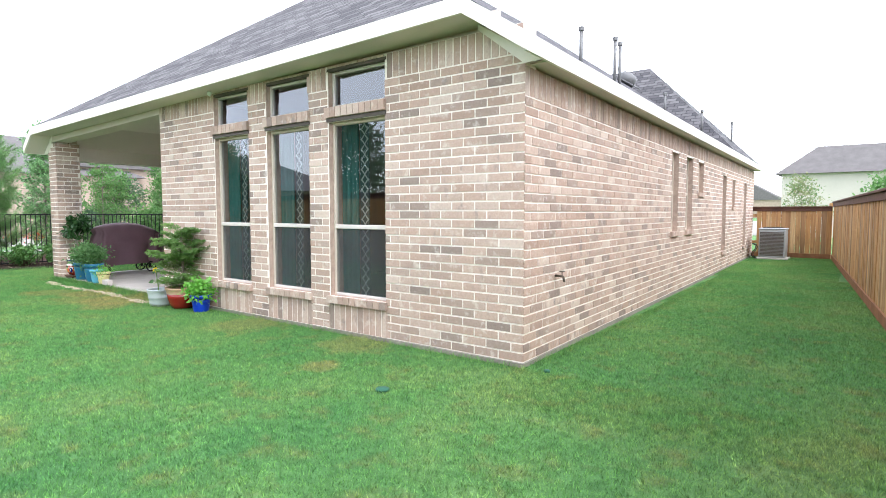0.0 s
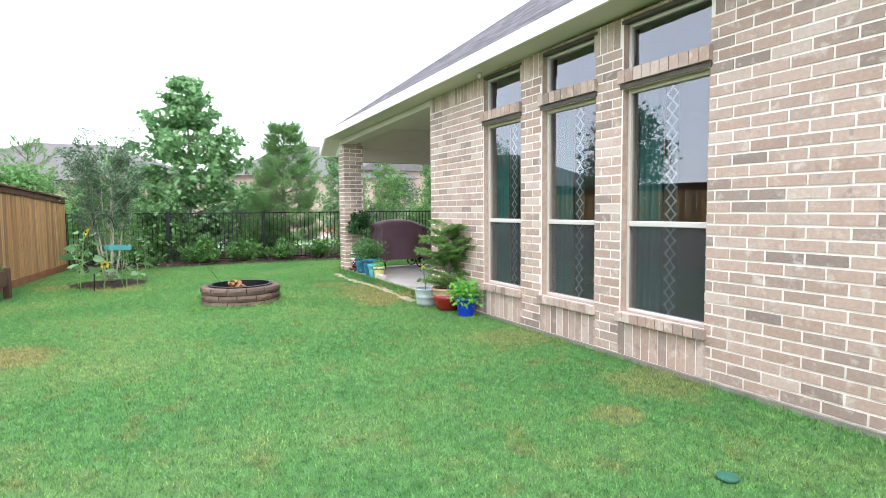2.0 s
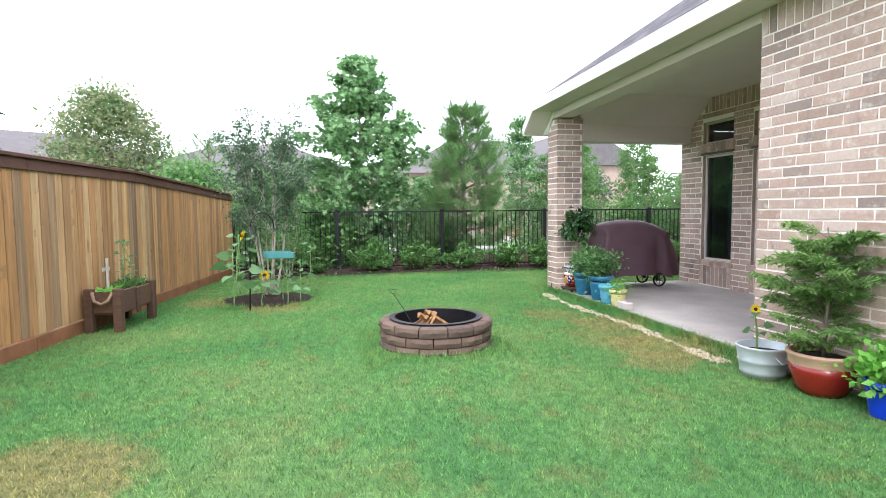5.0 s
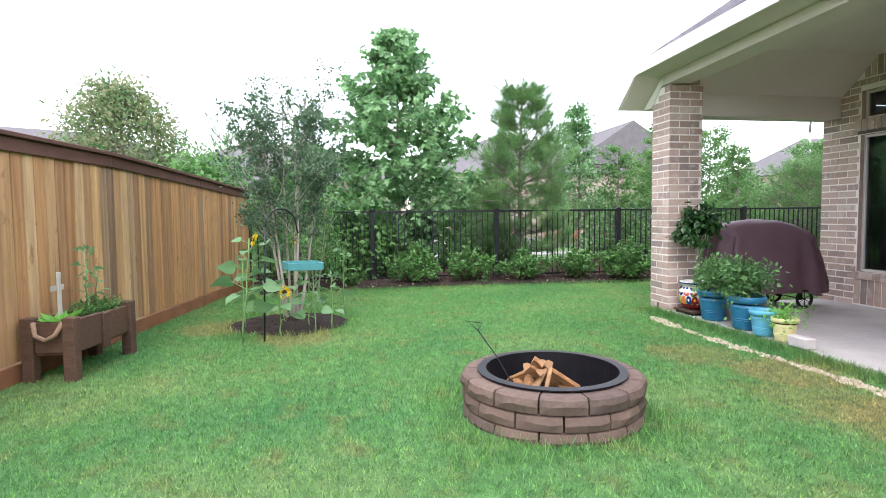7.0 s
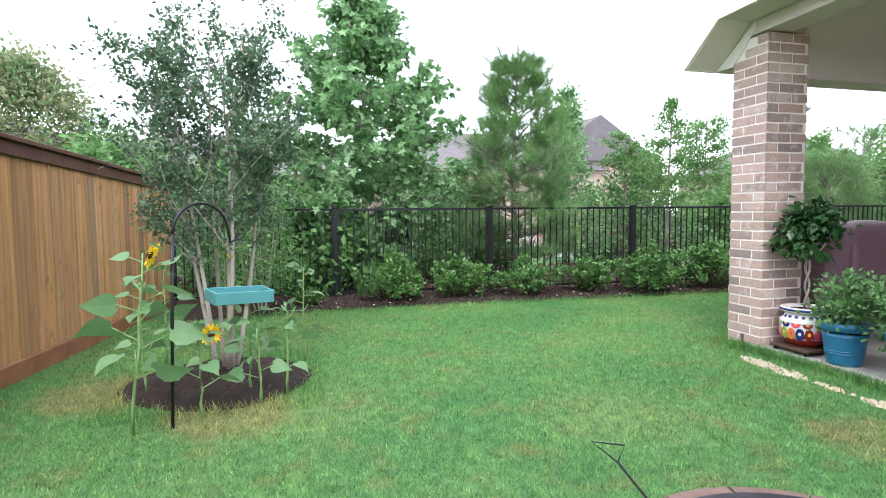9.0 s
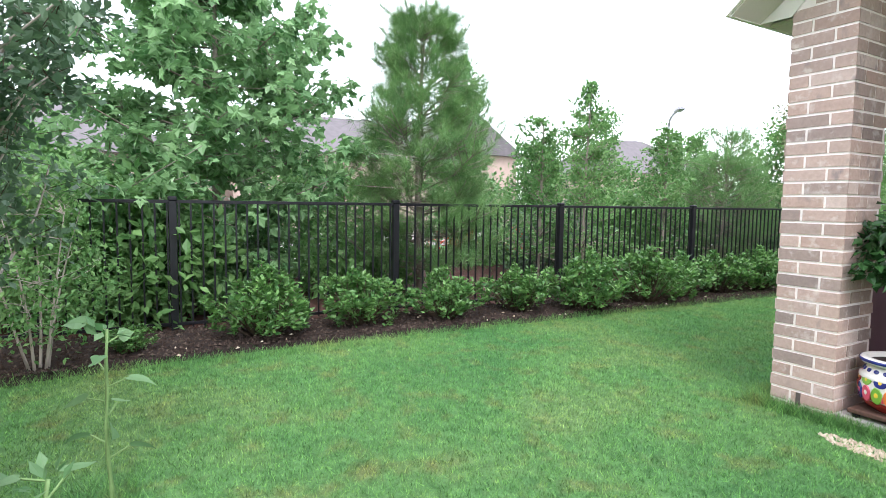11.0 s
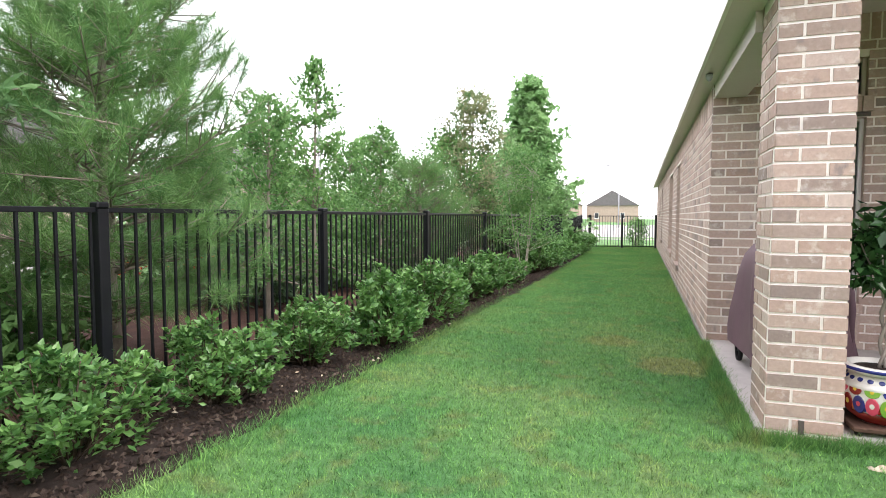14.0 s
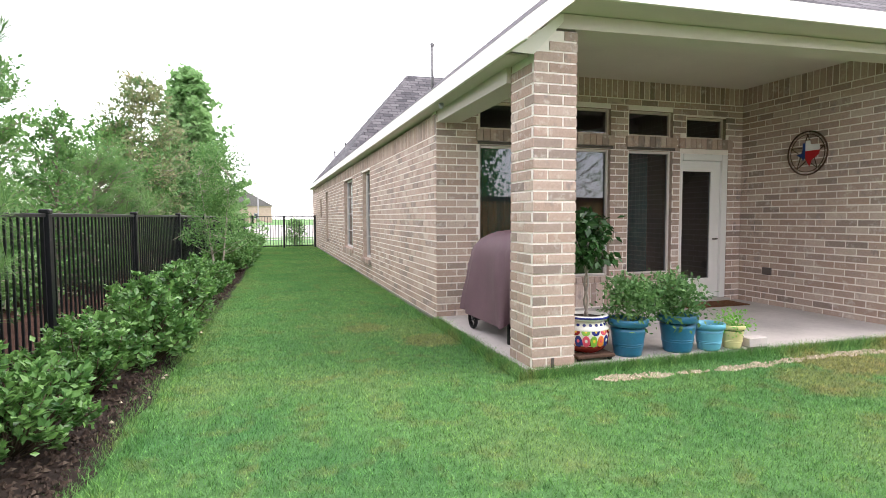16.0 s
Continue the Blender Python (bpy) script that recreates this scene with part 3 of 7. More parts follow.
# south wall: runs from x = -6.93 to 0, u = x + 6.93
WX = -6.93
BAYS = [(-5.29, -4.42), (-4.0, -3.11), (-2.74, -1.79)]
holes_s, skip_s = [], []
for a, b in BAYS:
    holes_s += [(a - WX, b - WX, 0.47, 2.62), (a - WX, b - WX, 2.80, 3.24)]
    skip_s += [(a - WX, b - WX, 0.0, 0.47), (a - WX, b - WX, 2.62, 2.80), (a - WX, b - WX, 3.24, 3.30)]
wall_s = brick_wall("wall_south", "tan brick rear wall with a soldier course under the eave", (WX, 0, 0), (1, 0), 6.93, S_TOP, holes_s, (6.0, 1.5), True, 0.22, None, skip_s)
for i, (a, b) in enumerate(BAYS):
    base = wall_s.matrix_basis.copy()
    window("window_%d" % (i + 1), "tall single-hung window with a white vinyl frame", base, a - WX, b - WX, 0.47, 2.62, 0.1, 1.335, VINYL, 0.034, True)
    window("transom_window_%d" % (i + 1), "fixed transom window with a white vinyl frame", base, a - WX, b - WX, 2.80, 3.24, 0.1)
    sill_bricks(wall_s, a - WX - 0.03, b - WX + 0.03, 0.465, 0.05)
    sill_bricks(wall_s, a - WX - 0.03, b - WX + 0.03, 2.795, None, 0.05, 0.12)
    part("lintel", boxed(a - WX - 0.02, b - WX + 0.02, -0.02, 0.06, 2.625, 2.67), DARKGAP, wall_s)
    part("lintel", boxed(a - WX - 0.02, b - WX + 0.02, -0.006, 0.06, 3.235, 3.27), DARKGAP, wall_s)
    n = 9
    for k in range(n):
        w = (b - a) / n
        put("brick", UNIT, wall_s, "", Matrix.Translation((a - WX + k * w, -0.01, 3.272)) @ Matrix.Diagonal((w - 0.01, 0.012, 0.026, 1)))
# east wall from the corner northwards; seen from outside x runs north
E_LEN, SKEW = 17.2, 0.03
EW = [(5.7, 6.2, 1.16, 2.59), (6.85, 7.42, 1.16, 2.59), (7.96, 8.5, 1.93, 2.57), (11.0, 11.55, 0.5, 2.45), (12.54, 13.0, 1.66, 2.42), (14.86, 15.4, 0.45, 2.42)]
wall_e = brick_wall("wall_east", "pale tan brick side wall with weathered bricks", (0.009, 0.004, 0), (-SKEW, 1), E_LEN, E_TOP, EW, (0.2, 1.5), True, 0.22)
for i, h in enumerate(EW):
    window("side_window_%d" % (i + 1), "narrow side window in a brick reveal", wall_e.matrix_basis.copy(), *h, 0.12, (h[2] + h[3]) / 2 if h[3] - h[2] > 1 else None, TANTRIM)
    sill_bricks(wall_e, h[0] - 0.04, h[1] + 0.04, h[2], None, 0.045)
# west wall, porch walls and column
NY = 2.75
W_LEN = 22.0
W_END = NY + W_LEN
WW = [(h0, h1, z0, z1) for h0, h1, z0, z1 in ((W_END - 8.95, W_END - 7.9, 0.46, 2.46), (W_END - 12.4, W_END - 10.6, 0.55, 2.46), (W_END - 18.0, W_END - 17.2, 0.6, 2.4), (W_END - 20.6, W_END - 19.8, 1.55, 2.2))]
wall_w = brick_wall("wall_west", "pinkish tan brick side wall beside a grass strip", (-12.0, W_END, 0), (0, -1), W_LEN - 0.009, W_TOP, WW, (W_LEN, 1.4), True, 0.22)
for i, h in enumerate(WW):
    window("west_window_%d" % (i + 1), "side window with pale muntins", wall_w.matrix_basis.copy(), *h, 0.12, None, VINYL, 0.05, False, h[3] - h[2] > 1)
    sill_bricks(wall_w, h[0] - 0.05, h[1] + 0.05, h[2], None, 0.05, 0.11)
PQ = [(-11.39, -10.62), (-10.17, -9.34), (-9.03, -8.25)]
PU = -12.0
holes_n, skip_n = [], []
for a, b in PQ:
    holes_n += [(a - PU, b - PU, 0.53, 2.39), (a - PU, b - PU, 2.6, 2.98)]
    skip_n += [(a - PU, b - PU, 0.0, 0.53), (a - PU, b - PU, 2.39, 2.6)]
DOOR = (-8.1, -7.2, SLAB_Z, 2.37)
holes_n += [(0.0, 0.12, 2.98, 3.42), (0.12, 0.3, 3.1, 3.42), (0.3, 0.48, 3.2, 3.42)]
holes_n += [(DOOR[0] - PU, DOOR[1] - PU, DOOR[2], DOOR[3]), (-8.0 - PU, -7.26 - PU, 2.6, 2.93)]
skip_n += [(DOOR[0] - PU, DOOR[1] - PU, 2.37, 2.6)]
wall_n = brick_wall("wall_porch_north", "brown-tan brick wall at the back of the covered porch", (PU, NY, 0), (1, 0), 5.07, 3.42, holes_n, (3.0, 1.5), True, 0.22, lambda u: 2.8 + u * 0.9, skip_n)
for i, (a, b) in enumerate(PQ):
    base = wall_n.matrix_basis.copy()
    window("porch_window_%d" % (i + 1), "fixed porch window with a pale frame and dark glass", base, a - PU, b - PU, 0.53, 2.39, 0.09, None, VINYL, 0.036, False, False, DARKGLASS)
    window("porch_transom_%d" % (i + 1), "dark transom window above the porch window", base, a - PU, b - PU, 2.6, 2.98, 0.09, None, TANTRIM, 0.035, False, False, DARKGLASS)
    sill_bricks(wall_n, a - PU - 0.03, b - PU + 0.03, 0.525, 0.09, 0.045)
    sill_bricks(wall_n, a - PU - 0.05, b - PU + 0.05, 2.595, None, 0.045, 0.15)
    part("lintel", boxed(a - PU - 0.03, b - PU + 0.03, -0.02, 0.05, 2.4, 2.44), DARKGAP, wall_n)
base = wall_n.matrix_basis.copy()
window("porch_transom_4", "dark transom window above the porch door", base, -8.0 - PU, -7.26 - PU, 2.6, 2.93, 0.09, None, TANTRIM, 0.035, False, False, DARKGLASS)
sill_bricks(wall_n, DOOR[0] - PU - 0.05, DOOR[1] - PU + 0.05, 2.595, None, 0.045, 0.15)
door = thing("door_1", "white glazed porch door standing closed", "door", "", "structure", base)
d0, d1 = DOOR[0] - PU, DOOR[1] - PU
part("door_frame", boxed(d0, d0 + 0.05, 0.0, 0.12, SLAB_Z + 0.05, 2.37, 0.006), WHITEPAINT, door)
part("door_frame", boxed(d1 - 0.11, d1, 0.0, 0.12, SLAB_Z + 0.05, 2.37, 0.006), WHITEPAINT, door)
part("door_frame", boxed(d0 + 0.05, d1 - 0.11, 0.0, 0.12, 2.27, 2.37, 0.006), WHITEPAINT, door)
part("threshold", boxed(d0, d1, -0.12, 0.12, SLAB_Z, SLAB_Z + 0.05, 0.008), CONCRETE, door)
leaf0, leaf1, lz0, lz1 = d0 + 0.05, d1 - 0.11, SLAB_Z + 0.06, 2.265
part("stile", boxed(leaf0, leaf0 + 0.03, 0.05, 0.095, lz0, lz1), WHITEPAINT, door)
part("stile", boxed(leaf1 - 0.17, leaf1, 0.05, 0.095, lz0, lz1), WHITEPAINT, door)
part("door_rail", boxed(leaf0 + 0.03, leaf1 - 0.17, 0.05, 0.095, lz0, lz0 + 0.3), WHITEPAINT, door)
part("door_rail", boxed(leaf0 + 0.03, leaf1 - 0.17, 0.05, 0.095, lz1 - 0.16, lz1), WHITEPAINT, door)
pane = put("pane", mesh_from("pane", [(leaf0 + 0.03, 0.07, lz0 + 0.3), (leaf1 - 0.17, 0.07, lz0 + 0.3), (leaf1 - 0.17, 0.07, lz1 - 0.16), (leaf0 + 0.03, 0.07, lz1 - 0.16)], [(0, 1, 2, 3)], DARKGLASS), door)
pane.visible_shadow = False
part("door_handle", tube([(leaf1 - 0.06, 0.05, 1.05), (leaf1 - 0.06, 0.0, 1.05), (leaf1 - 0.16, -0.01, 1.05)], 0.011, 8), BRASS, door, "dark lever handle")
brick_wall("wall_porch_east", "tan brick side wall of the covered porch", (-6.93, NY - 0.009, 0), (0, -1), NY - 0.018, 3.42, (), (2.0, 1.5), True, 0.22)
# porch column
CX0, CX1, CY0, CY1 = -11.94, -11.53, 0.0, 0.46
column = thing("porch_column", "square pinkish tan brick porch column", "column")
part("core", boxed(CX0, CX1, CY0, CY1, -0.05, 3.02), MORTAR, column)
for org, al, ln, sl in (((CX0, CY0, 0), (1, 0), CX1 - CX0, lambda u: 2.82 + u * 0.75), ((CX1, CY0, 0), (0, 1), CY1 - CY0, None), ((CX1, CY1, 0), (-1, 0), CX1 - CX0, lambda u: 2.98), ((CX0, CY1, 0), (0, -1), CY1 - CY0, lambda u: 2.8)):
    fb = frame_of(org, al)
    for k, r in enumerate(brick_rects(ln, 3.2, (), False, sl, -0.035)):
        p = 0.006
        put("brick", UNIT, column, "", fb @ Matrix.Translation((r[0], -p, r[2])) @ Matrix.Diagonal((r[1] - r[0], p + 0.004, r[3] - r[2], 1)))
part("weep_hole", boxed(-11.76, -11.73, -0.012, 0.0, 0.06, 0.15), DARKGAP, column)

# foundation strips, slab
tagged(put("foundation", mesh_from("foundation", *(lambda bm: ([v.co.copy() for v in bm.verts], [[v.index for v in f.verts] for f in bm.faces]))((lambda b: (b.verts.index_update(), b)[1])(box(box(bmesh.new(), -6.93, 0.03, -0.03, 0.2, -0.3, 0.045), -12.03, -11.8, NY, W_END, -0.3, 0.045))), DARKCONCRETE)), "grey concrete foundation edge under the brick", "foundation", "", "structure")
tagged(part("foundation_side", boxed(0.2, E_LEN, -0.03, 0.2, -0.3, 0.045), DARKCONCRETE, None, "", False, frame_of((0, 0, 0), (-SKEW, 1))), "grey concrete foundation edge along the side wall", "foundation", "", "structure")
slab = tagged(part("patio_slab", boxed(-11.98, -6.93, 0.05, NY + 0.1, -0.3, SLAB_Z, 0.012), CONCRETE), "worn grey concrete patio slab", "patio", "", "structure")

# interior that shows through the glass
room = thing("interior_walls", "plain painted interior walls in the dark house", "interior", "", "structure")
part("interior_floor", boxed(-11.75, -0.6, 0.25, 9.0, 0.02, 0.06), plain("dark_floor", (0.12, 0.08, 0.05), 0.5), room)
part("interior_wall", boxed(-11.75, -0.6, 9.0, 9.1, 0.0, 3.3), ROOM, room)
part("interior_wall", boxed(-6.9, -6.75, 0.25, 9.0, 0.06, 3.43), ROOM, room)
part("interior_ceiling", boxed(-11.3, -0.6, 0.23, 9.1, 3.44, 3.47), ROOM, room)


def curtain(x0, x1, y, z0, z1, mat, label, waves=5, amp=0.035):
    n = waves * 8
    vs, fs = [], []
    for i in range(n + 1):
        u = i / n
        for z in (z0, z1):
            vs.append(((u - 0.5) * (x1 - x0), amp * math.sin(2 * math.pi * waves * u) * (1.15 if z == z0 else 0.8), z))
    for i in range(n):
        fs.append((2 * i, 2 * i + 2, 2 * i + 3, 2 * i + 1))
    ob = new("curtain", mesh_from("curtain", vs, fs, mat, True))
    ob.matrix_basis = Matrix.Translation(((x0 + x1) / 2, y, 0))
    sol = ob.modifiers.new("thick", "SOLIDIFY")
    sol.thickness = 0.004
    return tagged(ob, label, "curtain", "curtains")


for a, b in BAYS:
    curtain(a - 0.12, a + 0.28, 0.24, 0.1, 2.75, TEAL, "teal curtain hanging inside the tall window")
    curtain(a + 0.29, a + 0.45, 0.25, 0.1, 2.75, LATTICE, "dark curtain panel with a pale diamond chain inside the window", 1, 0.008)
curtain(-11.2, -10.75, 3.15, 0.1, 2.5, TEAL, "teal curtain inside the porch window")
curtain(-8.75, -8.4, 3.15, 0.1, 2.5, TEAL, "teal curtain inside the porch window")

# ---- roof ----
def eave_s(x):
    return 3.37 + 0.017 * x
OV = 0.2
XE, XW, YS, YN = OV, -12.17, -0.36, W_END + OV
YE = E_LEN + OV
XEN = XE - SKEW * (YE - YS)
ZE, ZW = E_TOP + 0.02, W_TOP + 0.02
FH = 0.14


def roof_mesh(planes):
    bm = bmesh.new()
    uvl = bm.loops.layers.uv.new("UVMap")
    for pts, along in planes:
        f = bm.faces.new([bm.verts.new(p) for p in pts])
        f.normal_update()
        a = Vector(along).normalized()
        b = f.normal.cross(a).normalized()
        for lp in f.loops:
            lp[uvl].uv = (lp.vert.co.dot(a), lp.vert.co.dot(b))
    return bm


K, KW = 0.68, 0.83
ze, zw = ZE + FH + 0.03, ZW + FH + 0.03
zs0 = eave_s(0) + FH + 0.03
zs1 = eave_s(-12) + FH + 0.03
xa = XE - (zs0 - ze) / K
xb = XW + (zs1 - zw) / KW
ridge_x = (K * XE + ze - zw + KW * XW) / (K + KW)
half = ridge_x - XW
rz = zw + KW * half
ry = YS + (rz - zs0) / K
top_s = Vector((ridge_x, ry, rz))
roof = thing("roof", "grey asphalt shingle hip roof with cream fascia", "roof", "", "structure")
south_l, south_r = Vector((xb, YS, zs1)), Vector((xa, YS, zs0))
se, sw = Vector((XE, YS, ze)), Vector((XW, YS, zw))
part("roof_plane", roof_mesh([((south_l, south_r, top_s), (1, 0, 0))]), SHINGLE, roof)
north = Vector((ridge_x, 12.5, rz))
ne, nw = Vector((XEN, YE, ze)), Vector((XW, YN, zw))
part("roof_plane", roof_mesh([((se, ne, north, top_s, south_r), (0, 1, 0))]), SHINGLE, roof)
part("roof_plane", roof_mesh([((nw, sw, south_l, top_s, north), (0, -1, 0))]), SHINGLE, roof)
part("roof_plane", roof_mesh([((ne, nw, north), (-1, 0, 0))]), SHINGLE, roof)


# steeper roof over the rear block, its ridge across the house
ridge_e, ridge_w = Vector((-3.57, 15.4, 6.48)), Vector((-9.34, 15.4, 6.46))
e0, w0 = Vector((XE - SKEW * 12.4, 12.0, ze)), Vector((XW, 12.0, zw))
for pts, al in (((w0, e0, ridge_e, ridge_w), (1, 0, 0)), ((e0, ne, ridge_e), (0, 1, 0)), ((ne, nw, ridge_w, ridge_e), (-1, 0, 0)), ((nw, w0, ridge_w), (0, -1, 0))):
    part("roof_plane", roof_mesh([(pts, al)]), SHINGLE, roof)


def slab_between(p0, p1, out, z_lo0, z_hi0, z_lo1, z_hi1, thick):
    """An upright board from p0 to p1 whose lower and upper edges may slope."""
    p0, p1, o = Vector((*p0, 0)), Vector((*p1, 0)), Vector((*out, 0)) * thick
    vs = [p0 + Vector((0, 0, z_lo0)), p1 + Vector((0, 0, z_lo1)), p1 + Vector((0, 0, z_hi1)), p0 + Vector((0, 0, z_hi0))]
    vs += [v + o for v in vs]
    return mesh_from("board", vs, [(0, 1, 2, 3), (7, 6, 5, 4), (0, 4, 5, 1), (1, 5, 6, 2), (2, 6, 7, 3), (3, 7, 4, 0)], FASCIA)


def board(name, p0, p1, out, a0, b0, a1, b1, thick=0.03, material=None):
    me = slab_between(p0, p1, out, a0, b0, a1, b1, thick)
    me.materials[0] = material or FASCIA
    return put(name, me, roof)


board("fascia", (xb, YS), (xa, YS), (0, -1), eave_s(-12), zs1 - 0.01, eave_s(0), zs0 - 0.01)
board("fascia", (xa, YS), (XE + 0.03, YS), (0, -1), eave_s(0), zs0 - 0.01, ZE, ze - 0.01)
board("fascia", (XW - 0.03, YS), (xb, YS), (0, -1), ZW, zw - 0.01, eave_s(-12), zs1 - 0.01)
board("fascia", (XE, YS), (XEN, YE), (1, 0), ZE, ze - 0.01, ZE, ze - 0.01)
board("fascia", (XW, YN), (XW, YS), (-1, 0), ZW, zw - 0.01, ZW, zw - 0.01)
# frieze beam across the porch and along its west side
board("frieze", (xb - 0.1, -0.012), (-6.93, -0.012), (0, 1), eave_s(-12) - 0.13, eave_s(-12) - 0.002, eave_s(-6.93) - 0.1, eave_s(-6.93) - 0.002, 0.3, SOFFIT)
board("frieze", (-11.99, CY1 + 0.01), (-11.99, NY - 0.02), (1, 0), ZW - 0.14, 2.985, ZW - 0.14, 2.985, 0.3, SOFFIT)


def soffit(name, pts, thick=0.02):
    vs = [Vector(p) for p in pts] + [Vector(p) + Vector((0, 0, thick)) for p in pts]
    k = len(pts)
    fs = [tuple(range(k))[::-1], tuple(range(k, 2 * k))] + [(i, (i + 1) % k, k + (i + 1) % k, k + i) for i in range(k)]
    me = mesh_from(name, vs, fs, SOFFIT)
    return put(name, me, roof)


soffit("soffit", [(xb, YS, eave_s(-12) + 0.005), (xa, YS, eave_s(0) + 0.005), (xa, 0.1, eave_s(0) + 0.005), (xb, 0.1, eave_s(-12) + 0.005)])
soffit("soffit", [(xa, YS, eave_s(0) + 0.004), (XE, YS, ZE + 0.006), (XE, 0.1, ZE + 0.006), (xa, 0.1, eave_s(0) + 0.004)])
soffit("soffit", [(XW, YS, ZW + 0.006), (xb, YS, eave_s(-12) + 0.004), (xb, 0.1, eave_s(-12) + 0.004), (XW, 0.1, ZW + 0.006)])
soffit("soffit", [(-0.05, 0.1, ZE + 0.005), (XE, 0.1, ZE + 0.005), (XEN, YE, ZE + 0.005), (XEN - 0.25, YE, ZE + 0.005)])
soffit("soffit", [(XW, 0.1, ZW + 0.005), (-11.95, 0.1, ZW + 0.005), (-11.95, YN, ZW + 0.005), (XW, YN, ZW + 0.005)])
for quad4 in ([(xa - 0.06, -0.014, eave_s(0) + 0.004), (XE, -0.014, ZE + 0.004), (0.0, -0.014, ZE - 0.002), (xa - 0.06, -0.014, eave_s(0) - 0.05)],
              [(xb + 0.06, -0.016, eave_s(-12) + 0.004), (XW, -0.016, ZW + 0.004), (-11.95, -0.016, ZW - 0.002), (xb + 0.06, -0.016, eave_s(-12) - 0.07)]):
    put("rake_return", mesh_from("rake_return", quad4 + [(x, y + 0.012, z) for x, y, z in quad4], [(0, 1, 2, 3), (7, 6, 5, 4), (0, 4, 5, 1), (1, 5, 6, 2), (2, 6, 7, 3), (3, 7, 4, 0)], FASCIA), roof)
ceiling = tagged(part("ceiling_porch", boxed(-11.15, -6.93, 0.29, NY, 3.40, 3.44), SOFFIT), "painted beige porch ceiling", "ceiling", "", "structure")
tagged(put("ceiling_porch_slope", mesh_from("ceiling_porch_slope", [(-11.7, 0.29, 2.95), (-11.15, 0.29, 3.41), (-11.15, NY, 3.41), (-11.7, NY, 2.95)], [(0, 1, 2, 3)], SOFFIT)), "sloped edge of the painted porch ceiling", "ceiling", "", "structure")
part("gable_filler", boxed(-11.3, -0.35, 0.1, 0.14, 3.2, 3.52), SOFFIT, roof)


VENTGREY = plain("grey_vent_metal", (0.2, 0.2, 0.205), 0.6, 0.3, 0.2, 8, 0.1)


def vent_pipe(x, y, z0, z1, r=0.03, cap=True):
    v = thing("vent_pipe", "grey metal vent pipe standing on the roof", "vent pipe", "roof vents", "", pose(x, y, z0))
    part("pipe", tube([(0, 0, -0.3), (0, 0, z1 - z0)], r, 10), VENTGREY, v, "", True)
    if cap:
        part("cap", lathe([(r + 0.012, z1 - z0 - 0.03), (r + 0.014, z1 - z0 + 0.03), (0.01, z1 - z0 + 0.045)], 14), VENTGREY, v)


roof_e = lambda x: ze + K * (XE - x)
for x, y, h in ((-1.2, 4.06, 0.45), (-1.2, 5.6, 0.66), (-1.2, 5.86, 0.63), (-1.2, 8.86, 0.2), (-1.0, 11.6, 0.3), (-0.9, 15.2, 0.5)):
    vent_pipe(x, y, roof_e(x), roof_e(x) + h)
roof_w = lambda x: zw + KW * (x - XW)
for x, y, h in ((-10.6, 7.76, 0.95), (-11.4, 16.5, 0.5), (-11.3, 21.0, 0.6)):
    vent_pipe(x, y, roof_w(x), roof_w(x) + h)

turtle = thing("roof_vent", "grey metal box vent on the roof slope", "roof vent", "roof vents", "", pose(-1.25, 6.35, roof_e(-1.25), 0, 34, 0))
part("hood", lathe([(0.17, -0.05), (0.17, 0.1), (0.13, 0.16), (0.02, 0.18)], 18), VENTGREY, turtle, "", True)
part("flange", boxed(-0.25, 0.25, -0.25, 0.25, -0.01, 0.012, 0.004), VENTGREY, turtle)

# ---- ground ----
def sheet(name, pts, z, material, label, category="ground"):
    return tagged(put(name, mesh_from(name, [(x, y, z) for x, y in pts], [tuple(range(len(pts)))], material)), label, category, "", "structure")


sheet("ground", [(-400, -400), (400, -400), (400, 400), (-400, 400)], 0.0, GRASS, "green lawn with faint yellow patches")
sheet("pavement", [(-24.0, -60), (-22.6, -60), (-22.6, 32), (-8, 32), (-8, 33.5), (-24.0, 33.5)], 0.02, PAVE, "pale concrete sidewalk beyond the fence", "pavement")
sheet("road", [(-35, -80), (-27, -80), (-27, 36), (40, 36), (40, 100), (-40, 100)], 0.012, PAVE, "pale concrete street", "road")


def bed(name, x_in, x_out, y0, y1, material, label, rise=0.05, step=0.1, wob=0.08):
    """A mounded strip of mulch with an uneven edge."""
    rows, cols = int((y1 - y0) / step), 9
    vs, fs = [], []
    for i in range(rows + 1):
        y = y0 + i * step
        e = x_in(y) + wob * noise.noise((0, y * 1.7, 3)) + 0.04 * noise.noise((5, y * 9, 3))
        for j in range(cols + 1):
            u = j / cols
            z = 0.004 + rise * math.sin(math.pi * min(u * 3, 1) / 2) * (1 if 0 < j < cols else 0) + 0.012 * noise.noise((u * 9, y * 8, 0)) * (1 if 0 < j < cols else 0)
            vs.append((e + (x_out(y) - e) * u, y, max(z, 0.004)))
    for i in range(rows):
        for j in range(cols):
            a = i * (cols + 1) + j
            fs.append((a, a + cols + 1, a + cols + 2, a + 1))
    return tagged(put(name, mesh_from(name, vs, fs, material, True)), label, "mulch bed", "", "structure")


FX = lambda y: -16.2 + 0.045 * y
edge = lambda y: -15.13 + 0.036 * (y + 2) + 0.14 * max(-3.2 - y, 0.0) if y < 9 else -14.73
bed("mulch_bed", edge, lambda y: FX(y) - 0.05, -5.7, 21.5, MULCH, "dark mulch bed along the black fence")
bed("red_mulch_bed", lambda y: FX(y) - 0.06, lambda y: -20.8, -8, 30, REDMULCH, "reddish mulch under the trees beyond the fence", 0.06, 0.25)


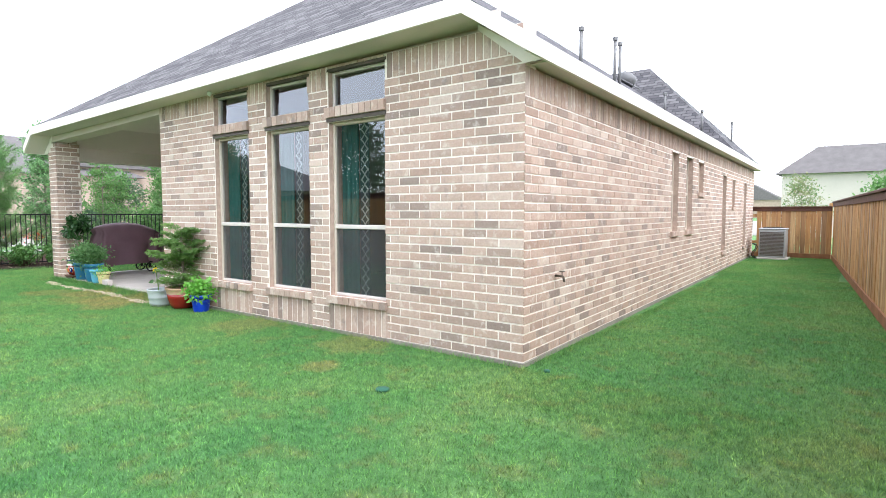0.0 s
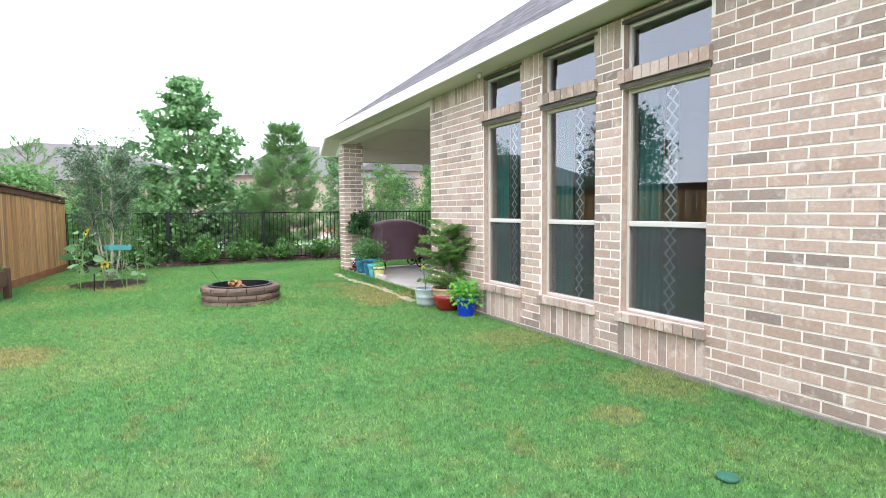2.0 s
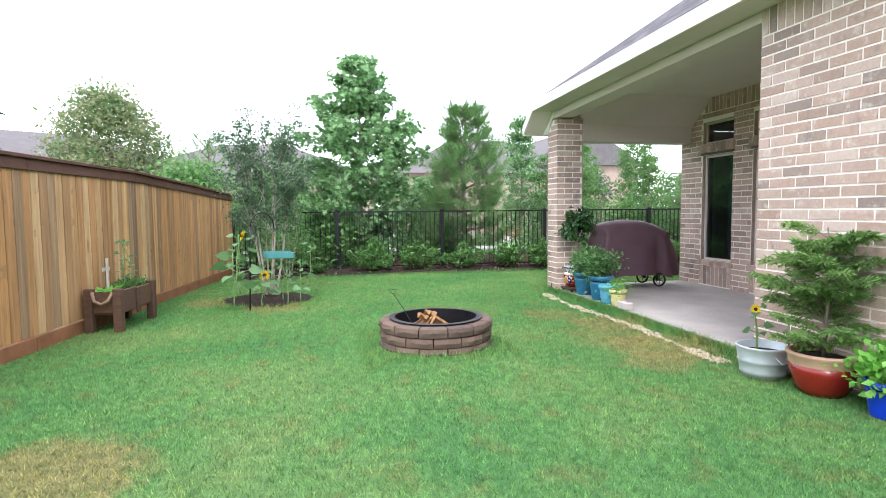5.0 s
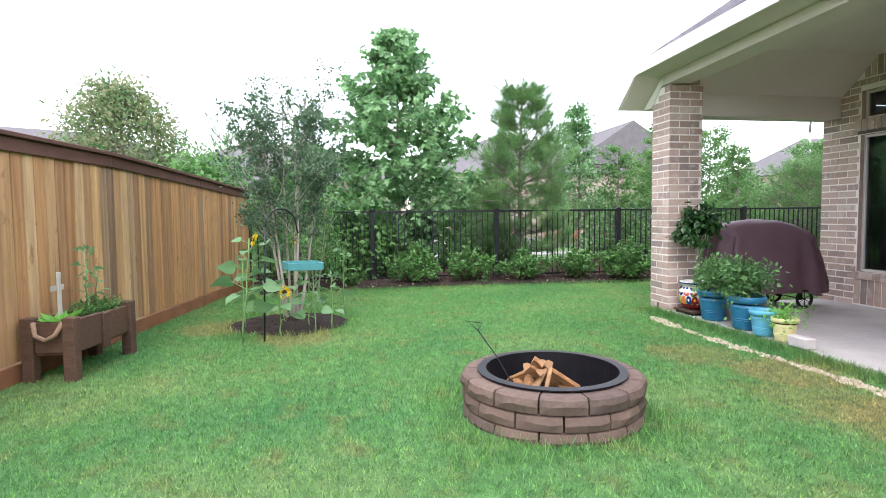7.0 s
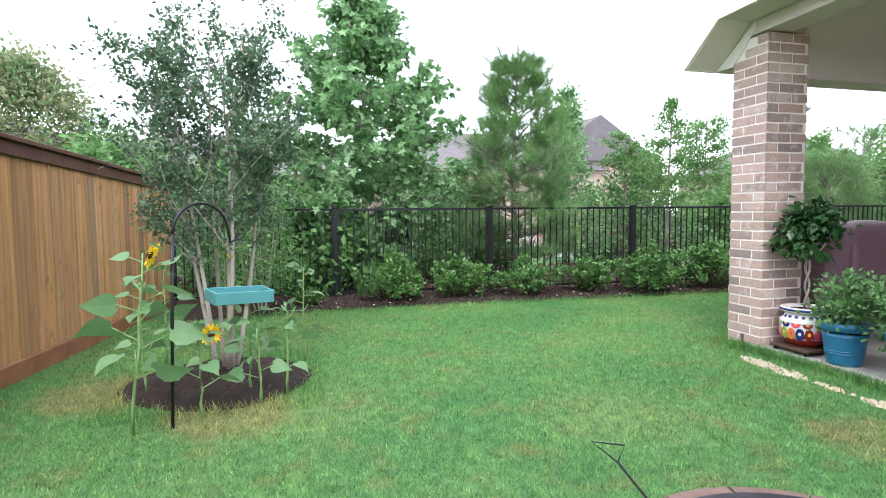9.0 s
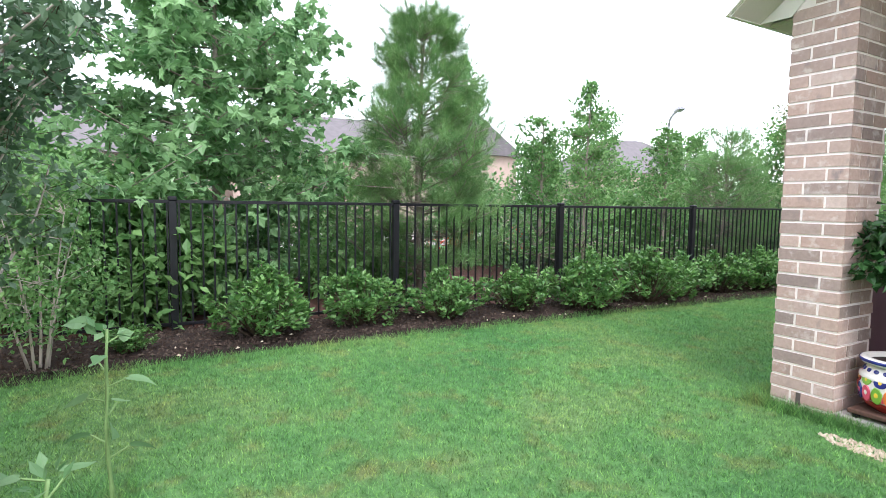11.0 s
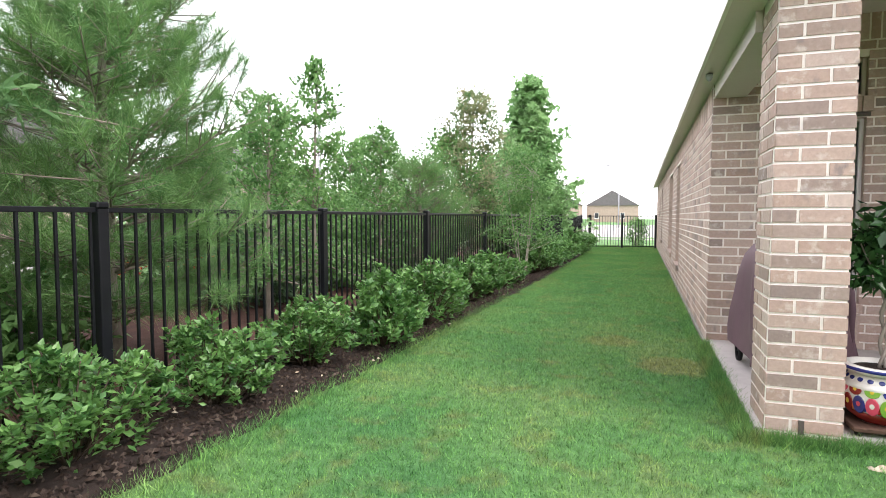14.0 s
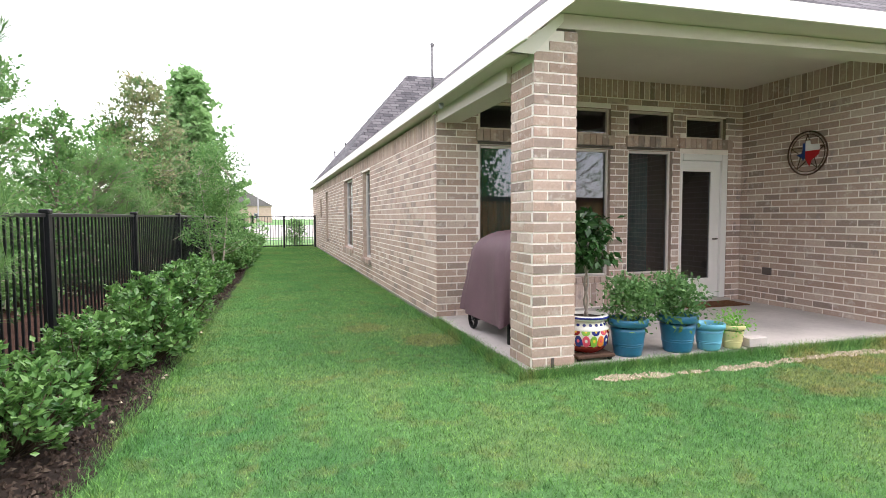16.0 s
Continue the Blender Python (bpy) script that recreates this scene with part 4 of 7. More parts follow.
def chips(name, label, x0, x1, y0, y1, n, size, material, keep=lambda x, y: True, zf=lambda x, y: 0.05):
    vs, fs = [], []
    while n > 0:
        x, y = RNG.uniform(x0, x1), RNG.uniform(y0, y1)
        if not keep(x, y):
            continue
        n -= 1
        s, h, t, k = size * RNG.uniform(0.5, 1.5), size * RNG.uniform(0.15, 0.45), RNG.uniform(0, 6.28), len(vs)
        z = zf(x, y)
        for a, r in ((0, 1.0), (1.3, 0.5), (3.14, 1.0), (4.5, 0.55)):
            vs.append((x + s * r * math.cos(t + a), y + s * r * math.sin(t + a), z - 0.01))
        vs.append((x, y, z + h))
        fs += [(k, k + 1, k + 4), (k + 1, k + 2, k + 4), (k + 2, k + 3, k + 4), (k + 3, k, k + 4)]
    return tagged(put(name, mesh_from(name, vs, fs, material)), label, "ground cover", "", "stuff")


chips("mulch_chips", "dark bark mulch chips under the hedge", -16.4, -14.7, -5.5, 14, 15000, 0.021, CHIP, lambda x, y: FX(y) < x < edge(y) - 0.05, lambda x, y: 0.064)
chips("leaf_litter", "pale fallen leaves on the dark mulch", -16.0, -14.9, -4.5, 9, 70, 0.02, PEBBLE, lambda x, y: FX(y) + 0.2 < x < edge(y) + 0.05, lambda x, y: 0.075)
chips("pebble_strip", "pale pebbles along the patio edge", -11.5, -6.9, -0.5, 0.0, 900, 0.023, PEBBLE, lambda x, y: abs(y + 0.3 - 0.04 * math.sin(x * 2)) < 0.05 * (1 + 0.8 * math.sin(x * 5 + math.sin(x * 11))), lambda x, y: 0.012)


def blades(name, label, n, area, height, seed):
    """Grass blades strewn over the areas (x0, x1, y0, y1), one triangle each."""
    rng = np.random.default_rng(seed)
    sizes = np.array([(a[1] - a[0]) * (a[3] - a[2]) for a in area])
    pick = rng.choice(len(area), n, p=sizes / sizes.sum())
    a = np.array(area)[pick]
    x, y = a[:, 0] + rng.random(n) * (a[:, 1] - a[:, 0]), a[:, 2] + rng.random(n) * (a[:, 3] - a[:, 2])
    ok = ~((x > -11.99) & (x < -6.93) & (y > 0.04)) & ~((x > -6.95) & (x < 0.03 - SKEW * np.maximum(y, 0)) & (y > -0.03) & (y < 30))
    ok &= np.hypot((x + 8.4), (y + 2.85)) > 0.6
    ok &= np.hypot((x + 12.05) / 0.72, (y + 4.9) / 0.7) > 1
    x, y = x[ok], y[ok]
    n = len(x)
    t, h = rng.random(n) * 6.283, height * (0.5 + rng.random(n))
    w = 0.002 + 0.0017 * rng.random(n)
    lx, ly = rng.normal(0, 0.5, n) * h, rng.normal(0, 0.5, n) * h
    v = np.empty((n, 3, 3))
    v[:, 0] = np.stack([x - w * np.cos(t), y - w * np.sin(t), np.zeros(n)], 1)
    v[:, 1] = np.stack([x + w * np.cos(t), y + w * np.sin(t), np.zeros(n)], 1)
    v[:, 2] = np.stack([x + lx, y + ly, h], 1)
    me = bpy.data.meshes.new(name)
    me.vertices.add(3 * n)
    me.vertices.foreach_set("co", v.ravel())
    me.loops.add(3 * n)
    me.loops.foreach_set("vertex_index", np.arange(3 * n, dtype=np.int32))
    me.polygons.add(n)
    me.polygons.foreach_set("loop_start", np.arange(0, 3 * n, 3, dtype=np.int32))
    me.update()
    me.validate()
    me.materials.append(BLADE)
    return tagged(put(name, me), label, "grass", "", "stuff")


blades("grass_blades", "short mown green grass blades", 1450000, [(-0.35, 2.2, 10.0, 17.0), (-0.12, 2.8, 5.0, 10.0), (-15.0, -12.02, 6.0, 25.0), (-9.5, 3.4, -7.9, -6.9), (-3.0, 3.2, -6.9, -4.6), (2.9, 3.6, -6.9, 3.0), (-9.5, 3.0, -4.6, 0.0), (-16.1, -9.5, -6.95, -6.2), (-15.2, -9.5, -6.2, 0.0), (-15.0, -11.98, 0.0, 6.0), (0.0, 2.9, -1.0, 5.0), (-9.5, -3.0, -6.9, -4.6)], 0.021, 3)
blades("slab_fringe", "grass creeping over the edge of the patio slab", 17000, [(-11.95, -6.95, -0.05, 0.045), (-12.12, -11.99, 0.0, 2.7), (-12.1, -11.45, -0.1, -0.01)], 0.08, 6)
blades("grass_fringe", "longer untrimmed grass along the walls and beds", 26000, [(-6.9, 0.1, -0.12, -0.03), (0.03, 0.14, 0.0, 9.0), (-12.18, -12.03, NY, 12.0), (-12.3, -6.9, -0.16, -0.06), (-15.2, -14.9, -5.0, 8.0), (-9.2, -7.6, -3.65, -2.05), (-12.9, -11.2, -5.7, -4.1)], 0.06, 4)


# ---- wooden fences ----
BOARDS = []
for k in range(4):
    bmb = boxed(0, 0.1345, -0.009, 0.009, 0.15, 1.74, 0.003)
    meb = bpy.data.meshes.new("board")
    bmb.to_mesh(meb)
    bmb.free()
    meb.materials.append(BOARD)
    BOARDS.append(meb)


def wood_fence(label, p0, p1, top0=1.84, top1=1.84):
    """A board fence with a kickboard and a dark cap; its top may rise along the way."""
    d = Vector((p1[0] - p0[0], p1[1] - p0[1], 0))
    ln = d.length
    base = frame_of((p0[0], p0[1], 0), d)
    f = thing("wood_fence", label, "fence", "wooden fences", "", base)
    rng = random.Random(int(ln * 10))
    top = lambda u: top0 + (top1 - top0) * min(u / min(ln, 4.6), 1.0) - 1.84

    def sheared(bm):
        for v in bm.verts:
            v.co.z += top(v.co.x)
        return bm

    n = int(ln / 0.142)
    for i in range(n):
        u = i * 0.142
        put("board", BOARDS[i % 4], f, "", Matrix.Translation((u + rng.uniform(-0.0025, 0.0025), rng.uniform(-0.006, 0.006), rng.uniform(-0.004, 0.004))) @ Euler((0, rng.uniform(-0.003, 0.003), 0)).to_matrix().to_4x4() @ Matrix.Diagonal((1, 1, 1 + top(u) / 1.74, 1)))
    u = 0.0
    while u < ln - 0.1:
        e = min(u + 2.44, ln)
        part("kickboard", boxed(u, e - 0.006, -0.035, 0.02, -0.02, 0.16, 0.004), KICK, f)
        part("trim_rail", sheared(boxed(u, e - 0.006, -0.04, -0.012, 1.68, 1.80, 0.004)), RAILWOOD, f, "dark stained trim rail")
        part("cap_rail", sheared(boxed(u, e - 0.006, -0.075, 0.075, 1.80, 1.84, 0.005)), RAILWOOD, f, "dark stained cap rail")
        part("rail", boxed(u, e - 0.006, 0.012, 0.05, 0.45, 0.54), BOARD, f)
        part("rail", boxed(u, e - 0.006, 0.012, 0.05, 1.35, 1.44), BOARD, f)
        part("post", boxed(u, u + 0.09, 0.05, 0.14, -0.2, 1.8), BOARD, f)
        u += 2.44
    return f


SF = lambda x: -6.92 - 0.1305 * (x + 9.85)
EF = lambda y: 2.89 - 0.0871 * (y - 4.585)
wood_fence("honey-brown cedar board fence with a dark cap", (-16.3, SF(-16.3)), (4.0, SF(4.0)), 1.88, 2.08)
wood_fence("weathered cedar board fence along the side yard", (EF(17.0), 17.0), (EF(-8.9), -8.9))
wood_fence("dark-stained cedar cross fence beside the air conditioner", (EF(17.0) - 0.05, 17.0), (-0.5, 17.15), 1.7, 1.7)

# the face of the boards must look into the garden, so the frames run the other way round
for ob in list(scene.objects):
    if ob.name.startswith("wood_fence"):
        m = ob.matrix_basis
        inward = m.to_3x3() @ Vector((0, -1, 0))
        to_yard = Vector((-4, -4, 0)) - m.translation if ob.name != "wood_fence.002" else Vector((0, -1, 0))
        if inward.dot(to_yard) < 0:
            ob.matrix_basis = m @ Matrix.Diagonal((1, -1, 1, 1))

# ---- iron fence ----
IPICK = bpy.data.meshes.new("picket")
bmp = boxed(-0.009, 0.009, -0.009, 0.009, 0.06, 1.44)
bmp.to_mesh(IPICK)
bmp.free()
IPICK.materials.append(IRON)


def iron_fence(label, p0, p1, posts, gate=None):
    d = Vector((p1[0] - p0[0], p1[1] - p0[1], 0))
    f = thing("iron_fence", label, "fence", "iron fences", "", frame_of((p0[0], p0[1], 0), d))
    ln = d.length
    for u in posts:
        p = part("post", boxed(u - 0.04, u + 0.04, -0.04, 0.04, -0.1, 1.45, 0.004), IRON, f)
        part("post_cap", boxed(u - 0.046, u + 0.046, -0.046, 0.046, 1.45, 1.5, 0.012), IRON, p)
    for z in (1.44, 0.1):
        part("rail", boxed(0, ln, -0.014, 0.014, z - 0.016, z + 0.02, 0.003), IRON, f)
    n = int(ln / 0.117)
    for i in range(n):
        u = (i + 0.5) * ln / n
        if not any(abs(u - q) < 0.05 for q in posts):
            put("picket", IPICK, f, "", Matrix.Translation((u, 0, 0)))
    return f


FP = [-6.1, -3.64, -1.04, 1.66, 4.6, 7.7, 10.7, 13.7, 16.7, 19.2, 21.8]
iron_fence("black metal picket fence behind the hedge", (FX(FP[0]), FP[0]), (FX(FP[-1]), FP[-1]), [y - FP[0] for y in FP])
iron_fence("black metal picket fence and gate at the side yard", (-12.05, 22.6), (FX(FP[-1]), FP[-1]), [0.05, 1.5, 2.9])


# ---- plants ----
TWIG = plain("dark_twig", (0.09, 0.065, 0.045), 0.9, 0, 0.3, 20, 0.3)
def trunk_into(bm, p0, p1, r0, r1, bend=0.1, n=6, seed=0):
    p0, p1 = Vector(p0), Vector(p1)
    rng = random.Random(seed)
    o = Vector((rng.uniform(-1, 1), rng.uniform(-1, 1), 0)) * bend
    pts = [p0.lerp(p1, i / n) + o * math.sin(math.pi * i / n) for i in range(n + 1)]
    tube_into(bm, pts, [r0 + (r1 - r0) * i / n for i in range(n + 1)], 7)
    return pts


def tree(name, label, at, height, radius, base_z, leaves, size, material, shape=OVAL, bark=BARK, profile=None, stems=1, trunk_r=0.07, clump=22, clump_r=0.22, seed=0, lean=0.8, droop=-0.1, category="tree", group="", gap=0.0, limbs=7):
    """A tapered trunk with limbs, and a crown of many leaves in clumps. profile(h): share of the radius at share h of the crown's height."""
    t = thing(name, label, category, group, "", pose(*at))
    rng = np.random.default_rng(seed + 77)
    prof = profile or (lambda h: math.sin(math.pi * min(max(0.08 + 0.9 * h, 0), 1)) ** 0.6)
    k = max(leaves // clump, 3)
    cs = []
    while len(cs) < k:
        h = rng.random()
        r = radius * prof(h)
        q = r * (rng.random() ** 0.45)
        a = rng.random() * 2 * math.pi
        p = np.array([q * math.cos(a), q * math.sin(a), base_z + h * (height - base_z)])
        if gap and noise.noise(Vector(p) * (2.2 / max(radius, 0.5)) + Vector((seed, 0, 0))) < -gap:
            continue
        cs.append(p)
    cs = np.array(cs)
    for s in range(stems):
        bm = bmesh.new()
        a = 2 * math.pi * s / stems + seed
        spread = 0.45 if stems > 1 else 0.0
        top = Vector((radius * spread * math.cos(a), radius * spread * math.sin(a), base_z + (height - base_z) * (0.88 if stems == 1 else 0.7)))
        foot = Vector((0.05 * math.cos(a) * (stems > 1), 0.05 * math.sin(a) * (stems > 1), -0.05))
        pts = trunk_into(bm, foot, top, trunk_r, trunk_r * 0.2, 0.06 * height / 3, 7, seed + s)
        for q in cs[rng.permutation(len(cs))[: max(limbs, 26 // stems)]]:
            j = min(range(1, len(pts)), key=lambda i: abs(pts[i].z - (q[2] - 0.35 * math.hypot(q[0], q[1]))))
            own = bmesh.new() if "myrtle" in name else None
            trunk_into(own or bm, pts[j], Vector(q), trunk_r * 0.32, trunk_r * 0.08, 0.08, 4, seed + int(q[2] * 100))
            if own:
                part("limb", own, bark, t, "", True)
        part("trunk", bm, bark, t, "", True)
    pos, off = clumps(cs, clump, clump_r)
    out = off * 0.6 + np.array([0, 0, droop])
    put("crown", scatter("crown", pos, size, shape, material, lean, out), t)
    return t


def limbed_tree(name, label, at, height, radius, base_z, limbs, size, material, shape=OVAL, bark=BARK, profile=None, trunk_r=0.06, sprays=7, per=9, jitter=0.1, rise=0.35, seed=0, droop=-0.2, group="", trunk_top=0.95, lean=0.8, width=1.0):
    """A tree whose leaves sit in sprays along real limbs, with gaps between them."""
    t = thing(name, label, "tree", group, "", pose(*at))
    rng = np.random.default_rng(seed + 300)
    bm = bmesh.new()
    trunk = trunk_into(bm, (0, 0, -0.05), (0.04, 0.03, base_z + (height - base_z) * trunk_top), trunk_r, 0.012, 0.05 * height, 9, seed)
    prof = profile or (lambda h: (1 - h) ** 0.7 + 0.08)
    cen, out = [], []
    for i in range(limbs):
        h = ((i + rng.random()) / limbs) ** 0.9
        z = base_z + h * (height - base_z)
        a = i * 2.39996 + rng.normal() * 0.25
        ln = radius * prof(h) * (0.58 + 0.62 * rng.random())
        p1 = Vector((ln * math.cos(a), ln * math.sin(a), z + rng.normal() * 0.05))
        foot_z = max(z - rise * ln, 0.15 * height)
        j = min(range(len(trunk)), key=lambda q: abs(trunk[q].z - foot_z))
        limb = trunk_into(bm, trunk[j], p1, max(trunk_r * 0.35 * (1 - 0.6 * h), 0.008), 0.004, 0.06 * ln, 5, seed + i)
        for k in range(sprays):
            u = 0.3 + 0.7 * (k + rng.random()) / sprays
            q = u * (len(limb) - 1)
            b = limb[int(min(q, len(limb) - 2))].lerp(limb[int(min(q, len(limb) - 2)) + 1], q - int(min(q, len(limb) - 2)))
            sd = Vector((-math.sin(a), math.cos(a), 0)) * rng.normal() * 0.28 * ln * (1.15 - 0.6 * u) + Vector((0, 0, 0.1 * rng.normal() * ln))
            tip = b + sd
            tube_into(bm, [b, tip], [0.006, 0.003], 4)
            for m in range(per):
                v = rng.random()
                cen.append(np.array(b.lerp(tip, v)) + rng.normal(size=3) * jitter * (1, 1, 0.7))
                out.append(np.array(((p1 - b).normalized() * 0.5 + sd.normalized() * 0.4) if sd.length > 0.01 else (0, 0, 0)) + (0, 0, droop))
    part("trunk", bm, bark, t, "", True)
    put("crown", scatter("crown", np.array(cen), size, shape, material, lean, np.array(out), width), t)
    return t


def crape_myrtle(label, at, height, radius, stems, seed, leaf=0.041, low=1.3):
    """Smooth pale stems fanned from one foot, forking into twigs with pairs of small leaves."""
    t = thing("crape_myrtle", label, "tree", "", "", pose(*at))
    rng = np.random.default_rng(seed)
    cen, out, fine = [], [], bmesh.new()
    for s in range(stems):
        bm = bmesh.new()
        a = 2 * math.pi * (s + 0.3 * rng.random()) / stems
        rr = radius * (0.3 + 0.5 * rng.random())
        top = Vector((rr * math.cos(a), rr * math.sin(a), height * (0.78 + 0.17 * rng.random())))
        stem = trunk_into(bm, (0.07 * math.cos(a), 0.07 * math.sin(a), -0.05), top, 0.022, 0.006, 0.12, 10, seed + s)
        t_part = part("stem", bm, PALEBARK, t, "", True)
        for k in range(13):
            u = low / height + (1 - low / height) * (k + rng.random()) / 13
            b = stem[min(int(u * 10), 10)]
            az = a + rng.normal() * 1.1
            ln = radius * (0.28 + 0.4 * rng.random()) * (1.15 - 0.5 * abs(u - 0.6))
            tip = b + Vector((ln * math.cos(az), ln * math.sin(az), ln * (0.8 + 0.9 * rng.random())))
            lb = bmesh.new()
            twig = trunk_into(lb, b, tip, 0.008, 0.003, 0.05, 5, seed + 17 * k + s)
            for q in range(7):
                v = twig[1 + q % 5] if q < 5 else twig[5]
                d = Vector(rng.normal(size=3) * (1, 1, 0.5) + (0, 0, 0.25)).normalized()
                e = v + d * (0.12 + 0.16 * rng.random())
                tube_into(fine, [v, e], [0.0022, 0.0012], 3)
                for m in range(30 if u > 0.45 else 14):
                    w = (m + rng.random()) / 30
                    cen.append(np.array(v.lerp(e, w)) + rng.normal(size=3) * 0.032)
                    out.append(np.array(d) * 0.5 + (0, 0, 0.05))
            part("limb", lb, PALEBARK, t_part, "", True)
    part("twig", fine, TWIG, t)["kind"] = "stuff"
    put("crown", scatter("crown", np.array(cen), leaf, OVAL, LEAF_CM, 0.9, np.array(out), 1.2), t)
    return t


def pine(name, label, at, height, radius, seed=0, shoots=420, needle=0.19, base=0.3, per=105):
    """A young pine: whorls of upswept limbs with side shoots, each ending in a brush of long needles."""
    t = thing(name, label, "pine tree", "pine trees", "", pose(*at))
    rng = np.random.default_rng(seed)
    bm = bmesh.new()
    trunk_into(bm, (0, 0, -0.05), (0.05, 0, height * 0.93), 0.07, 0.016, 0.08, 8, seed)
    tips, dirs = [], []
    levels, arms = 10, 7
    side = max(2, round(shoots / (levels * arms)) - 1)
    for i in range(levels):
        f = i / (levels - 1)
        h = base + (height * 0.86 - base) * f ** 0.95
        reach = radius * (0.86 + 0.3 * f) * (1 - 0.68 * f ** 1.8)
        for k in range(arms):
            a = 2 * math.pi * (k + rng.random() * 0.6) / arms + i * 0.9
            rr = reach * (0.65 + 0.5 * rng.random())
            p0 = Vector((0, 0, h + rng.normal() * 0.06))
            p1 = Vector((rr * math.cos(a), rr * math.sin(a), h + rr * (0.12 + 0.5 * f + 0.3 * rng.random())))
            mid = p0.lerp(p1, 0.55) - Vector((0, 0, 0.1 * rr))
            limb = [p0, p0.lerp(mid, 0.6), mid, mid.lerp(p1, 0.6), p1]
            tube_into(bm, limb, [0.016, 0.013, 0.01, 0.008, 0.005], 6)
            tips.append(p1)
            dirs.append(((p1 - mid).normalized() + Vector((0, 0, 0.6))).normalized())
            for j in range(max(2, round(side * (1.2 - 0.5 * f)))):
                u = 0.3 + 0.65 * (j + rng.random()) / side
                b = p0.lerp(mid, u / 0.55) if u < 0.55 else mid.lerp(p1, (u - 0.55) / 0.45)
                d = (Vector((math.cos(a), math.sin(a), 0)) * 0.5 + Vector((-math.sin(a), math.cos(a), 0)) * rng.normal() * 1.2 + Vector((0, 0, 0.15 + 0.6 * rng.random()))).normalized()
                e = b + d * (0.18 + 0.26 * rng.random()) * (0.6 + rr)
                tube_into(bm, [b, e], [0.007, 0.004], 5)
                tips.append(e)
                dirs.append((d + Vector((0, 0, 0.35))).normalized())
    for k in range(7):
        a = k * 2.4
        tips.append(Vector((0.05 + 0.1 * math.cos(a) * (k > 0), 0.1 * math.sin(a) * (k > 0), height * (0.99 if k == 0 else 0.93 - 0.01 * k))))
        dirs.append(Vector((0.25 * math.cos(a) * (k > 0), 0.25 * math.sin(a) * (k > 0), 1)).normalized())
        tube_into(bm, [(0.05, 0, height * 0.86), tuple(tips[-1])], [0.01, 0.005], 5)
    part("trunk", bm, BARK, t, "", True)
    tips, dirs = np.array([tuple(v) for v in tips]), np.array([tuple(v) for v in dirs])
    c, d = np.repeat(tips, per, axis=0), np.repeat(dirs, per, axis=0)
    c = c - d * rng.uniform(0.0, 0.22, (len(c), 1)) + d * 0.04
    put("needles", scatter("needles", c, needle, SPIKE, NEEDLE, 1.0, d * 0.85, 0.022, 0.25), t)
    return t




def bush_proto(seed, tips=74, w=0.42, h=0.6):
    """A low spreading shrub: crooked twigs that end in rosettes of glossy leaves."""
    t = thing("shrub", "low spreading green shrub with glossy leaves in the mulch bed", "shrub", "hedge shrubs along the fence")
    rng = np.random.default_rng(seed)
    bm = bmesh.new()
    cen, aim, inner = [], [], []
    lobes = [(rng.uniform(0, 6.28), rng.uniform(0.75, 1.15)) for _ in range(4)]
    for k in range(tips):
        a = rng.random() * 6.28
        stretch = max(q * math.exp(-(((a - p + 3.14) % 6.28 - 3.14) / 0.9) ** 2) for p, q in lobes) * 0.45 + 0.6
        u = rng.random() ** 0.55
        z = h * (0.28 + 0.72 * rng.random() ** 0.7) * (1.05 - 0.4 * u * u)
        r = w * u * stretch * (0.75 + 0.45 * math.sin(math.pi * min(z / h, 1)))
        tip = Vector((r * math.cos(a), r * math.sin(a), z))
        trunk_into(bm, (0.05 * math.cos(a), 0.05 * math.sin(a), -0.03), tip, 0.007, 0.003, 0.05, 4, k + seed)
        d = Vector((0.55 * math.cos(a) * u, 0.55 * math.sin(a) * u, 0.75))
        for m in range(34):
            v = rng.random()
            cen.append(np.array(tip - d * (0.13 * v)) + rng.normal(size=3) * 0.013)
            q = 2.4 * m
            aim.append(np.array(d) * (0.75 if v < 0.4 else 0.25) + np.array((math.cos(q), math.sin(q), 0.05)) * 0.8)
        for m in range(10):
            inner.append(np.array(tip) * rng.uniform(0.35, 0.9) + rng.normal(size=3) * 0.05 + (0, 0, 0.03))
    part("stem", bm, TWIG, t, "", True)
    put("foliage", scatter("foliage", np.array(cen), 0.053, OVAL, LEAF_BUSH, 0.35, np.array(aim), 1.1), t)
    inn = np.array(inner)
    inn[:, 2] = np.maximum(inn[:, 2], 0.06)
    put("foliage", scatter("foliage", inn, 0.055, OVAL, LEAF_BUSH, 0.9, inn * 0.8, 1.1), t)
    return t


protos = [bush_proto(s, 74, 0.4 + 0.04 * (s % 3), 0.58 + 0.05 * (s % 2)) for s in range(4)]
spots = [(-15.72, -2.85, 1.25), (-15.72, -1.72, 1.12), (-15.65, -0.65, 1.1), (-15.55, 0.45, 1.12), (-15.32, 1.45, 1.05), (-15.3, 2.6, 1.2), (-15.4, 3.5, 1.1), (-15.38, 4.5, 1.15), (-15.35, 5.5, 1.1), (-15.35, 6.5, 1.05), (-15.35, 7.4, 1.05), (-15.2, 9.6, 1.2), (-15.2, 10.6, 1.2), (-15.15, 11.7, 1.2), (-15.1, 12.9, 1.25), (-15.1, 14.2, 1.25), (-15.05, 15.6, 1.3), (-15.0, 17.0, 1.3), (-14.95, 18.6, 1.3), (-15.5, -4.1, 0.5)]
rb = random.Random(8)
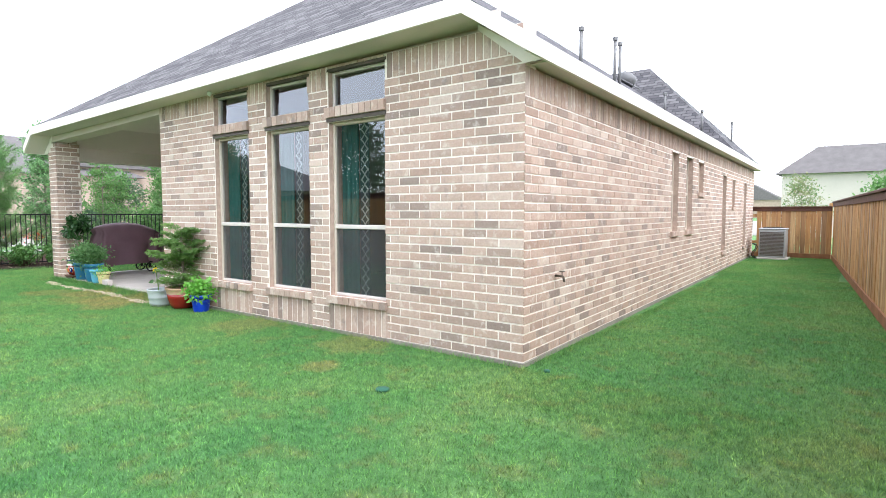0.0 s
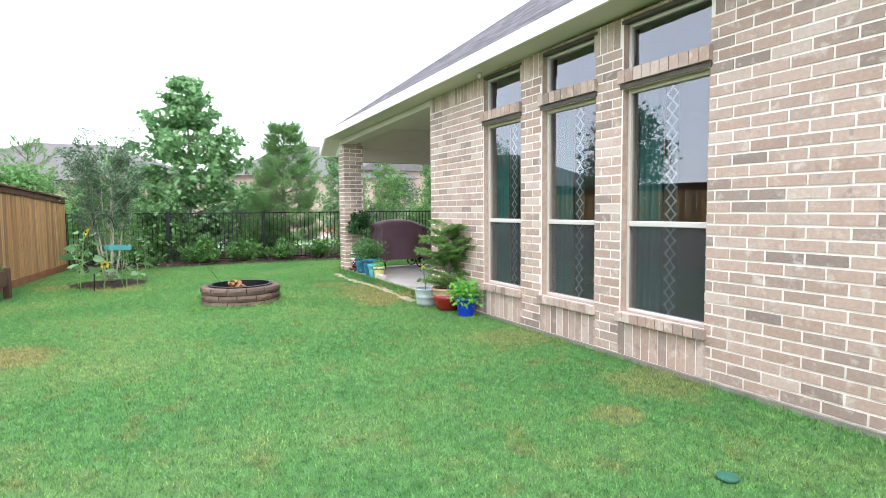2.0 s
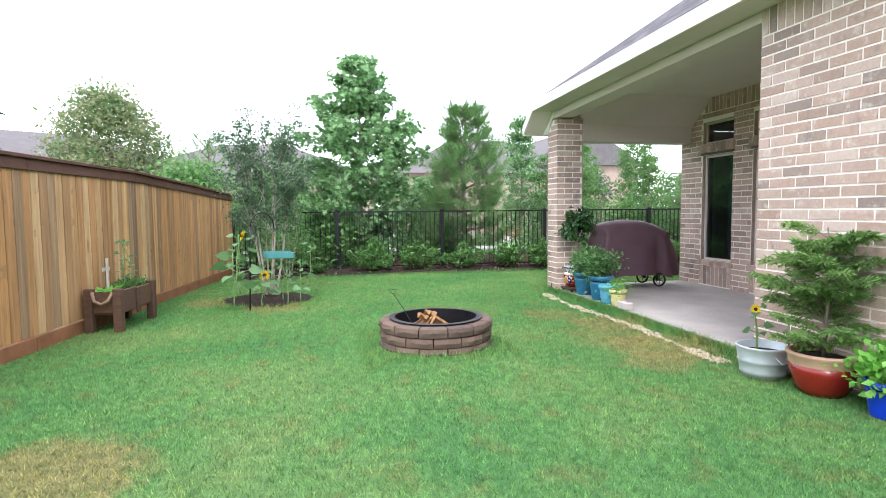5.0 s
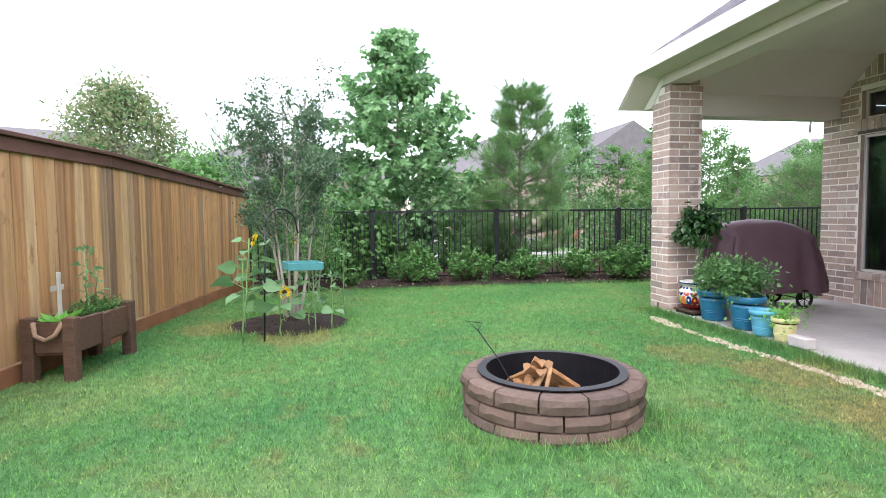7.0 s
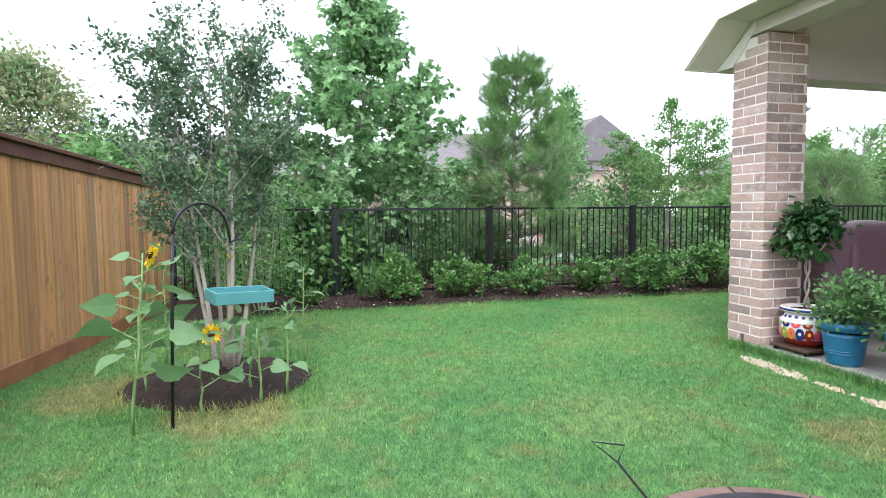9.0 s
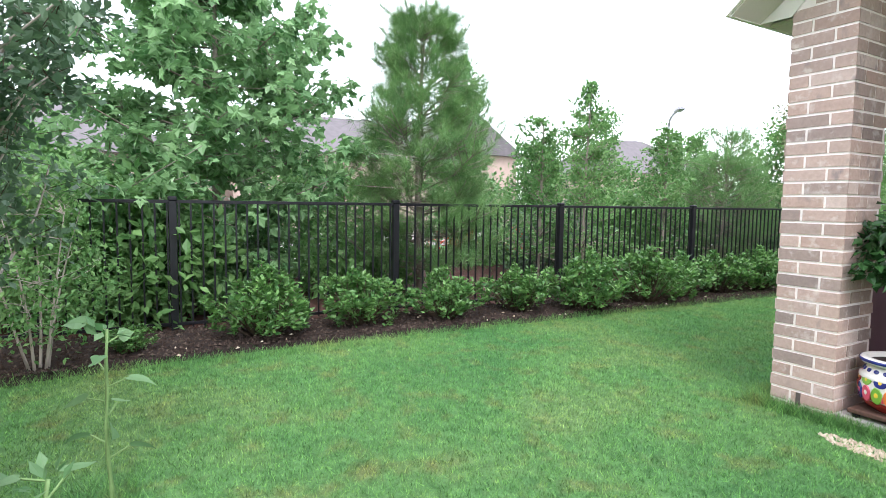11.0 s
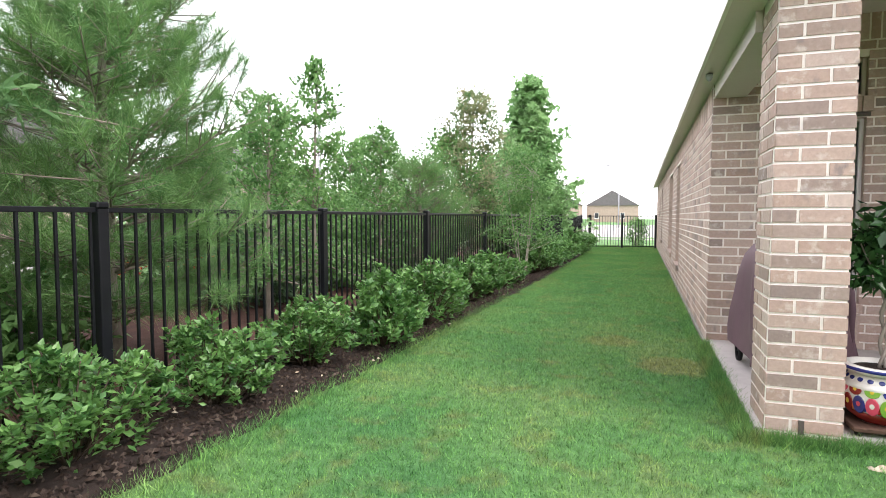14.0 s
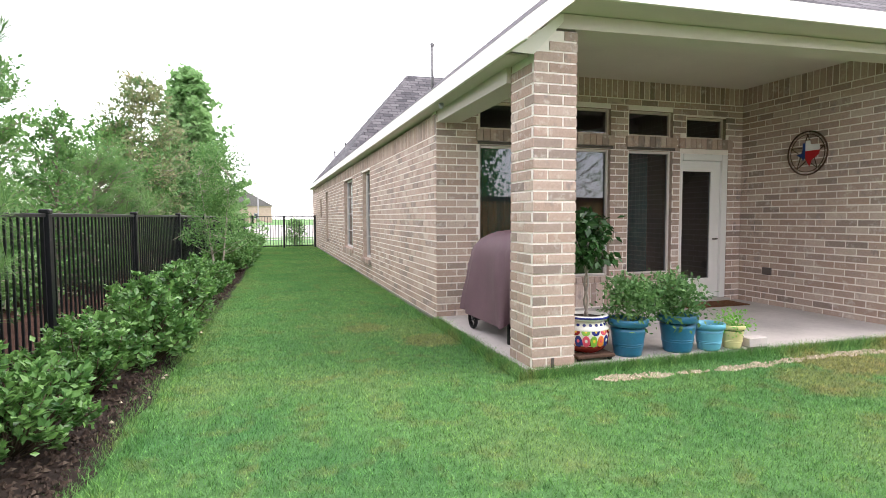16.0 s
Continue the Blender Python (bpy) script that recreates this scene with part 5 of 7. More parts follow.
for i, (x, y, k) in enumerate(spots):
    m = pose(x, y, 0.04, 0, 0, rb.uniform(0, 360)) @ Matrix.Diagonal((k * rb.uniform(0.9, 1.05), k * rb.uniform(0.9, 1.1), k * rb.uniform(0.88, 1.06), 1))
    if i < 4:
        protos[i].matrix_basis = m
    else:
        copy_thing(protos[i % 4], m)

limbed_tree("sycamore_tree", "young sycamore tree with broad bright green leaves", (-17.95, -2.98, 0), 5.6, 1.95, 0.35, 76, 0.145, LEAF_SYC, STAR, BARK, lambda h: (0.66 if h < 0.27 else 1.0) * (min(1.0, 2.0 * (1 - h)) ** 0.85 + 0.04) * (0.85 + 0.3 * abs(math.sin(h * 17))), 0.075, 12, 14, 0.1, 0.3, 3, -0.4, lean=0.95)
pine("pine_tree", "young green pine tree beyond the fence", (-17.15, -0.18, 0), 4.5, 1.12, 4, 1150, 0.2, 0.5, 115)
crape_myrtle("multi-stemmed crape myrtle with sparse small leaves", (-12.25, -4.88, 0), 3.1, 0.74, 6, 6)
tree("corner_shrub", "feathery pale green shrub in the fence corner", (-15.25, -4.75, 0), 1.75, 0.75, 0.35, 5200, 0.05, LEAF_TREE, OVAL, PALEBARK, lambda h: 0.8 + 0.2 * math.sin(h * 7) - 0.45 * h * h, 5, 0.014, 24, 0.1, 51, 0.9, 0.05, category="shrub", gap=0.15, limbs=12)
tree("fence_myrtle", "leggy green myrtle tree in the hedge", (-15.2, 8.55, 0), 2.9, 0.95, 0.9, 8000, 0.06, LEAF_TREE, OVAL, PALEBARK, lambda h: 0.75 + 0.25 * math.sin(h * 9 + 1) - 0.35 * h, 4, 0.02, 30, 0.11, 7, 0.9, 0.0, gap=0.15, limbs=16)
limbed_tree("roadside_tree", "slim small-leaved tree beyond the fence", (-17.2, 3.2, 0), 3.6, 0.85, 0.5, 44, 0.075, LEAF_TREE, OVAL, BARK, lambda h: 0.95 - 0.75 * h + 0.15 * math.sin(h * 11), 0.04, 7, 14, 0.06, 0.6, 9, 0.1, "roadside trees")
limbed_tree("roadside_tree", "slim small-leaved tree beyond the fence", (-17.3, 2.2, 0), 2.95, 0.8, 0.4, 40, 0.075, LEAF_TREE, OVAL, BARK, lambda h: 1 - 0.6 * h, 0.04, 7, 14, 0.06, 0.6, 11, 0.1, "roadside trees")
limbed_tree("roadside_tree", "slim small-leaved tree beyond the fence", (-17.2, 5.3, 0), 3.0, 0.75, 0.4, 40, 0.08, LEAF_TREE, OVAL, BARK, lambda h: 1 - 0.6 * h, 0.04, 7, 14, 0.06, 0.6, 10, 0.1, "roadside trees")
limbed_tree("roadside_tree", "pale green tree standing behind the pine", (-20.6, 2.6, 0), 4.5, 1.15, 0.6, 56, 0.11, LEAF_SYC, OVAL, BARK, lambda h: 0.9 * (1 - h) ** 0.6 + 0.1, 0.05, 8, 16, 0.1, 0.5, 12, 0.0, "roadside trees")
limbed_tree("roadside_tree", "small leafy tree beyond the fence", (-21.0, 7.2, 0), 4.0, 1.2, 0.4, 56, 0.1, LEAF_TREE, OVAL, BARK, lambda h: 1 - 0.6 * h, 0.05, 8, 15, 0.1, 0.5, 13, 0.0, "roadside trees")
limbed_tree("roadside_tree", "small leafy tree beyond the fence", (-20.6, 4.9, 0), 3.1, 1.1, 0.3, 50, 0.1, LEAF_TREE, OVAL, BARK, lambda h: 1 - 0.5 * h, 0.05, 8, 15, 0.1, 0.5, 14, 0.0, "roadside trees")
limbed_tree("roadside_tree", "small leafy tree beyond the fence", (-21.0, 11.0, 0), 3.7, 1.2, 0.4, 56, 0.11, LEAF_TREE, OVAL, BARK, lambda h: 1 - 0.5 * h, 0.05, 8, 15, 0.1, 0.5, 15, 0.0, "roadside trees")
pine("pine_tree", "young green pine tree beyond the fence", (-21.5, 14.0, 0), 4.3, 1.4, 14, 420, 0.24, 0.4, 70)
pine("pine_tree", "low bushy pine tree beyond the fence", (-17.3, 7.4, 0), 2.7, 1.15, 15, 560, 0.21, 0.3, 85)
limbed_tree("russet_tree", "maple tree with reddish new leaves at its top", (-17.0, 10.6, 0), 4.75, 1.25, 0.9, 60, 0.1, LEAF_RED, OVAL, BARK, lambda h: math.sin(math.pi * (0.2 + 0.72 * h)), 0.06, 9, 15, 0.09, 0.6, 16, 0.0, "roadside trees")
limbed_tree("roadside_tree", "tall pale green tree near the side gate", (-16.8, 17.6, 0), 6.6, 2.1, 0.8, 70, 0.2, LEAF_PALE, STAR, BARK, lambda h: 0.95 * (1 - h) ** 0.7 + 0.08, 0.08, 9, 12, 0.14, 0.5, 17, -0.2, "roadside trees")
limbed_tree("roadside_tree", "spreading green tree behind the fence", (-17.4, 13.2, 0), 3.3, 1.2, 0.4, 52, 0.1, LEAF_TREE, OVAL, BARK, None, 0.05, 8, 14, 0.09, 0.5, 18, 0.0, "roadside trees")
limbed_tree("roadside_tree", "spreading green tree behind the fence", (-17.4, 20.5, 0), 3.6, 1.2, 0.5, 48, 0.11, LEAF_TREE, OVAL, BARK, None, 0.05, 8, 13, 0.1, 0.5, 19, 0.0, "roadside trees")
tree("roadside_tree", "small pale tree near the street", (-17.0, 23.5, 0), 3.4, 1.0, 1.0, 4420, 0.131, LEAF_CM, OVAL, BARK, None, 2, 0.04, 26, 0.19, 19, group="roadside trees")
tree("roadside_tree", "spreading green tree behind the fence", (-17.7, 10.6, 0), 3.5, 1.2, 0.4, 6000, 0.12, LEAF_TREE, OVAL, BARK, None, 3, 0.04, 30, 0.18, 41, group="roadside trees", gap=0.25)
tree("roadside_tree", "spreading green tree behind the fence", (-17.6, 18.2, 0), 4.0, 1.5, 0.5, 6500, 0.13, LEAF_TREE, OVAL, BARK, None, 3, 0.04, 30, 0.2, 42, group="roadside trees", gap=0.25)
tree("roadside_tree", "spreading green tree behind the fence", (-18.3, 22.5, 0), 4.8, 1.7, 0.6, 6500, 0.14, LEAF_SYC, OVAL, BARK, None, 3, 0.04, 30, 0.22, 43, group="roadside trees", gap=0.25)
tree("roadside_shrub", "dense green shrub beyond the fence", (-17.6, -5.3, 0), 2.1, 1.1, 0.1, 7140, 0.131, LEAF_TREE, OVAL, BARK, None, 4, 0.03, 26, 0.19, 20, category="shrub", group="roadside shrubs")
tree("roadside_shrub", "dense green shrub beyond the fence", (-17.2, -3.9, 0), 1.5, 0.9, 0.1, 5100, 0.145, LEAF_TREE, OVAL, BARK, None, 4, 0.03, 26, 0.19, 21, category="shrub", group="roadside shrubs")
tree("roadside_shrub", "dense green shrub beyond the fence", (-19.0, -7.6, 0), 2.6, 1.4, 0.1, 7140, 0.145, LEAF_TREE, OVAL, BARK, None, 4, 0.03, 26, 0.24, 22, category="shrub", group="roadside shrubs")
tree("roadside_shrub", "dense green shrub beyond the fence", (-20.5, -0.8, 0), 2.2, 1.3, 0.1, 5440, 0.145, LEAF_TREE, OVAL, BARK, None, 4, 0.03, 26, 0.24, 23, category="shrub", group="roadside shrubs")
pine("pine_tree", "young pine tree beyond the wooden fence", (-25.5, -8.2, 0), 4.6, 1.5, 24, 300)
tree("russet_tree", "round tree with reddish tips beyond the wooden fence", (-27.0, -12.2, 0), 6.1, 2.0, 1.5, 15000, 0.17, LEAF_RED, OVAL, BARK, None, 1, 0.1, 26, 0.28, 25, group="neighbour trees")
pine("pine_tree", "young pine tree beyond the wooden fence", (-27.5, -10.5, 0), 4.8, 1.4, 26, 300)
tree("neighbour_tree", "leafy tree beyond the wooden fence", (-15.0, -12.2, 0), 5.2, 1.5, 1.5, 6120, 0.189, LEAF_CM, OVAL, BARK, None, 2, 0.08, 26, 0.27, 27, group="neighbour trees", gap=0.2)
tree("neighbour_tree", "leafy tree beyond the wooden fence", (-6.0, -14.5, 0), 6.0, 2.2, 1.2, 6120, 0.246, LEAF_TREE, OVAL, BARK, None, 1, 0.1, 26, 0.33, 28, group="neighbour trees", gap=0.2)
pine("pine_tree", "pine tree beyond the wooden fence", (0.0, -14.0, 0), 6.5, 2.0, 29, 300)
tree("neighbour_tree", "leafy tree beyond the wooden fence", (5.5, -15.0, 0), 6.5, 2.3, 1.2, 6120, 0.246, LEAF_TREE, OVAL, BARK, None, 1, 0.1, 26, 0.33, 30, group="neighbour trees", gap=0.2)
tree("neighbour_shrub", "bright green bush above the side fence", (3.3, 24.0, 0), 2.9, 0.9, 0.4, 3060, 0.145, LEAF_TREE, OVAL, BARK, None, 3, 0.03, 26, 0.19, 31, category="shrub", group="neighbour trees")
tree("neighbour_shrub", "sparse bush above the cross fence", (0.3, 25.0, 0), 3.0, 0.8, 0.4, 2380, 0.131, LEAF_RED, OVAL, BARK, None, 3, 0.03, 26, 0.19, 32, category="shrub", group="neighbour trees")
tree("roadside_shrub", "small green shrub beyond the side gate", (-12.9, 25.0, 0), 1.25, 0.5, 0.08, 1600, 0.1, LEAF_TREE, OVAL, BARK, None, 4, 0.02, 26, 0.12, 58, category="shrub", group="roadside shrubs")
rs = random.Random(4)
for i, (x, y, h) in enumerate(((-18.4, 3.4, 1.3), (-18.2, 5.4, 1.6), (-18.8, 7.2, 1.9), (-18.1, 9.2, 1.7), (-18.6, 11.2, 2.1), (-17.8, 17.5, 2.3), (-17.4, 20.5, 1.9), (-20.8, 3.6, 2.0), (-19.6, -5.6, 2.6), (-20.6, -3.4, 2.0), (-18.0, -0.9, 0.9), (-21.4, 8.8, 2.6), (-22.0, 6.0, 2.8))):
    tree("roadside_shrub", "dense green shrub beyond the fence", (x, y, 0), h, 0.9 + 0.3 * rs.random(), 0.08, 3400, 0.12, LEAF_TREE if i % 3 else LEAF_CM, OVAL, BARK, None, 4, 0.025, 26, 0.17, 60 + i, category="shrub", group="roadside shrubs", gap=0.3)
for i, (x, y) in enumerate(((-19.3, 1.4), (-19.0, 3.1))):
    rp = thing("red_flowers", "clump of red flowers beyond the fence", "flowers", "red flowers", "", pose(x, y, 0))
    pos, off = clumps(RNG.normal(size=(14, 3)) * (0.25, 0.4, 0.12) + (0, 0, 0.75), 16, 0.06)
    put("petals", scatter("petals", pos, 0.06, OVAL, REDFLOWER, 0.9, off), rp)["kind"] = "stuff"
    pos, off = clumps(RNG.normal(size=(14, 3)) * (0.25, 0.4, 0.12) + (0, 0, 0.4), 22, 0.12)
    put("foliage", scatter("foliage", pos, 0.08, OVAL, LEAF_TREE, 0.9, off), rp)["kind"] = "stuff"


# ---- far houses and lamps ----
def far_house(label, at, turn, w, d, h, rise, wall=FARBRICK, wins=((-0.3, 1.2), (0.3, 1.2)), gable=True, chimney=False):
    t = thing("house", label, "house", "neighbour houses", "", pose(*at, 0, 0, turn))
    part("wall", boxed(-w / 2, w / 2, 0, d, 0, h), wall, t)
    o = 0.35
    bm = bmesh.new()
    if gable:
        pts = [(-w / 2 - o, -o, h), (w / 2 + o, -o, h), (w / 2 + o, d + o, h), (-w / 2 - o, d + o, h), (0, -o, h + rise), (0, d + o, h + rise)]
        fs = [(0, 1, 4), (1, 2, 5, 4), (2, 3, 5), (3, 0, 4, 5), (3, 2, 1, 0)]
    else:
        pts = [(-w / 2 - o, -o, h), (w / 2 + o, -o, h), (w / 2 + o, d + o, h), (-w / 2 - o, d + o, h), (-w / 2 + d / 2, d / 2, h + rise), (w / 2 - d / 2, d / 2, h + rise)]
        fs = [(0, 1, 5, 4), (1, 2, 5), (2, 3, 4, 5), (3, 0, 4), (3, 2, 1, 0)]
    part("roof", (lambda b: ([b.faces.new([vv[i] for i in f]) for vv in [[b.verts.new(p) for p in pts]] for f in fs], b)[1])(bm), FARROOF, t)
    for u, z in wins:
        win = part("window", boxed(u * w - 0.55, u * w + 0.55, -0.06, 0.0, z, z + 1.5), WHITEPAINT, t)
        part("pane", boxed(u * w - 0.47, u * w + 0.47, -0.075, -0.062, z + 0.08, z + 1.42), FARGLASS, win)
        part("sill", boxed(u * w - 0.6, u * w + 0.6, -0.12, -0.061, z - 0.08, z), WHITEPAINT, win)
    if chimney:
        part("chimney", boxed(w * 0.2, w * 0.2 + 0.12, d * 0.3, d * 0.3 + 0.12, h, h + rise + 0.8), ACGREY, t)
    return t


far_house("brick house with a steep grey gable roof beyond the street", (-46.5, 13.4, 0), -90, 7.5, 9, 4.4, 2.7, FARBRICK, ((-0.12, 3.2), (0.3, 1.2), (-0.3, 1.2)), True, True)
far_house("brick house with a grey hip roof beyond the street", (-46, 7.0, 0), -90, 13, 9, 3.8, 2.6, FARBRICK, ((-0.3, 1.2), (0.0, 1.2), (0.3, 1.2)), False)
far_house("brick house with a grey hip roof beyond the street", (-44, -8.0, 0), -90, 14, 10, 3.2, 2.4, FARBRICK, ((-0.3, 1.0), (0.1, 1.0), (0.35, 1.0)), False)
far_house("house with a low grey roof behind the wooden fence", (-36, -19.0, 0), -60, 14, 10, 2.8, 2.4, FARBRICK, ((0.0, 1.0),), False)
far_house("brick house with a grey roof beyond the street", (-50, 36.0, 0), -100, 13, 9, 4.2, 3.2, FARBRICK, ((-0.3, 1.0), (0.2, 1.0)), False)
far_house("brick house at the end of the street", (-20, 150.0, 0), 0, 13, 9, 4.4, 4.0, FARBRICK, ((-0.3, 1.0), (0.2, 1.0)), True)
far_house("brick house at the end of the street", (-34, 140.0, 0), 0, 13, 9, 4.4, 4.0, FARBRICK, ((-0.3, 1.0), (0.2, 1.0)), True)
far_house("tan house with a grey gable roof beyond the cross fence", (5.6, 36.0, 0), 0, 14.5, 3.4, 3.85, 1.75, FARWALL, (), False)
far_house("neighbour house with a grey roof beside the side fence", (9.6, 4.0, 0), 90, 12, 6, 3.0, 2.2, FARBRICK, (), False)


def street_lamp(x, y, h, turn):
    t = thing("street_lamp", "tall thin street lamp with a curved arm", "street lamp", "street lamps", "", pose(x, y, 0, 0, 0, turn))
    part("pole", tube([(0, 0, 0), (0, 0, h * 0.5), (0, 0, h * 0.93)], [0.09, 0.07, 0.05], 8), ACGREY, t, "", True)
    part("arm", tube([(0, 0, h * 0.93), (0.12, 0, h * 0.98), (0.5, 0, h), (1.3, 0, h + 0.05)], 0.04, 8), ACGREY, t, "", True)
    part("lamp_head", boxed(1.2, 1.8, -0.12, 0.12, h - 0.03, h + 0.1, 0.03), ACGREY, t)


street_lamp(-23.0, 12.7, 4.6, -40)
street_lamp(-15.5, 72.0, 8.0, 180)

# ---- fire pit ----
PIT = (-8.4, -2.8)
pit = thing("fire_pit", "round fire pit of brown concrete blocks on the lawn", "fire pit", "", "", pose(PIT[0], PIT[1], 0))


def pit_block(a0, a1, r0, r1, z0, z1, seed, cap=False):
    rng = random.Random(seed)
    bm = bmesh.new()
    n, g = 4, 0.006
    a0, a1 = a0 + g / r1, a1 - g / r1
    grid = []
    for i in range(n + 1):
        a = a0 + (a1 - a0) * i / n
        bulge = 0.012 * math.sin(math.pi * i / n) + rng.uniform(-0.006, 0.006)
        grid.append([bm.verts.new((r * math.cos(a), r * math.sin(a), z)) for r, z in
                     ((r0, z0), (r1 - 0.004, z0 + 0.002), (r1 + bulge, (z0 + z1) / 2 + rng.uniform(-0.01, 0.01)), (r1 - 0.008 + bulge * 0.5, z1 - 0.012), (r1 - 0.025, z1), (r0, z1))])
    for p, q in zip(grid, grid[1:]):
        for k in range(6):
            bm.faces.new((p[k], q[k], q[(k + 1) % 6], p[(k + 1) % 6]))
    bm.faces.new(grid[0][::-1])
    bm.faces.new(grid[-1])
    return bm


NB = 13
for c in range(3):
    for k in range(NB):
        a = 2 * math.pi * (k + 0.5 * (c % 2)) / NB
        part("block", pit_block(a, a + 2 * math.pi / NB, 0.47, 0.61 + (0.006 if c == 2 else 0), -0.03 + c * 0.105, -0.03 + (c + 1) * 0.105 - 0.004, c * 40 + k), STONE, pit)
part("steel_ring", lathe([(0.465, 0.02), (0.465, 0.292), (0.51, 0.292), (0.51, 0.3), (0.45, 0.302), (0.45, 0.02)], 48, 0, False), STEEL, pit, "black steel fire ring liner")
part("ash_bed", lathe([(0.46, 0.03), (0.3, 0.05), (0.02, 0.06)], 24), ASH, pit)


def log(at, rx, rz, ln, r, seed):
    """A split log: a wedge with bark on its round side."""
    t = thing("firewood_log", "split firewood log with rough bark in the fire pit", "log", "firewood logs", "", pose(*at, rx, 0, rz))
    rng = random.Random(seed)
    bark, wood = bmesh.new(), bmesh.new()
    arc = [(-0.9 + 1.8 * i / 5) for i in range(6)]
    rows = [[(r * (1 + rng.uniform(-0.1, 0.1)) * math.sin(a), y, r * math.cos(a) * (1 + rng.uniform(-0.08, 0.08))) for a in arc] for y in (-ln / 2, -ln / 6, ln / 6, ln / 2)]
    vb = [[bark.verts.new(p) for p in row] for row in rows]
    for p, q in zip(vb, vb[1:]):
        for k in range(5):
            bark.faces.new((p[k], p[k + 1], q[k + 1], q[k]))
    for row in (rows[0], rows[-1]):
        wood.faces.new([wood.verts.new(p) for p in row] + [wood.verts.new((0, row[0][1], -r * 0.3))])
    for k in (0, 5):
        wood.faces.new([wood.verts.new(p) for p in (rows[0][k], rows[-1][k], (0, rows[-1][0][1], -r * 0.3), (0, rows[0][0][1], -r * 0.3))])
    part("bark", bark, LOGBARK, t, "", True)
    part("split_face", wood, LOGWOOD, t, "pale freshly split wood")


log((-8.55, -2.9, 0.2), 28, -62, 0.42, 0.06, 1)
log((-8.42, -2.84, 0.21), -30, 20, 0.4, 0.05, 2)
log((-8.35, -2.98, 0.16), 8, 65, 0.36, 0.055, 3)
log((-8.5, -2.72, 0.13), 4, 110, 0.4, 0.06, 4)
log((-8.3, -2.8, 0.13), 5, -20, 0.38, 0.05, 5)
log((-8.46, -3.0, 0.12), 3, 80, 0.38, 0.05, 6)
log((-8.4, -2.78, 0.24), 32, 160, 0.36, 0.045, 7)
log((-8.5, -2.86, 0.26), 26, -100, 0.34, 0.042, 8)
log((-8.38, -2.9, 0.25), -20, 75, 0.34, 0.04, 9)
for k, (x, y, rz, rx) in enumerate(((-8.3, -2.92, 50, 24), (-8.26, -2.88, 62, 20), (-8.36, -2.9, 38, 30))):
    tagged(part("kindling_stick", boxed(-0.014, 0.014, -0.17, 0.17, -0.01, 0.01, 0.004), LOGWOOD, None, "", False, pose(x, y, 0.24, rx, 0, rz)), "pale split kindling stick leaning in the fire pit", "kindling", "kindling sticks")
poker = thing("fire_poker", "thin black fire poker leaning on the fire pit", "poker", "", "", pose(-8.62, -3.0, 0))
part("rod", tube([(0.03, 0.02, 0.07), (-0.12, -0.09, 0.3), (-0.28, -0.2, 0.48)], 0.0045, 6), STEEL, poker)
part("handle", tube([(-0.28, -0.2, 0.48), (-0.3, -0.16, 0.53), (-0.34, -0.27, 0.54), (-0.28, -0.2, 0.48)], 0.004, 6), STEEL, poker, "triangular wire handle")

# ---- planter box by the fence ----
pa = math.degrees(math.atan2(-0.1305, 1))
planter = thing("planter_box", "weathered dark wood planter on short legs by the fence", "planter", "", "", pose(-10.36, SF(-10.36) + 0.28, 0, 0, 0, pa))
PL, PD = 0.46, 0.17
for sx in (-1, 1):
    for sy in (-1, 1):
        part("leg", boxed(sx * PL - 0.05, sx * PL + 0.05, sy * PD - 0.05, sy * PD + 0.05, -0.02, 0.54, 0.008), OLDWOOD, planter)
for sy in (-1, 1):
    part("side_board", boxed(-PL + 0.05, 0.0, sy * PD - 0.02, sy * PD + 0.02, 0.24, 0.5, 0.006), OLDWOOD, planter)
    part("side_board", boxed(0.004, PL - 0.05, sy * PD - 0.022, sy * PD + 0.022, 0.23, 0.51, 0.006), OLDWOOD, planter)
part("batten", boxed(-0.05, 0.05, PD + 0.022, PD + 0.045, 0.18, 0.5, 0.005), OLDWOOD, planter)
for sx in (-1, 1):
    part("end_board", boxed(sx * PL - 0.02, sx * PL + 0.02, -PD + 0.05, PD - 0.05, 0.24, 0.5, 0.006), OLDWOOD, planter)
part("bottom", boxed(-PL, PL, -PD, PD, 0.22, 0.26), OLDWOOD, planter)
part("soil", boxed(-PL + 0.03, PL - 0.03, -PD + 0.02, PD - 0.02, 0.27, 0.45), SOIL, planter)
part("rope_handle", tube([(PL + 0.03, -0.12, 0.5), (PL + 0.07, -0.08, 0.4), (PL + 0.07, 0.0, 0.36), (PL + 0.07, 0.08, 0.4), (PL + 0.03, 0.12, 0.5)], 0.02, 8), ROPE, planter, "twisted brown rope handle", True)
pm = planter.matrix_basis.copy()
cross = thing("wooden_cross", "small bleached wooden cross in the planter", "cross", "", "", pm @ pose(0.24, -0.05, 0.45))
part("upright", boxed(-0.02, 0.02, -0.01, 0.01, 0, 0.45, 0.003), GREYWOOD, cross)
part("crosspiece", boxed(-0.09, 0.09, -0.022, -0.01, 0.29, 0.335, 0.003), GREYWOOD, cross)
agave = thing("leafy_herb", "broad-leaved green plant in the planter", "plant", "", "", pm @ pose(0.34, 0, 0.45))
for k in range(16):
    a, el = k * 2.4, 0.5 + 0.5 * ((k * 7) % 5) / 5
    c = np.array([[0.02 * math.cos(a), 0.02 * math.sin(a), 0.0]])
    put("leaf", scatter("leaf", c, 0.19, OVAL, LEAF_BASIL, 0.0, np.array([[math.cos(a), math.sin(a), el]]), 0.9, 0.2), agave)
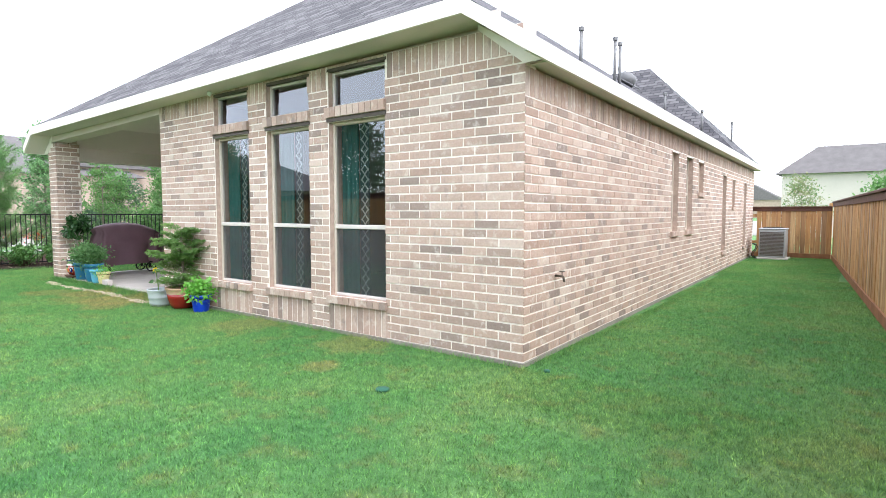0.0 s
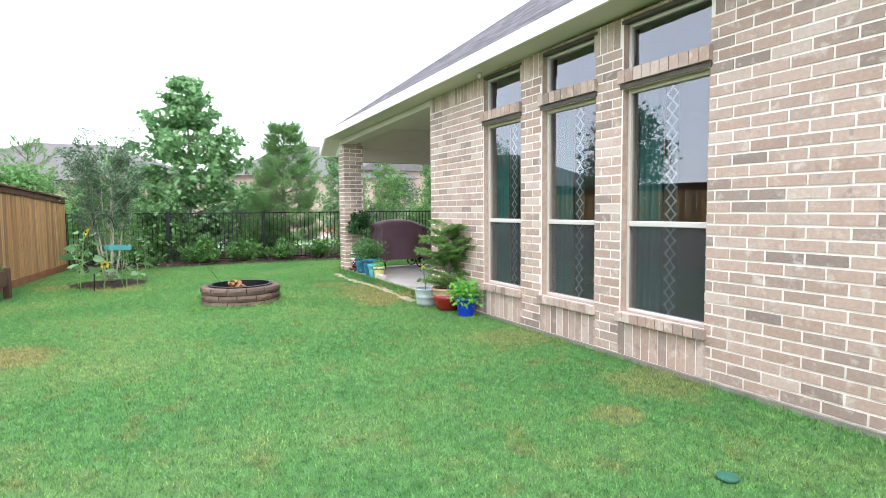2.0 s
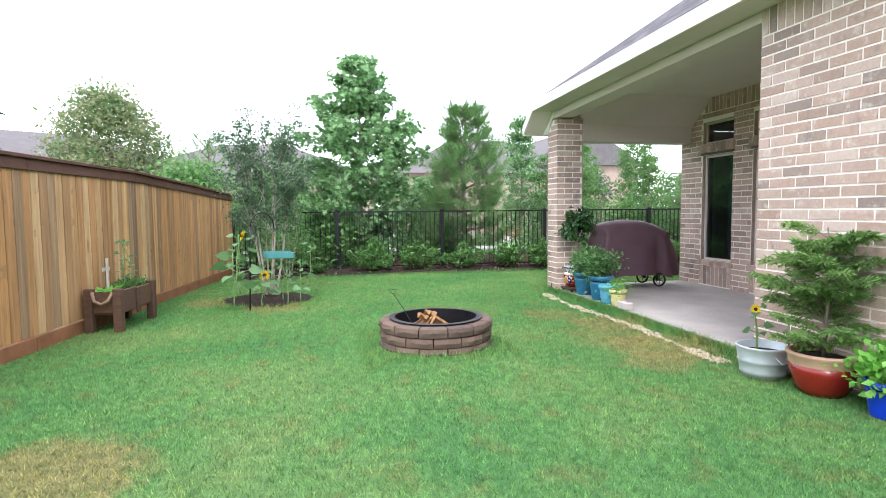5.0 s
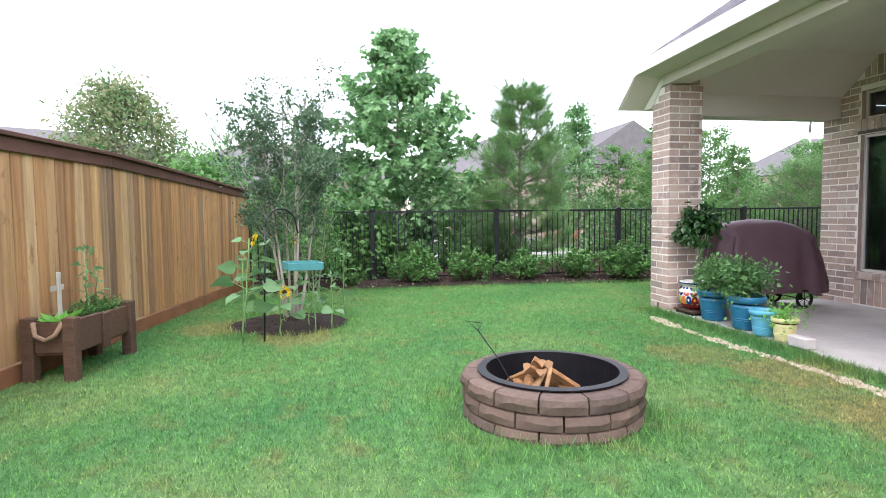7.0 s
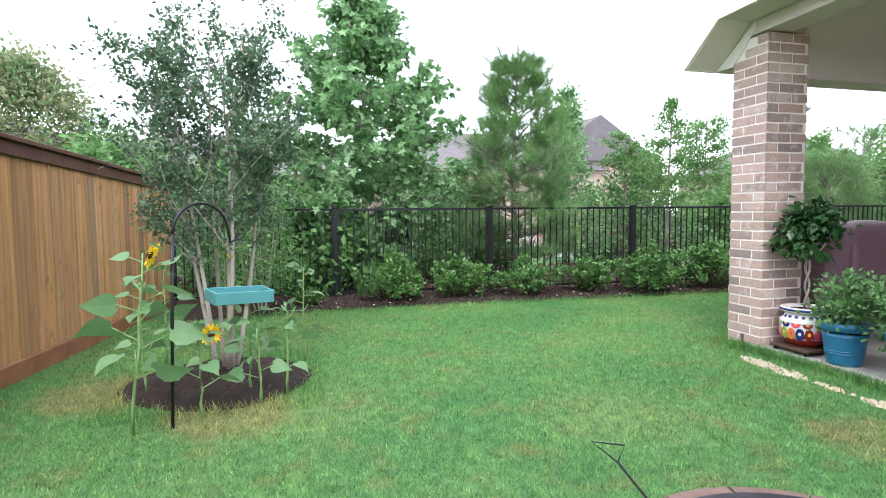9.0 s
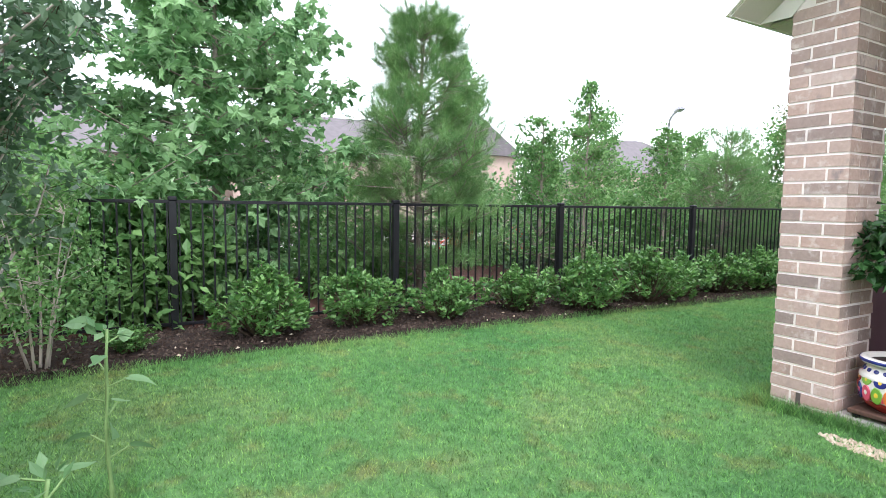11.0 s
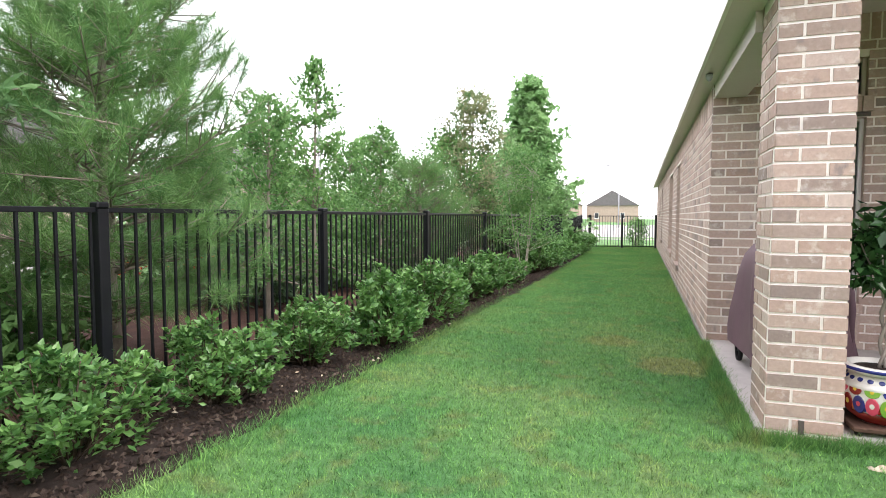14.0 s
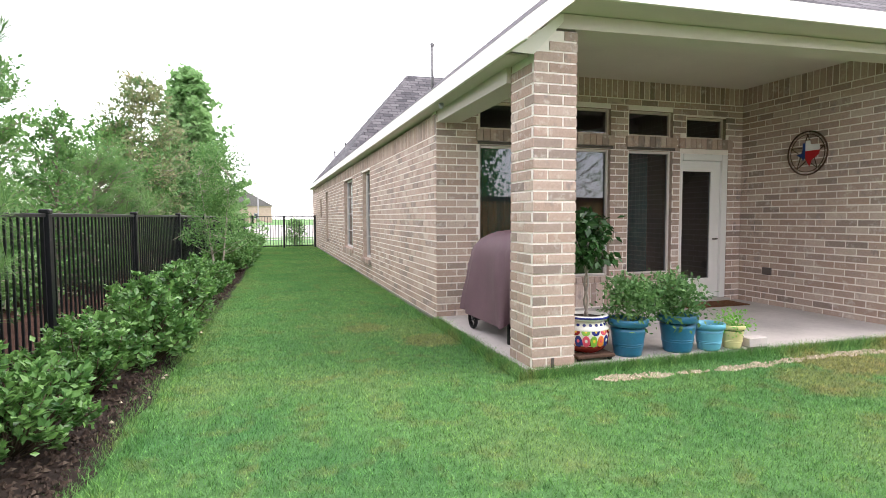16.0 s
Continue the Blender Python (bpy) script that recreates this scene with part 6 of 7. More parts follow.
thyme = thing("low_herb", "low bushy green herb filling the planter", "plant", "", "", pm @ pose(-0.2, 0, 0.45))
pos, off = clumps(RNG.uniform(-1, 1, (40, 3)) * (0.3, 0.13, 0.03) + (0, 0, 0.05), 40, 0.035)
put("foliage", scatter("foliage", pos, 0.03, OVAL, LEAF_BUSH, 0.7, off + (0, 0, 0.6)), thyme)


# ---- sunflower bed ----
bedm = bmesh.new()
rings = []
for r, z in ((1.0, 0.004), (0.9, 0.03), (0.6, 0.05), (0.25, 0.065)):
    rings.append([bedm.verts.new((-12.05 + 0.74 * r * math.cos(a) * (1 + 0.05 * math.sin(3 * a)), -4.9 + 0.72 * r * math.sin(a) * (1 + 0.05 * math.cos(4 * a)), z + (0.01 * math.sin(9 * a + 5 * r) if r < 1 else 0))) for a in [2 * math.pi * i / 40 for i in range(40)]])
for p, q in zip(rings, rings[1:]):
    for i in range(40):
        bedm.faces.new((p[i], p[(i + 1) % 40], q[(i + 1) % 40], q[i]))
bedm.faces.new(rings[-1])
tagged(part("mulch_ring", bedm, MULCH, None, "", True), "round dark mulch bed around the crape myrtle", "mulch bed", "", "structure")
chips("mulch_ring_chips", "dark bark chips in the round bed", -12.8, -11.3, -5.65, -4.15, 2200, 0.028, CHIP, lambda x, y: math.hypot((x + 12.05) / 0.72, (y + 4.9) / 0.7) < 0.97, lambda x, y: 0.02 + 0.055 * (1 - math.hypot((x + 12.05) / 0.72, (y + 4.9) / 0.7)))


def sunflower(x, y, h, seed, flower=None, leaf_size=0.17, n=9, lean=(0, 0), z0=0.02, label="tall sunflower plant with broad leaves in the round bed", group="sunflowers", head=1.0):
    rng = random.Random(seed)
    t = thing("sunflower", label, "sunflower", group, "", pose(x, y, z0))
    top = Vector((lean[0], lean[1], h))
    pts = [Vector((0, 0, -0.03)).lerp(top, i / 6) + Vector((rng.uniform(-1, 1), rng.uniform(-1, 1), 0)) * 0.012 for i in range(7)]
    part("stem", tube(pts, [0.012 - 0.001 * i for i in range(7)], 7), STEM, t, "", True)
    for k in range(n):
        u = 0.3 + 0.7 * k / max(n - 1, 1)
        b = Vector((0, 0, 0)).lerp(top, u)
        a = k * 2.4 + seed
        s = leaf_size * (1.15 - 0.55 * u) * rng.uniform(0.8, 1.2)
        tip = b + Vector((math.cos(a), math.sin(a), 0.45)) * s * 0.8
        lf = put("leaf", scatter("leaf", np.array([tuple(tip)]), s, HEART, LEAF_SUN, 0.0, np.array([[math.cos(a), math.sin(a), -0.3 * (1 - u) + 0.1]]), 1.0, 0.05), t)
        part("stalk", tube([b, tip], 0.004, 5), STEM, lf)
    if flower:
        d = Vector(flower).normalized()
        fl = part("flower_head", lathe([(0.026, -0.012), (0.03, 0.0), (0.022, 0.01), (0.004, 0.013)], 16), DISC, t, "brown sunflower disc", True, Matrix.Translation(top + d * 0.03) @ d.to_track_quat("Z", "Y").to_matrix().to_4x4() @ Matrix.Scale(head, 4))
        for k in range(18):
            a = 2 * math.pi * k / 18
            put("petal", scatter("petal", np.array([[0.024 * math.cos(a), 0.024 * math.sin(a), 0.0]]), 0.072, OVAL, PETAL, 0.0, np.array([[math.cos(a), math.sin(a), 0.15 + 0.2 * rng.random()]]), 0.95, 0.1), fl)
    else:
        pos, off = clumps(np.array([tuple(top)]), 10, 0.02)
        put("bud_leaves", scatter("bud_leaves", pos, 0.06, OVAL, LEAF_SUN, 0.5, off + (0, 0, 0.8)), t)
    return t


sunflower(-10.98, -5.3, 1.12, 1, (0.1, 0.95, -0.4), 0.22, 14, (0.0, 0.12))
sunflower(-11.2, -4.92, 0.6, 2, None, 0.14, 7)
sunflower(-11.9, -4.95, 0.42, 3, (0.9, 0.25, -0.1), 0.15, 6)
sunflower(-12.25, -4.86, 1.05, 4, (0.15, 1.0, 0.1), 0.12, 9)
sunflower(-11.4, -4.56, 0.56, 5, None, 0.14, 9)
sunflower(-11.65, -4.64, 0.72, 6, None, 0.14, 9)
sunflower(-11.57, -4.36, 0.62, 7, None, 0.15, 8)
sunflower(-12.55, -4.22, 0.85, 8, None, 0.13, 10)
sunflower(-10.45, SF(-10.45) + 0.27, 0.62, 9, None, 0.1, 10, (-0.02, 0), 0.44, "young sunflower seedling in the planter", "seedlings")
sunflower(-10.62, SF(-10.62) + 0.27, 0.4, 10, None, 0.1, 7, (0.02, 0), 0.44, "young sunflower seedling in the planter", "seedlings")

sunflower(-12.75, -5.45, 0.85, 11, None, 0.17, 9)
sunflower(-11.75, -5.4, 0.8, 13, None, 0.15, 9)
hook = thing("shepherd_hook", "black metal shepherd hook pole in the lawn", "garden hook", "", "", pose(-11.05, -5.08, 0))
part("pole", tube([(0, 0, -0.1), (-0.02, 0.02, 0.7), (-0.03, 0.04, 1.25)], 0.011, 8), IRON, hook, "", True)
part("crook", tube([(-0.19 + 0.16 * math.cos(q) * 0.77 + 0.037, 0.235 - 0.2 * math.cos(q) * 0.77 - 0.04, 1.25 + 0.2 * math.sin(q)) for q in [math.pi * k / 12 for k in range(13)]] + [(-0.28, 0.36, 1.18), (-0.31, 0.4, 1.2), (-0.32, 0.41, 1.23)], 0.0095, 8), IRON, hook, "", True)
feeder = thing("bird_feeder", "teal wooden tray bird feeder hanging from the hook", "bird feeder", "", "", pose(-11.42, -4.68, 0.755, 2, 2, 112))
part("tray", boxed(-0.2, 0.2, -0.13, 0.13, 0, 0.015), TEALPAINT, feeder)
for s in (-1, 1):
    part("side", boxed(-0.2, 0.2, s * 0.13 - 0.009, s * 0.13 + 0.009, 0.0, 0.085, 0.003), TEALPAINT, feeder)
    part("side", boxed(s * 0.2 - 0.009, s * 0.2 + 0.009, -0.121, 0.121, 0.0, 0.085, 0.003), TEALPAINT, feeder)
for sx in (-1, 1):
    for sy in (-1, 1):
        part("wire", tube([(sx * 0.19, sy * 0.12, 0.08), (0.06, 0.03, 0.46)], 0.0009, 4), STEEL, feeder)


# ---- pots ----
def plain_pot(label, at, r, h, material, fill=0.85, ribs=True):
    t = thing("flower_pot", label, "flower pot", "flower pots", "", pose(*at))
    prof = [(r * 0.68, 0), (r * 0.72, 0.01)]
    for k in range(1, 8):
        u = k / 8
        rr = r * (0.72 + 0.24 * u)
        prof += [(rr, h * u * 0.86)]
    part("body", lathe(prof, 32), material, t, "", True)
    part("rim", lathe([(r * 0.95, h * 0.8), (r * 1.05, h * 0.82), (r * 1.06, h * 0.98), (r * 1.02, h), (r * 0.94, h), (r * 0.92, h * fill)], 32, 0, False), material, t, "", True)
    if ribs:
        for u in (0.28, 0.34):
            rr = r * (0.72 + 0.24 * u / 0.86)
            part("rib", lathe([(rr, h * u - 0.006), (rr + 0.006, h * u), (rr, h * u + 0.006)], 32, 0, False), material, t, "", True)
    part("soil", lathe([(r * 0.93, h * fill - 0.02), (r * 0.5, h * fill), (0.01, h * fill + 0.01)], 24), SOIL, t)
    return t


def bushy(name, label, at, w, h, leaves, size, material, shape=OVAL, stems=7, seed=0, category="potted plant", group="", width=1.0):
    t = thing(name, label, category, group, "", pose(*at))
    rng = np.random.default_rng(seed)
    bm = bmesh.new()
    cs = []
    for k in range(26):
        a, u, z = rng.random() * 6.28, rng.random() ** 0.5, rng.random()
        r = w * u * (0.55 + 0.6 * math.sin(math.pi * (0.15 + 0.75 * z)))
        cs.append((r * math.cos(a), r * math.sin(a), h * (0.12 + 0.88 * z)))
        if k % 3 == 0:
            trunk_into(bm, (0, 0, -0.02), cs[-1], 0.006, 0.003, 0.03, 4, k)
    part("stem", bm, STEM, t, "", True)
    pos, off = clumps(np.array(cs), leaves // 26, 0.07)
    put("foliage", scatter("foliage", pos, size, shape, material, 0.8, off * 0.7 + np.array([0, 0, 0.1]), width), t)
    return t


PZ = SLAB_Z
LEAF_TOM = leafy("tomato_leaf", (0.05, 0.15, 0.045), (0.2, 0.37, 0.13), 0.5, 0.3)
plain_pot("large teal plastic pot on the patio edge", (-10.83, 0.18, PZ), 0.18, 0.36, TEALPOT)
bushy("tomato_plant", "bushy green tomato plant in the teal pot", (-10.82, 0.18, PZ + 0.28), 0.2, 0.4, 1700, 0.048, LEAF_TOM, OVAL, 7, 1, width=1.15)
plain_pot("large teal plastic pot on the patio edge", (-10.26, 0.17, PZ), 0.185, 0.37, TEALPOT)
bushy("tomato_plant", "bushy green tomato plant in the teal pot", (-10.27, 0.17, PZ + 0.28), 0.21, 0.44, 1800, 0.048, LEAF_TOM, OVAL, 7, 2, width=1.15)
plain_pot("light aqua ribbed pot on the patio edge", (-9.92, 0.12, PZ), 0.145, 0.27, AQUAPOT, 0.75)
plain_pot("pale yellow pot with seedlings on the patio edge", (-9.64, 0.11, PZ), 0.118, 0.24, CREAMPOT)
bushy("seedling_plant", "small green seedlings in the yellow pot", (-9.64, 0.11, PZ + 0.2), 0.085, 0.09, 420, 0.035, LEAF_BASIL, OVAL, 4, 3)
tagged(part("paver_brick", boxed(-9.5, -9.27, 0.02, 0.13, PZ, PZ + 0.1, 0.008), plain("pale_paver", (0.55, 0.5, 0.48), 0.9, 0, 0.15, 9, 0.3)), "pale grey paver brick on the patio edge", "brick")

# painted pot with a glossy-leaved standard tree
mex = thing("painted_pot", "round hand-painted talavera pot on a wooden stand", "flower pot", "flower pots", "", pose(-11.26, 0.24, PZ))
part("stand", boxed(-0.2, 0.2, -0.2, 0.2, 0.03, 0.06, 0.006), OLDWOOD, mex, "low dark wooden stand")
for sx in (-1, 1):
    for sy in (-1, 1):
        part("caster", lathe([(0.02, 0), (0.025, 0.015), (0.02, 0.03)], 10), RUBBER, mex, "", True, Matrix.Translation((sx * 0.16, sy * 0.16, 0)))
part("body", lathe([(0.12, 0.06), (0.17, 0.1), (0.205, 0.18), (0.21, 0.25), (0.185, 0.33), (0.16, 0.36)], 36), WHITEPOT, mex, "", True)
part("rim", lathe([(0.16, 0.36), (0.2, 0.375), (0.215, 0.4), (0.2, 0.415), (0.17, 0.415), (0.16, 0.38)], 36, 0, False), WHITEPOT, mex, "white glazed rim", True)
part("rim_line", lathe([(0.2125, 0.389), (0.2185, 0.4), (0.2125, 0.409)], 36, 0, False), COBALT, mex, "dark blue glazed line", True)
part("band", lathe([(0.2075, 0.275), (0.2125, 0.285), (0.209, 0.3), (0.198, 0.315)], 36, 0, False), WHITEPOT, mex, "", True)
part("soil", lathe([(0.165, 0.385), (0.02, 0.395)], 24), SOIL, mex)
part("foot_band", lathe([(0.125, 0.064), (0.174, 0.1), (0.19, 0.135), (0.186, 0.137), (0.17, 0.1)], 36, 0, False), REDPOT, mex, "dark red glazed band", True)
glazes = [LIMEGLAZE, REDPOT, COBALT, PINKGLAZE, LIMEGLAZE, ORANGE, COBALT, REDPOT, PINKGLAZE]


def motif(a, z, r, tilt, w, h, material):
    m = Matrix.Translation((r * math.cos(a), r * math.sin(a), z)) @ Matrix.Rotation(a, 4, "Z") @ Matrix.Rotation(math.pi / 2 - tilt, 4, "Y") @ Matrix.Diagonal((h, w, 1, 1))
    part("painted_motif", lathe([(1.0, -0.004), (0.92, 0.002), (0.1, 0.004)], 12), material, mex, "", False, m)


for k in range(18):
    a = 2 * math.pi * k / 18
    motif(a, 0.185, 0.2075, -0.12, 0.036, 0.056, glazes[k % 9])
    motif(a, 0.19, 0.2105, -0.1, 0.014, 0.018, (WHITEPOT, YELLOWGLAZE, PINKGLAZE)[k % 3])
    motif(a + 0.17, 0.165, 0.203, -0.2, 0.012, 0.022, glazes[(k + 4) % 9])
for k in range(14):
    a = 2 * math.pi * (k + 0.3) / 14
    motif(a, 0.275, 0.2075, 0.2, 0.041, 0.036, (REDPOT, LIMEGLAZE, COBALT, PINKGLAZE)[k % 4])
    motif(a, 0.275, 0.2095, 0.2, 0.012, 0.012, YELLOWGLAZE)
for k in range(20):
    motif(2 * math.pi * k / 20, 0.335, 0.184, 0.55, 0.017, 0.014, COBALT)
ficus = thing("topiary_tree", "small glossy-leaved tree with a braided trunk", "potted tree", "", "", pose(-11.26, 0.24, PZ + 0.39))
bmf = bmesh.new()
for s in (0, math.pi):
    tube_into(bmf, [(0.018 * math.cos(s + i * 0.9), 0.018 * math.sin(s + i * 0.9), i * 0.05) for i in range(11)], 0.012, 7)
for k in range(9):
    trunk_into(bmf, (0, 0, 0.48), (0.17 * math.cos(k * 2.4), 0.17 * math.sin(k * 2.4), 0.62 + 0.05 * (k % 5)), 0.008, 0.003, 0.03, 4, k)
part("trunk", bmf, PALEBARK, ficus, "", True)
cs = RNG.normal(size=(42, 3))
cs = cs / np.linalg.norm(cs, axis=1)[:, None] * RNG.uniform(0.08, 0.24, (42, 1)) * (1, 1, 1.15) + (0, 0, 0.75)
pos, off = clumps(cs, 20, 0.05)
put("foliage", scatter("foliage", pos, 0.083, OVAL, LEAF_DARK, 0.7, (pos - (0, 0, 0.75)) * 2 + (0, 0, -0.35), 1.1), ficus)

# pots by the rear windows
plain_pot("bright cobalt blue plastic pot on the grass", (-5.45, -0.2, 0.0), 0.15, 0.26, BLUEPLASTIC, 0.85, False)
bushy("basil_plant", "bright green basil plant in the blue pot", (-5.45, -0.2, 0.22), 0.155, 0.2, 700, 0.06, LEAF_BASIL, OVAL, 6, 5, width=1.35)
rp = thing("flower_pot", "large red glazed pot with a raw clay rim", "flower pot", "flower pots", "", pose(-5.98, -0.2, 0.0))
part("body", lathe([(0.15, 0), (0.19, 0.06), (0.225, 0.17), (0.235, 0.24)], 36), REDPOT, rp, "", True)
part("rim", lathe([(0.235, 0.24), (0.245, 0.3), (0.26, 0.315), (0.255, 0.335), (0.225, 0.335), (0.22, 0.29)], 36, 0, False), RAWCLAY, rp, "unglazed clay rim", True)
part("soil", lathe([(0.23, 0.28), (0.02, 0.3)], 24), SOIL, rp)
tub = thing("galvanised_tub", "ribbed galvanised steel tub on the grass", "tub", "", "", pose(-6.5, -0.28, 0.0))
part("body", lathe([(0.17, 0), (0.175, 0.03), (0.185, 0.035), (0.18, 0.06), (0.195, 0.13), (0.203, 0.14), (0.197, 0.155), (0.21, 0.25), (0.218, 0.262), (0.21, 0.272), (0.2, 0.262), (0.185, 0.1)], 36), GALV, tub, "", True)
for s in (-1, 1):
    part("handle", tube([(s * 0.2, -0.05, 0.2), (s * 0.24, -0.04, 0.16), (s * 0.24, 0.04, 0.16), (s * 0.2, 0.05, 0.2)], 0.006, 6), GALV, tub, "", True)
part("soil", lathe([(0.2, 0.2), (0.02, 0.215)], 24), SOIL, tub)
sunflower(-6.55, -0.3, 0.38, 21, (0.5, -0.7, 0.1), 0.1, 6, (0.03, -0.04), 0.2, "small drooping sunflower in the galvanised tub", "seedlings", 0.5)

# Norfolk pine in the red pot: tiers of drooping feathered branches
nor = thing("norfolk_pine", "potted Norfolk pine with tiered feathery branches", "potted tree", "", "", pose(-5.98, -0.2, 0.28))
bmn = bmesh.new()
tube_into(bmn, [(0, 0, 0), (0.02, 0.01, 0.5), (0, 0, 1.02)], [0.016, 0.012, 0.004], 7)
cen, aims = [], []
nrng = random.Random(3)
for i in range(8):
    z0n = 0.16 + 0.7 * i / 7
    for k in range(6):
        z = z0n + nrng.uniform(-0.12, 0.12)
        reach = 0.42 * (0.45 + 0.62 * math.sin(math.pi * (0.22 + 0.62 * i / 7))) * nrng.uniform(0.65, 1.15)
        a = 2 * math.pi * k / 6 + i * 0.5 + nrng.uniform(-0.3, 0.3)
        p = [Vector((math.cos(a) * reach * u, math.sin(a) * reach * u, z + 0.75 * u * reach - 0.4 * u * u * reach)) for u in (0, 0.35, 0.7, 1)]
        tube_into(bmn, p, [0.006, 0.005, 0.004, 0.002], 5)
        side = Vector((-math.sin(a), math.cos(a), 0))
        for u in np.linspace(0.18, 1, 13):
            b = Vector((math.cos(a) * reach * u, math.sin(a) * reach * u, z + 0.75 * u * reach - 0.4 * u * u * reach))
            for s in (-1, 1):
                tipd = (side * s + Vector((math.cos(a), math.sin(a), 0)) * 0.7 + Vector((0, 0, nrng.uniform(-0.5, 0.35)))).normalized()
                for q in np.linspace(0, 1, 7):
                    cen.append(tuple(b + tipd * 0.12 * q * (1.15 - 0.7 * u)))
                    aims.append(tuple(tipd))
part("trunk", bmn, BARK, nor, "", True)
cen, aims = np.repeat(np.array(cen), 3, axis=0), np.repeat(np.array(aims), 3, axis=0)
put("foliage", scatter("foliage", cen, 0.042, NARROW, LEAF_NORF, 0.7, aims, 0.9), nor)

# ---- covered grill ----
grill = thing("covered_grill", "barrel grill under a plum fabric cover", "grill", "", "", pose(-11.55, 1.4, PZ))
gv, gf = [], []
GN = 64
levels = [(0.2, 1.07, 1.0), (0.34, 1.05, 0.9), (0.5, 1.03, 0.75), (0.68, 1.01, 0.55), (0.84, 0.98, 0.4), (0.96, 0.92, 0.25), (1.05, 0.82, 0.15), (1.12, 0.66, 0.1), (1.165, 0.46, 0.06), (1.185, 0.25, 0.03), (1.19, 0.08, 0.0)]
for z, s, loose in levels:
    for i in range(GN):
        a = 2 * math.pi * i / GN
        c, q = math.cos(a), math.sin(a)
        x = 0.3 * s * math.copysign(abs(c) ** 0.6, c)
        y = 0.76 * (s if z < 1.0 else min(1.0, s * 1.22)) * math.copysign(abs(q) ** 0.45, q)
        fold = 1 + loose * (0.16 * math.sin(9 * a + 2.2 * math.sin(2 * a) + 2.6 * z) + 0.07 * math.sin(17 * a - 3.0 * z + 2.0 * c) + 0.08 * noise.noise((3 * c, 3 * q, z * 2)))
        sag = 1 - 0.1 * max(0.0, (y + 0.1) / 0.77) ** 2
        gv.append((x * fold, y * (1 + (fold - 1) * 0.8), z * sag + 0.03 * loose * math.sin(5 * a + 1) + 0.012 * noise.noise((x * 9, y * 9, z * 5))))
for k in range(len(levels) - 1):
    for i in range(GN):
        gf.append((k * GN + i, k * GN + (i + 1) % GN, (k + 1) * GN + (i + 1) % GN, (k + 1) * GN + i))
gf.append(tuple((len(levels) - 1) * GN + i for i in range(GN)))
put("cover", mesh_from("cover", gv, gf, COVER, True), grill, "plum fabric cover with soft folds")
for s in (-1, 1):
    part("leg", boxed(s * 0.2 - 0.02, s * 0.2 + 0.02, -0.5, -0.46, 0, 0.5, 0.003), RUBBER, grill)
    part("leg", boxed(s * 0.2 - 0.02, s * 0.2 + 0.02, 0.42, 0.46, 0.1, 0.5, 0.003), RUBBER, grill)
    w = part("wheel", lathe([(0.1, -0.018), (0.12, -0.018), (0.125, 0), (0.12, 0.018), (0.1, 0.018), (0.1, -0.018)], 24, 0, False), RUBBER, grill, "", True, pose(s * 0.27, 0.44, 0.125, 0, 90, 0))
    for k in range(6):
        part("spoke", tube([(0, 0, 0), (0.1 * math.cos(k * 1.047), 0.1 * math.sin(k * 1.047), 0)], 0.006, 5), STEEL, w)
part("axle", tube([(-0.27, 0.44, 0.125), (0.27, 0.44, 0.125)], 0.008, 6), STEEL, grill)

# ---- porch details ----
tagged(part("doormat", boxed(-8.35, -7.25, 2.2, 2.62, PZ + 0.001, PZ + 0.018, 0.004), MAT_COIR), "brown coir doormat in front of the porch door", "doormat")
art = thing("wall_ornament", "round metal wall ornament with a state shape in flag colours", "wall art", "", "", frame_of((-6.95, 1.58, 2.28), (0, -1)))
part("ring", tube([(0.3 * math.cos(a), -0.015, 0.3 * math.sin(a)) for a in [2 * math.pi * i / 36 for i in range(37)]], 0.011, 6), RUST, art, "", True)
part("ring", tube([(0.26 * math.cos(a), -0.012, 0.26 * math.sin(a)) for a in [2 * math.pi * i / 36 for i in range(37)]], 0.006, 6), RUST, art, "", True)
for k in range(5):
    a = math.pi / 2 + 2 * math.pi * k / 5
    b = a + 4 * math.pi / 5
    part("star_bar", tube([(0.26 * math.cos(a), -0.012, 0.26 * math.sin(a)), (0.26 * math.cos(b), -0.012, 0.26 * math.sin(b))], 0.007, 5), RUST, art)


def plate(name, pts, material, label):
    n = len(pts)
    vs = [(x, -0.03, z) for x, z in pts] + [(x, -0.024, z) for x, z in pts]
    return put(name, mesh_from(name, vs, [tuple(range(n)), tuple(range(2 * n - 1, n - 1, -1))] + [(i, i + n, (i + 1) % n + n, (i + 1) % n) for i in range(n)], material), art, label)


plate("flag_panel", [(-0.16, -0.02), (-0.07, -0.06), (-0.05, -0.11), (-0.02, -0.05), (-0.02, 0.14), (-0.06, 0.14), (-0.06, 0.0)], FLAGBLUE, "blue painted panel")
plate("flag_panel", [(-0.017, 0.03), (0.2, 0.03), (0.19, 0.1), (0.06, 0.12), (0.05, 0.17), (-0.017, 0.17)], FLAGWHITE, "white painted panel")
plate("flag_panel", [(-0.017, 0.027), (-0.017, -0.06), (0.02, -0.14), (0.05, -0.19), (0.08, -0.1), (0.18, -0.03), (0.2, 0.027)], FLAGRED, "red painted panel")
tagged(part("outlet_box", boxed(-6.975, -6.938, 2.12, 2.27, 0.52, 0.63, 0.006), DARKGAP), "small dark outlet box on the porch wall", "outlet box")
spig = thing("water_spigot", "weathered brass garden spigot on the brick wall", "spigot", "", "", pose(0.01, 0.71, 0.84))
part("pipe", tube([(-0.01, 0, 0), (0.08, 0, 0)], 0.013, 8), BRASS, spig, "", True)
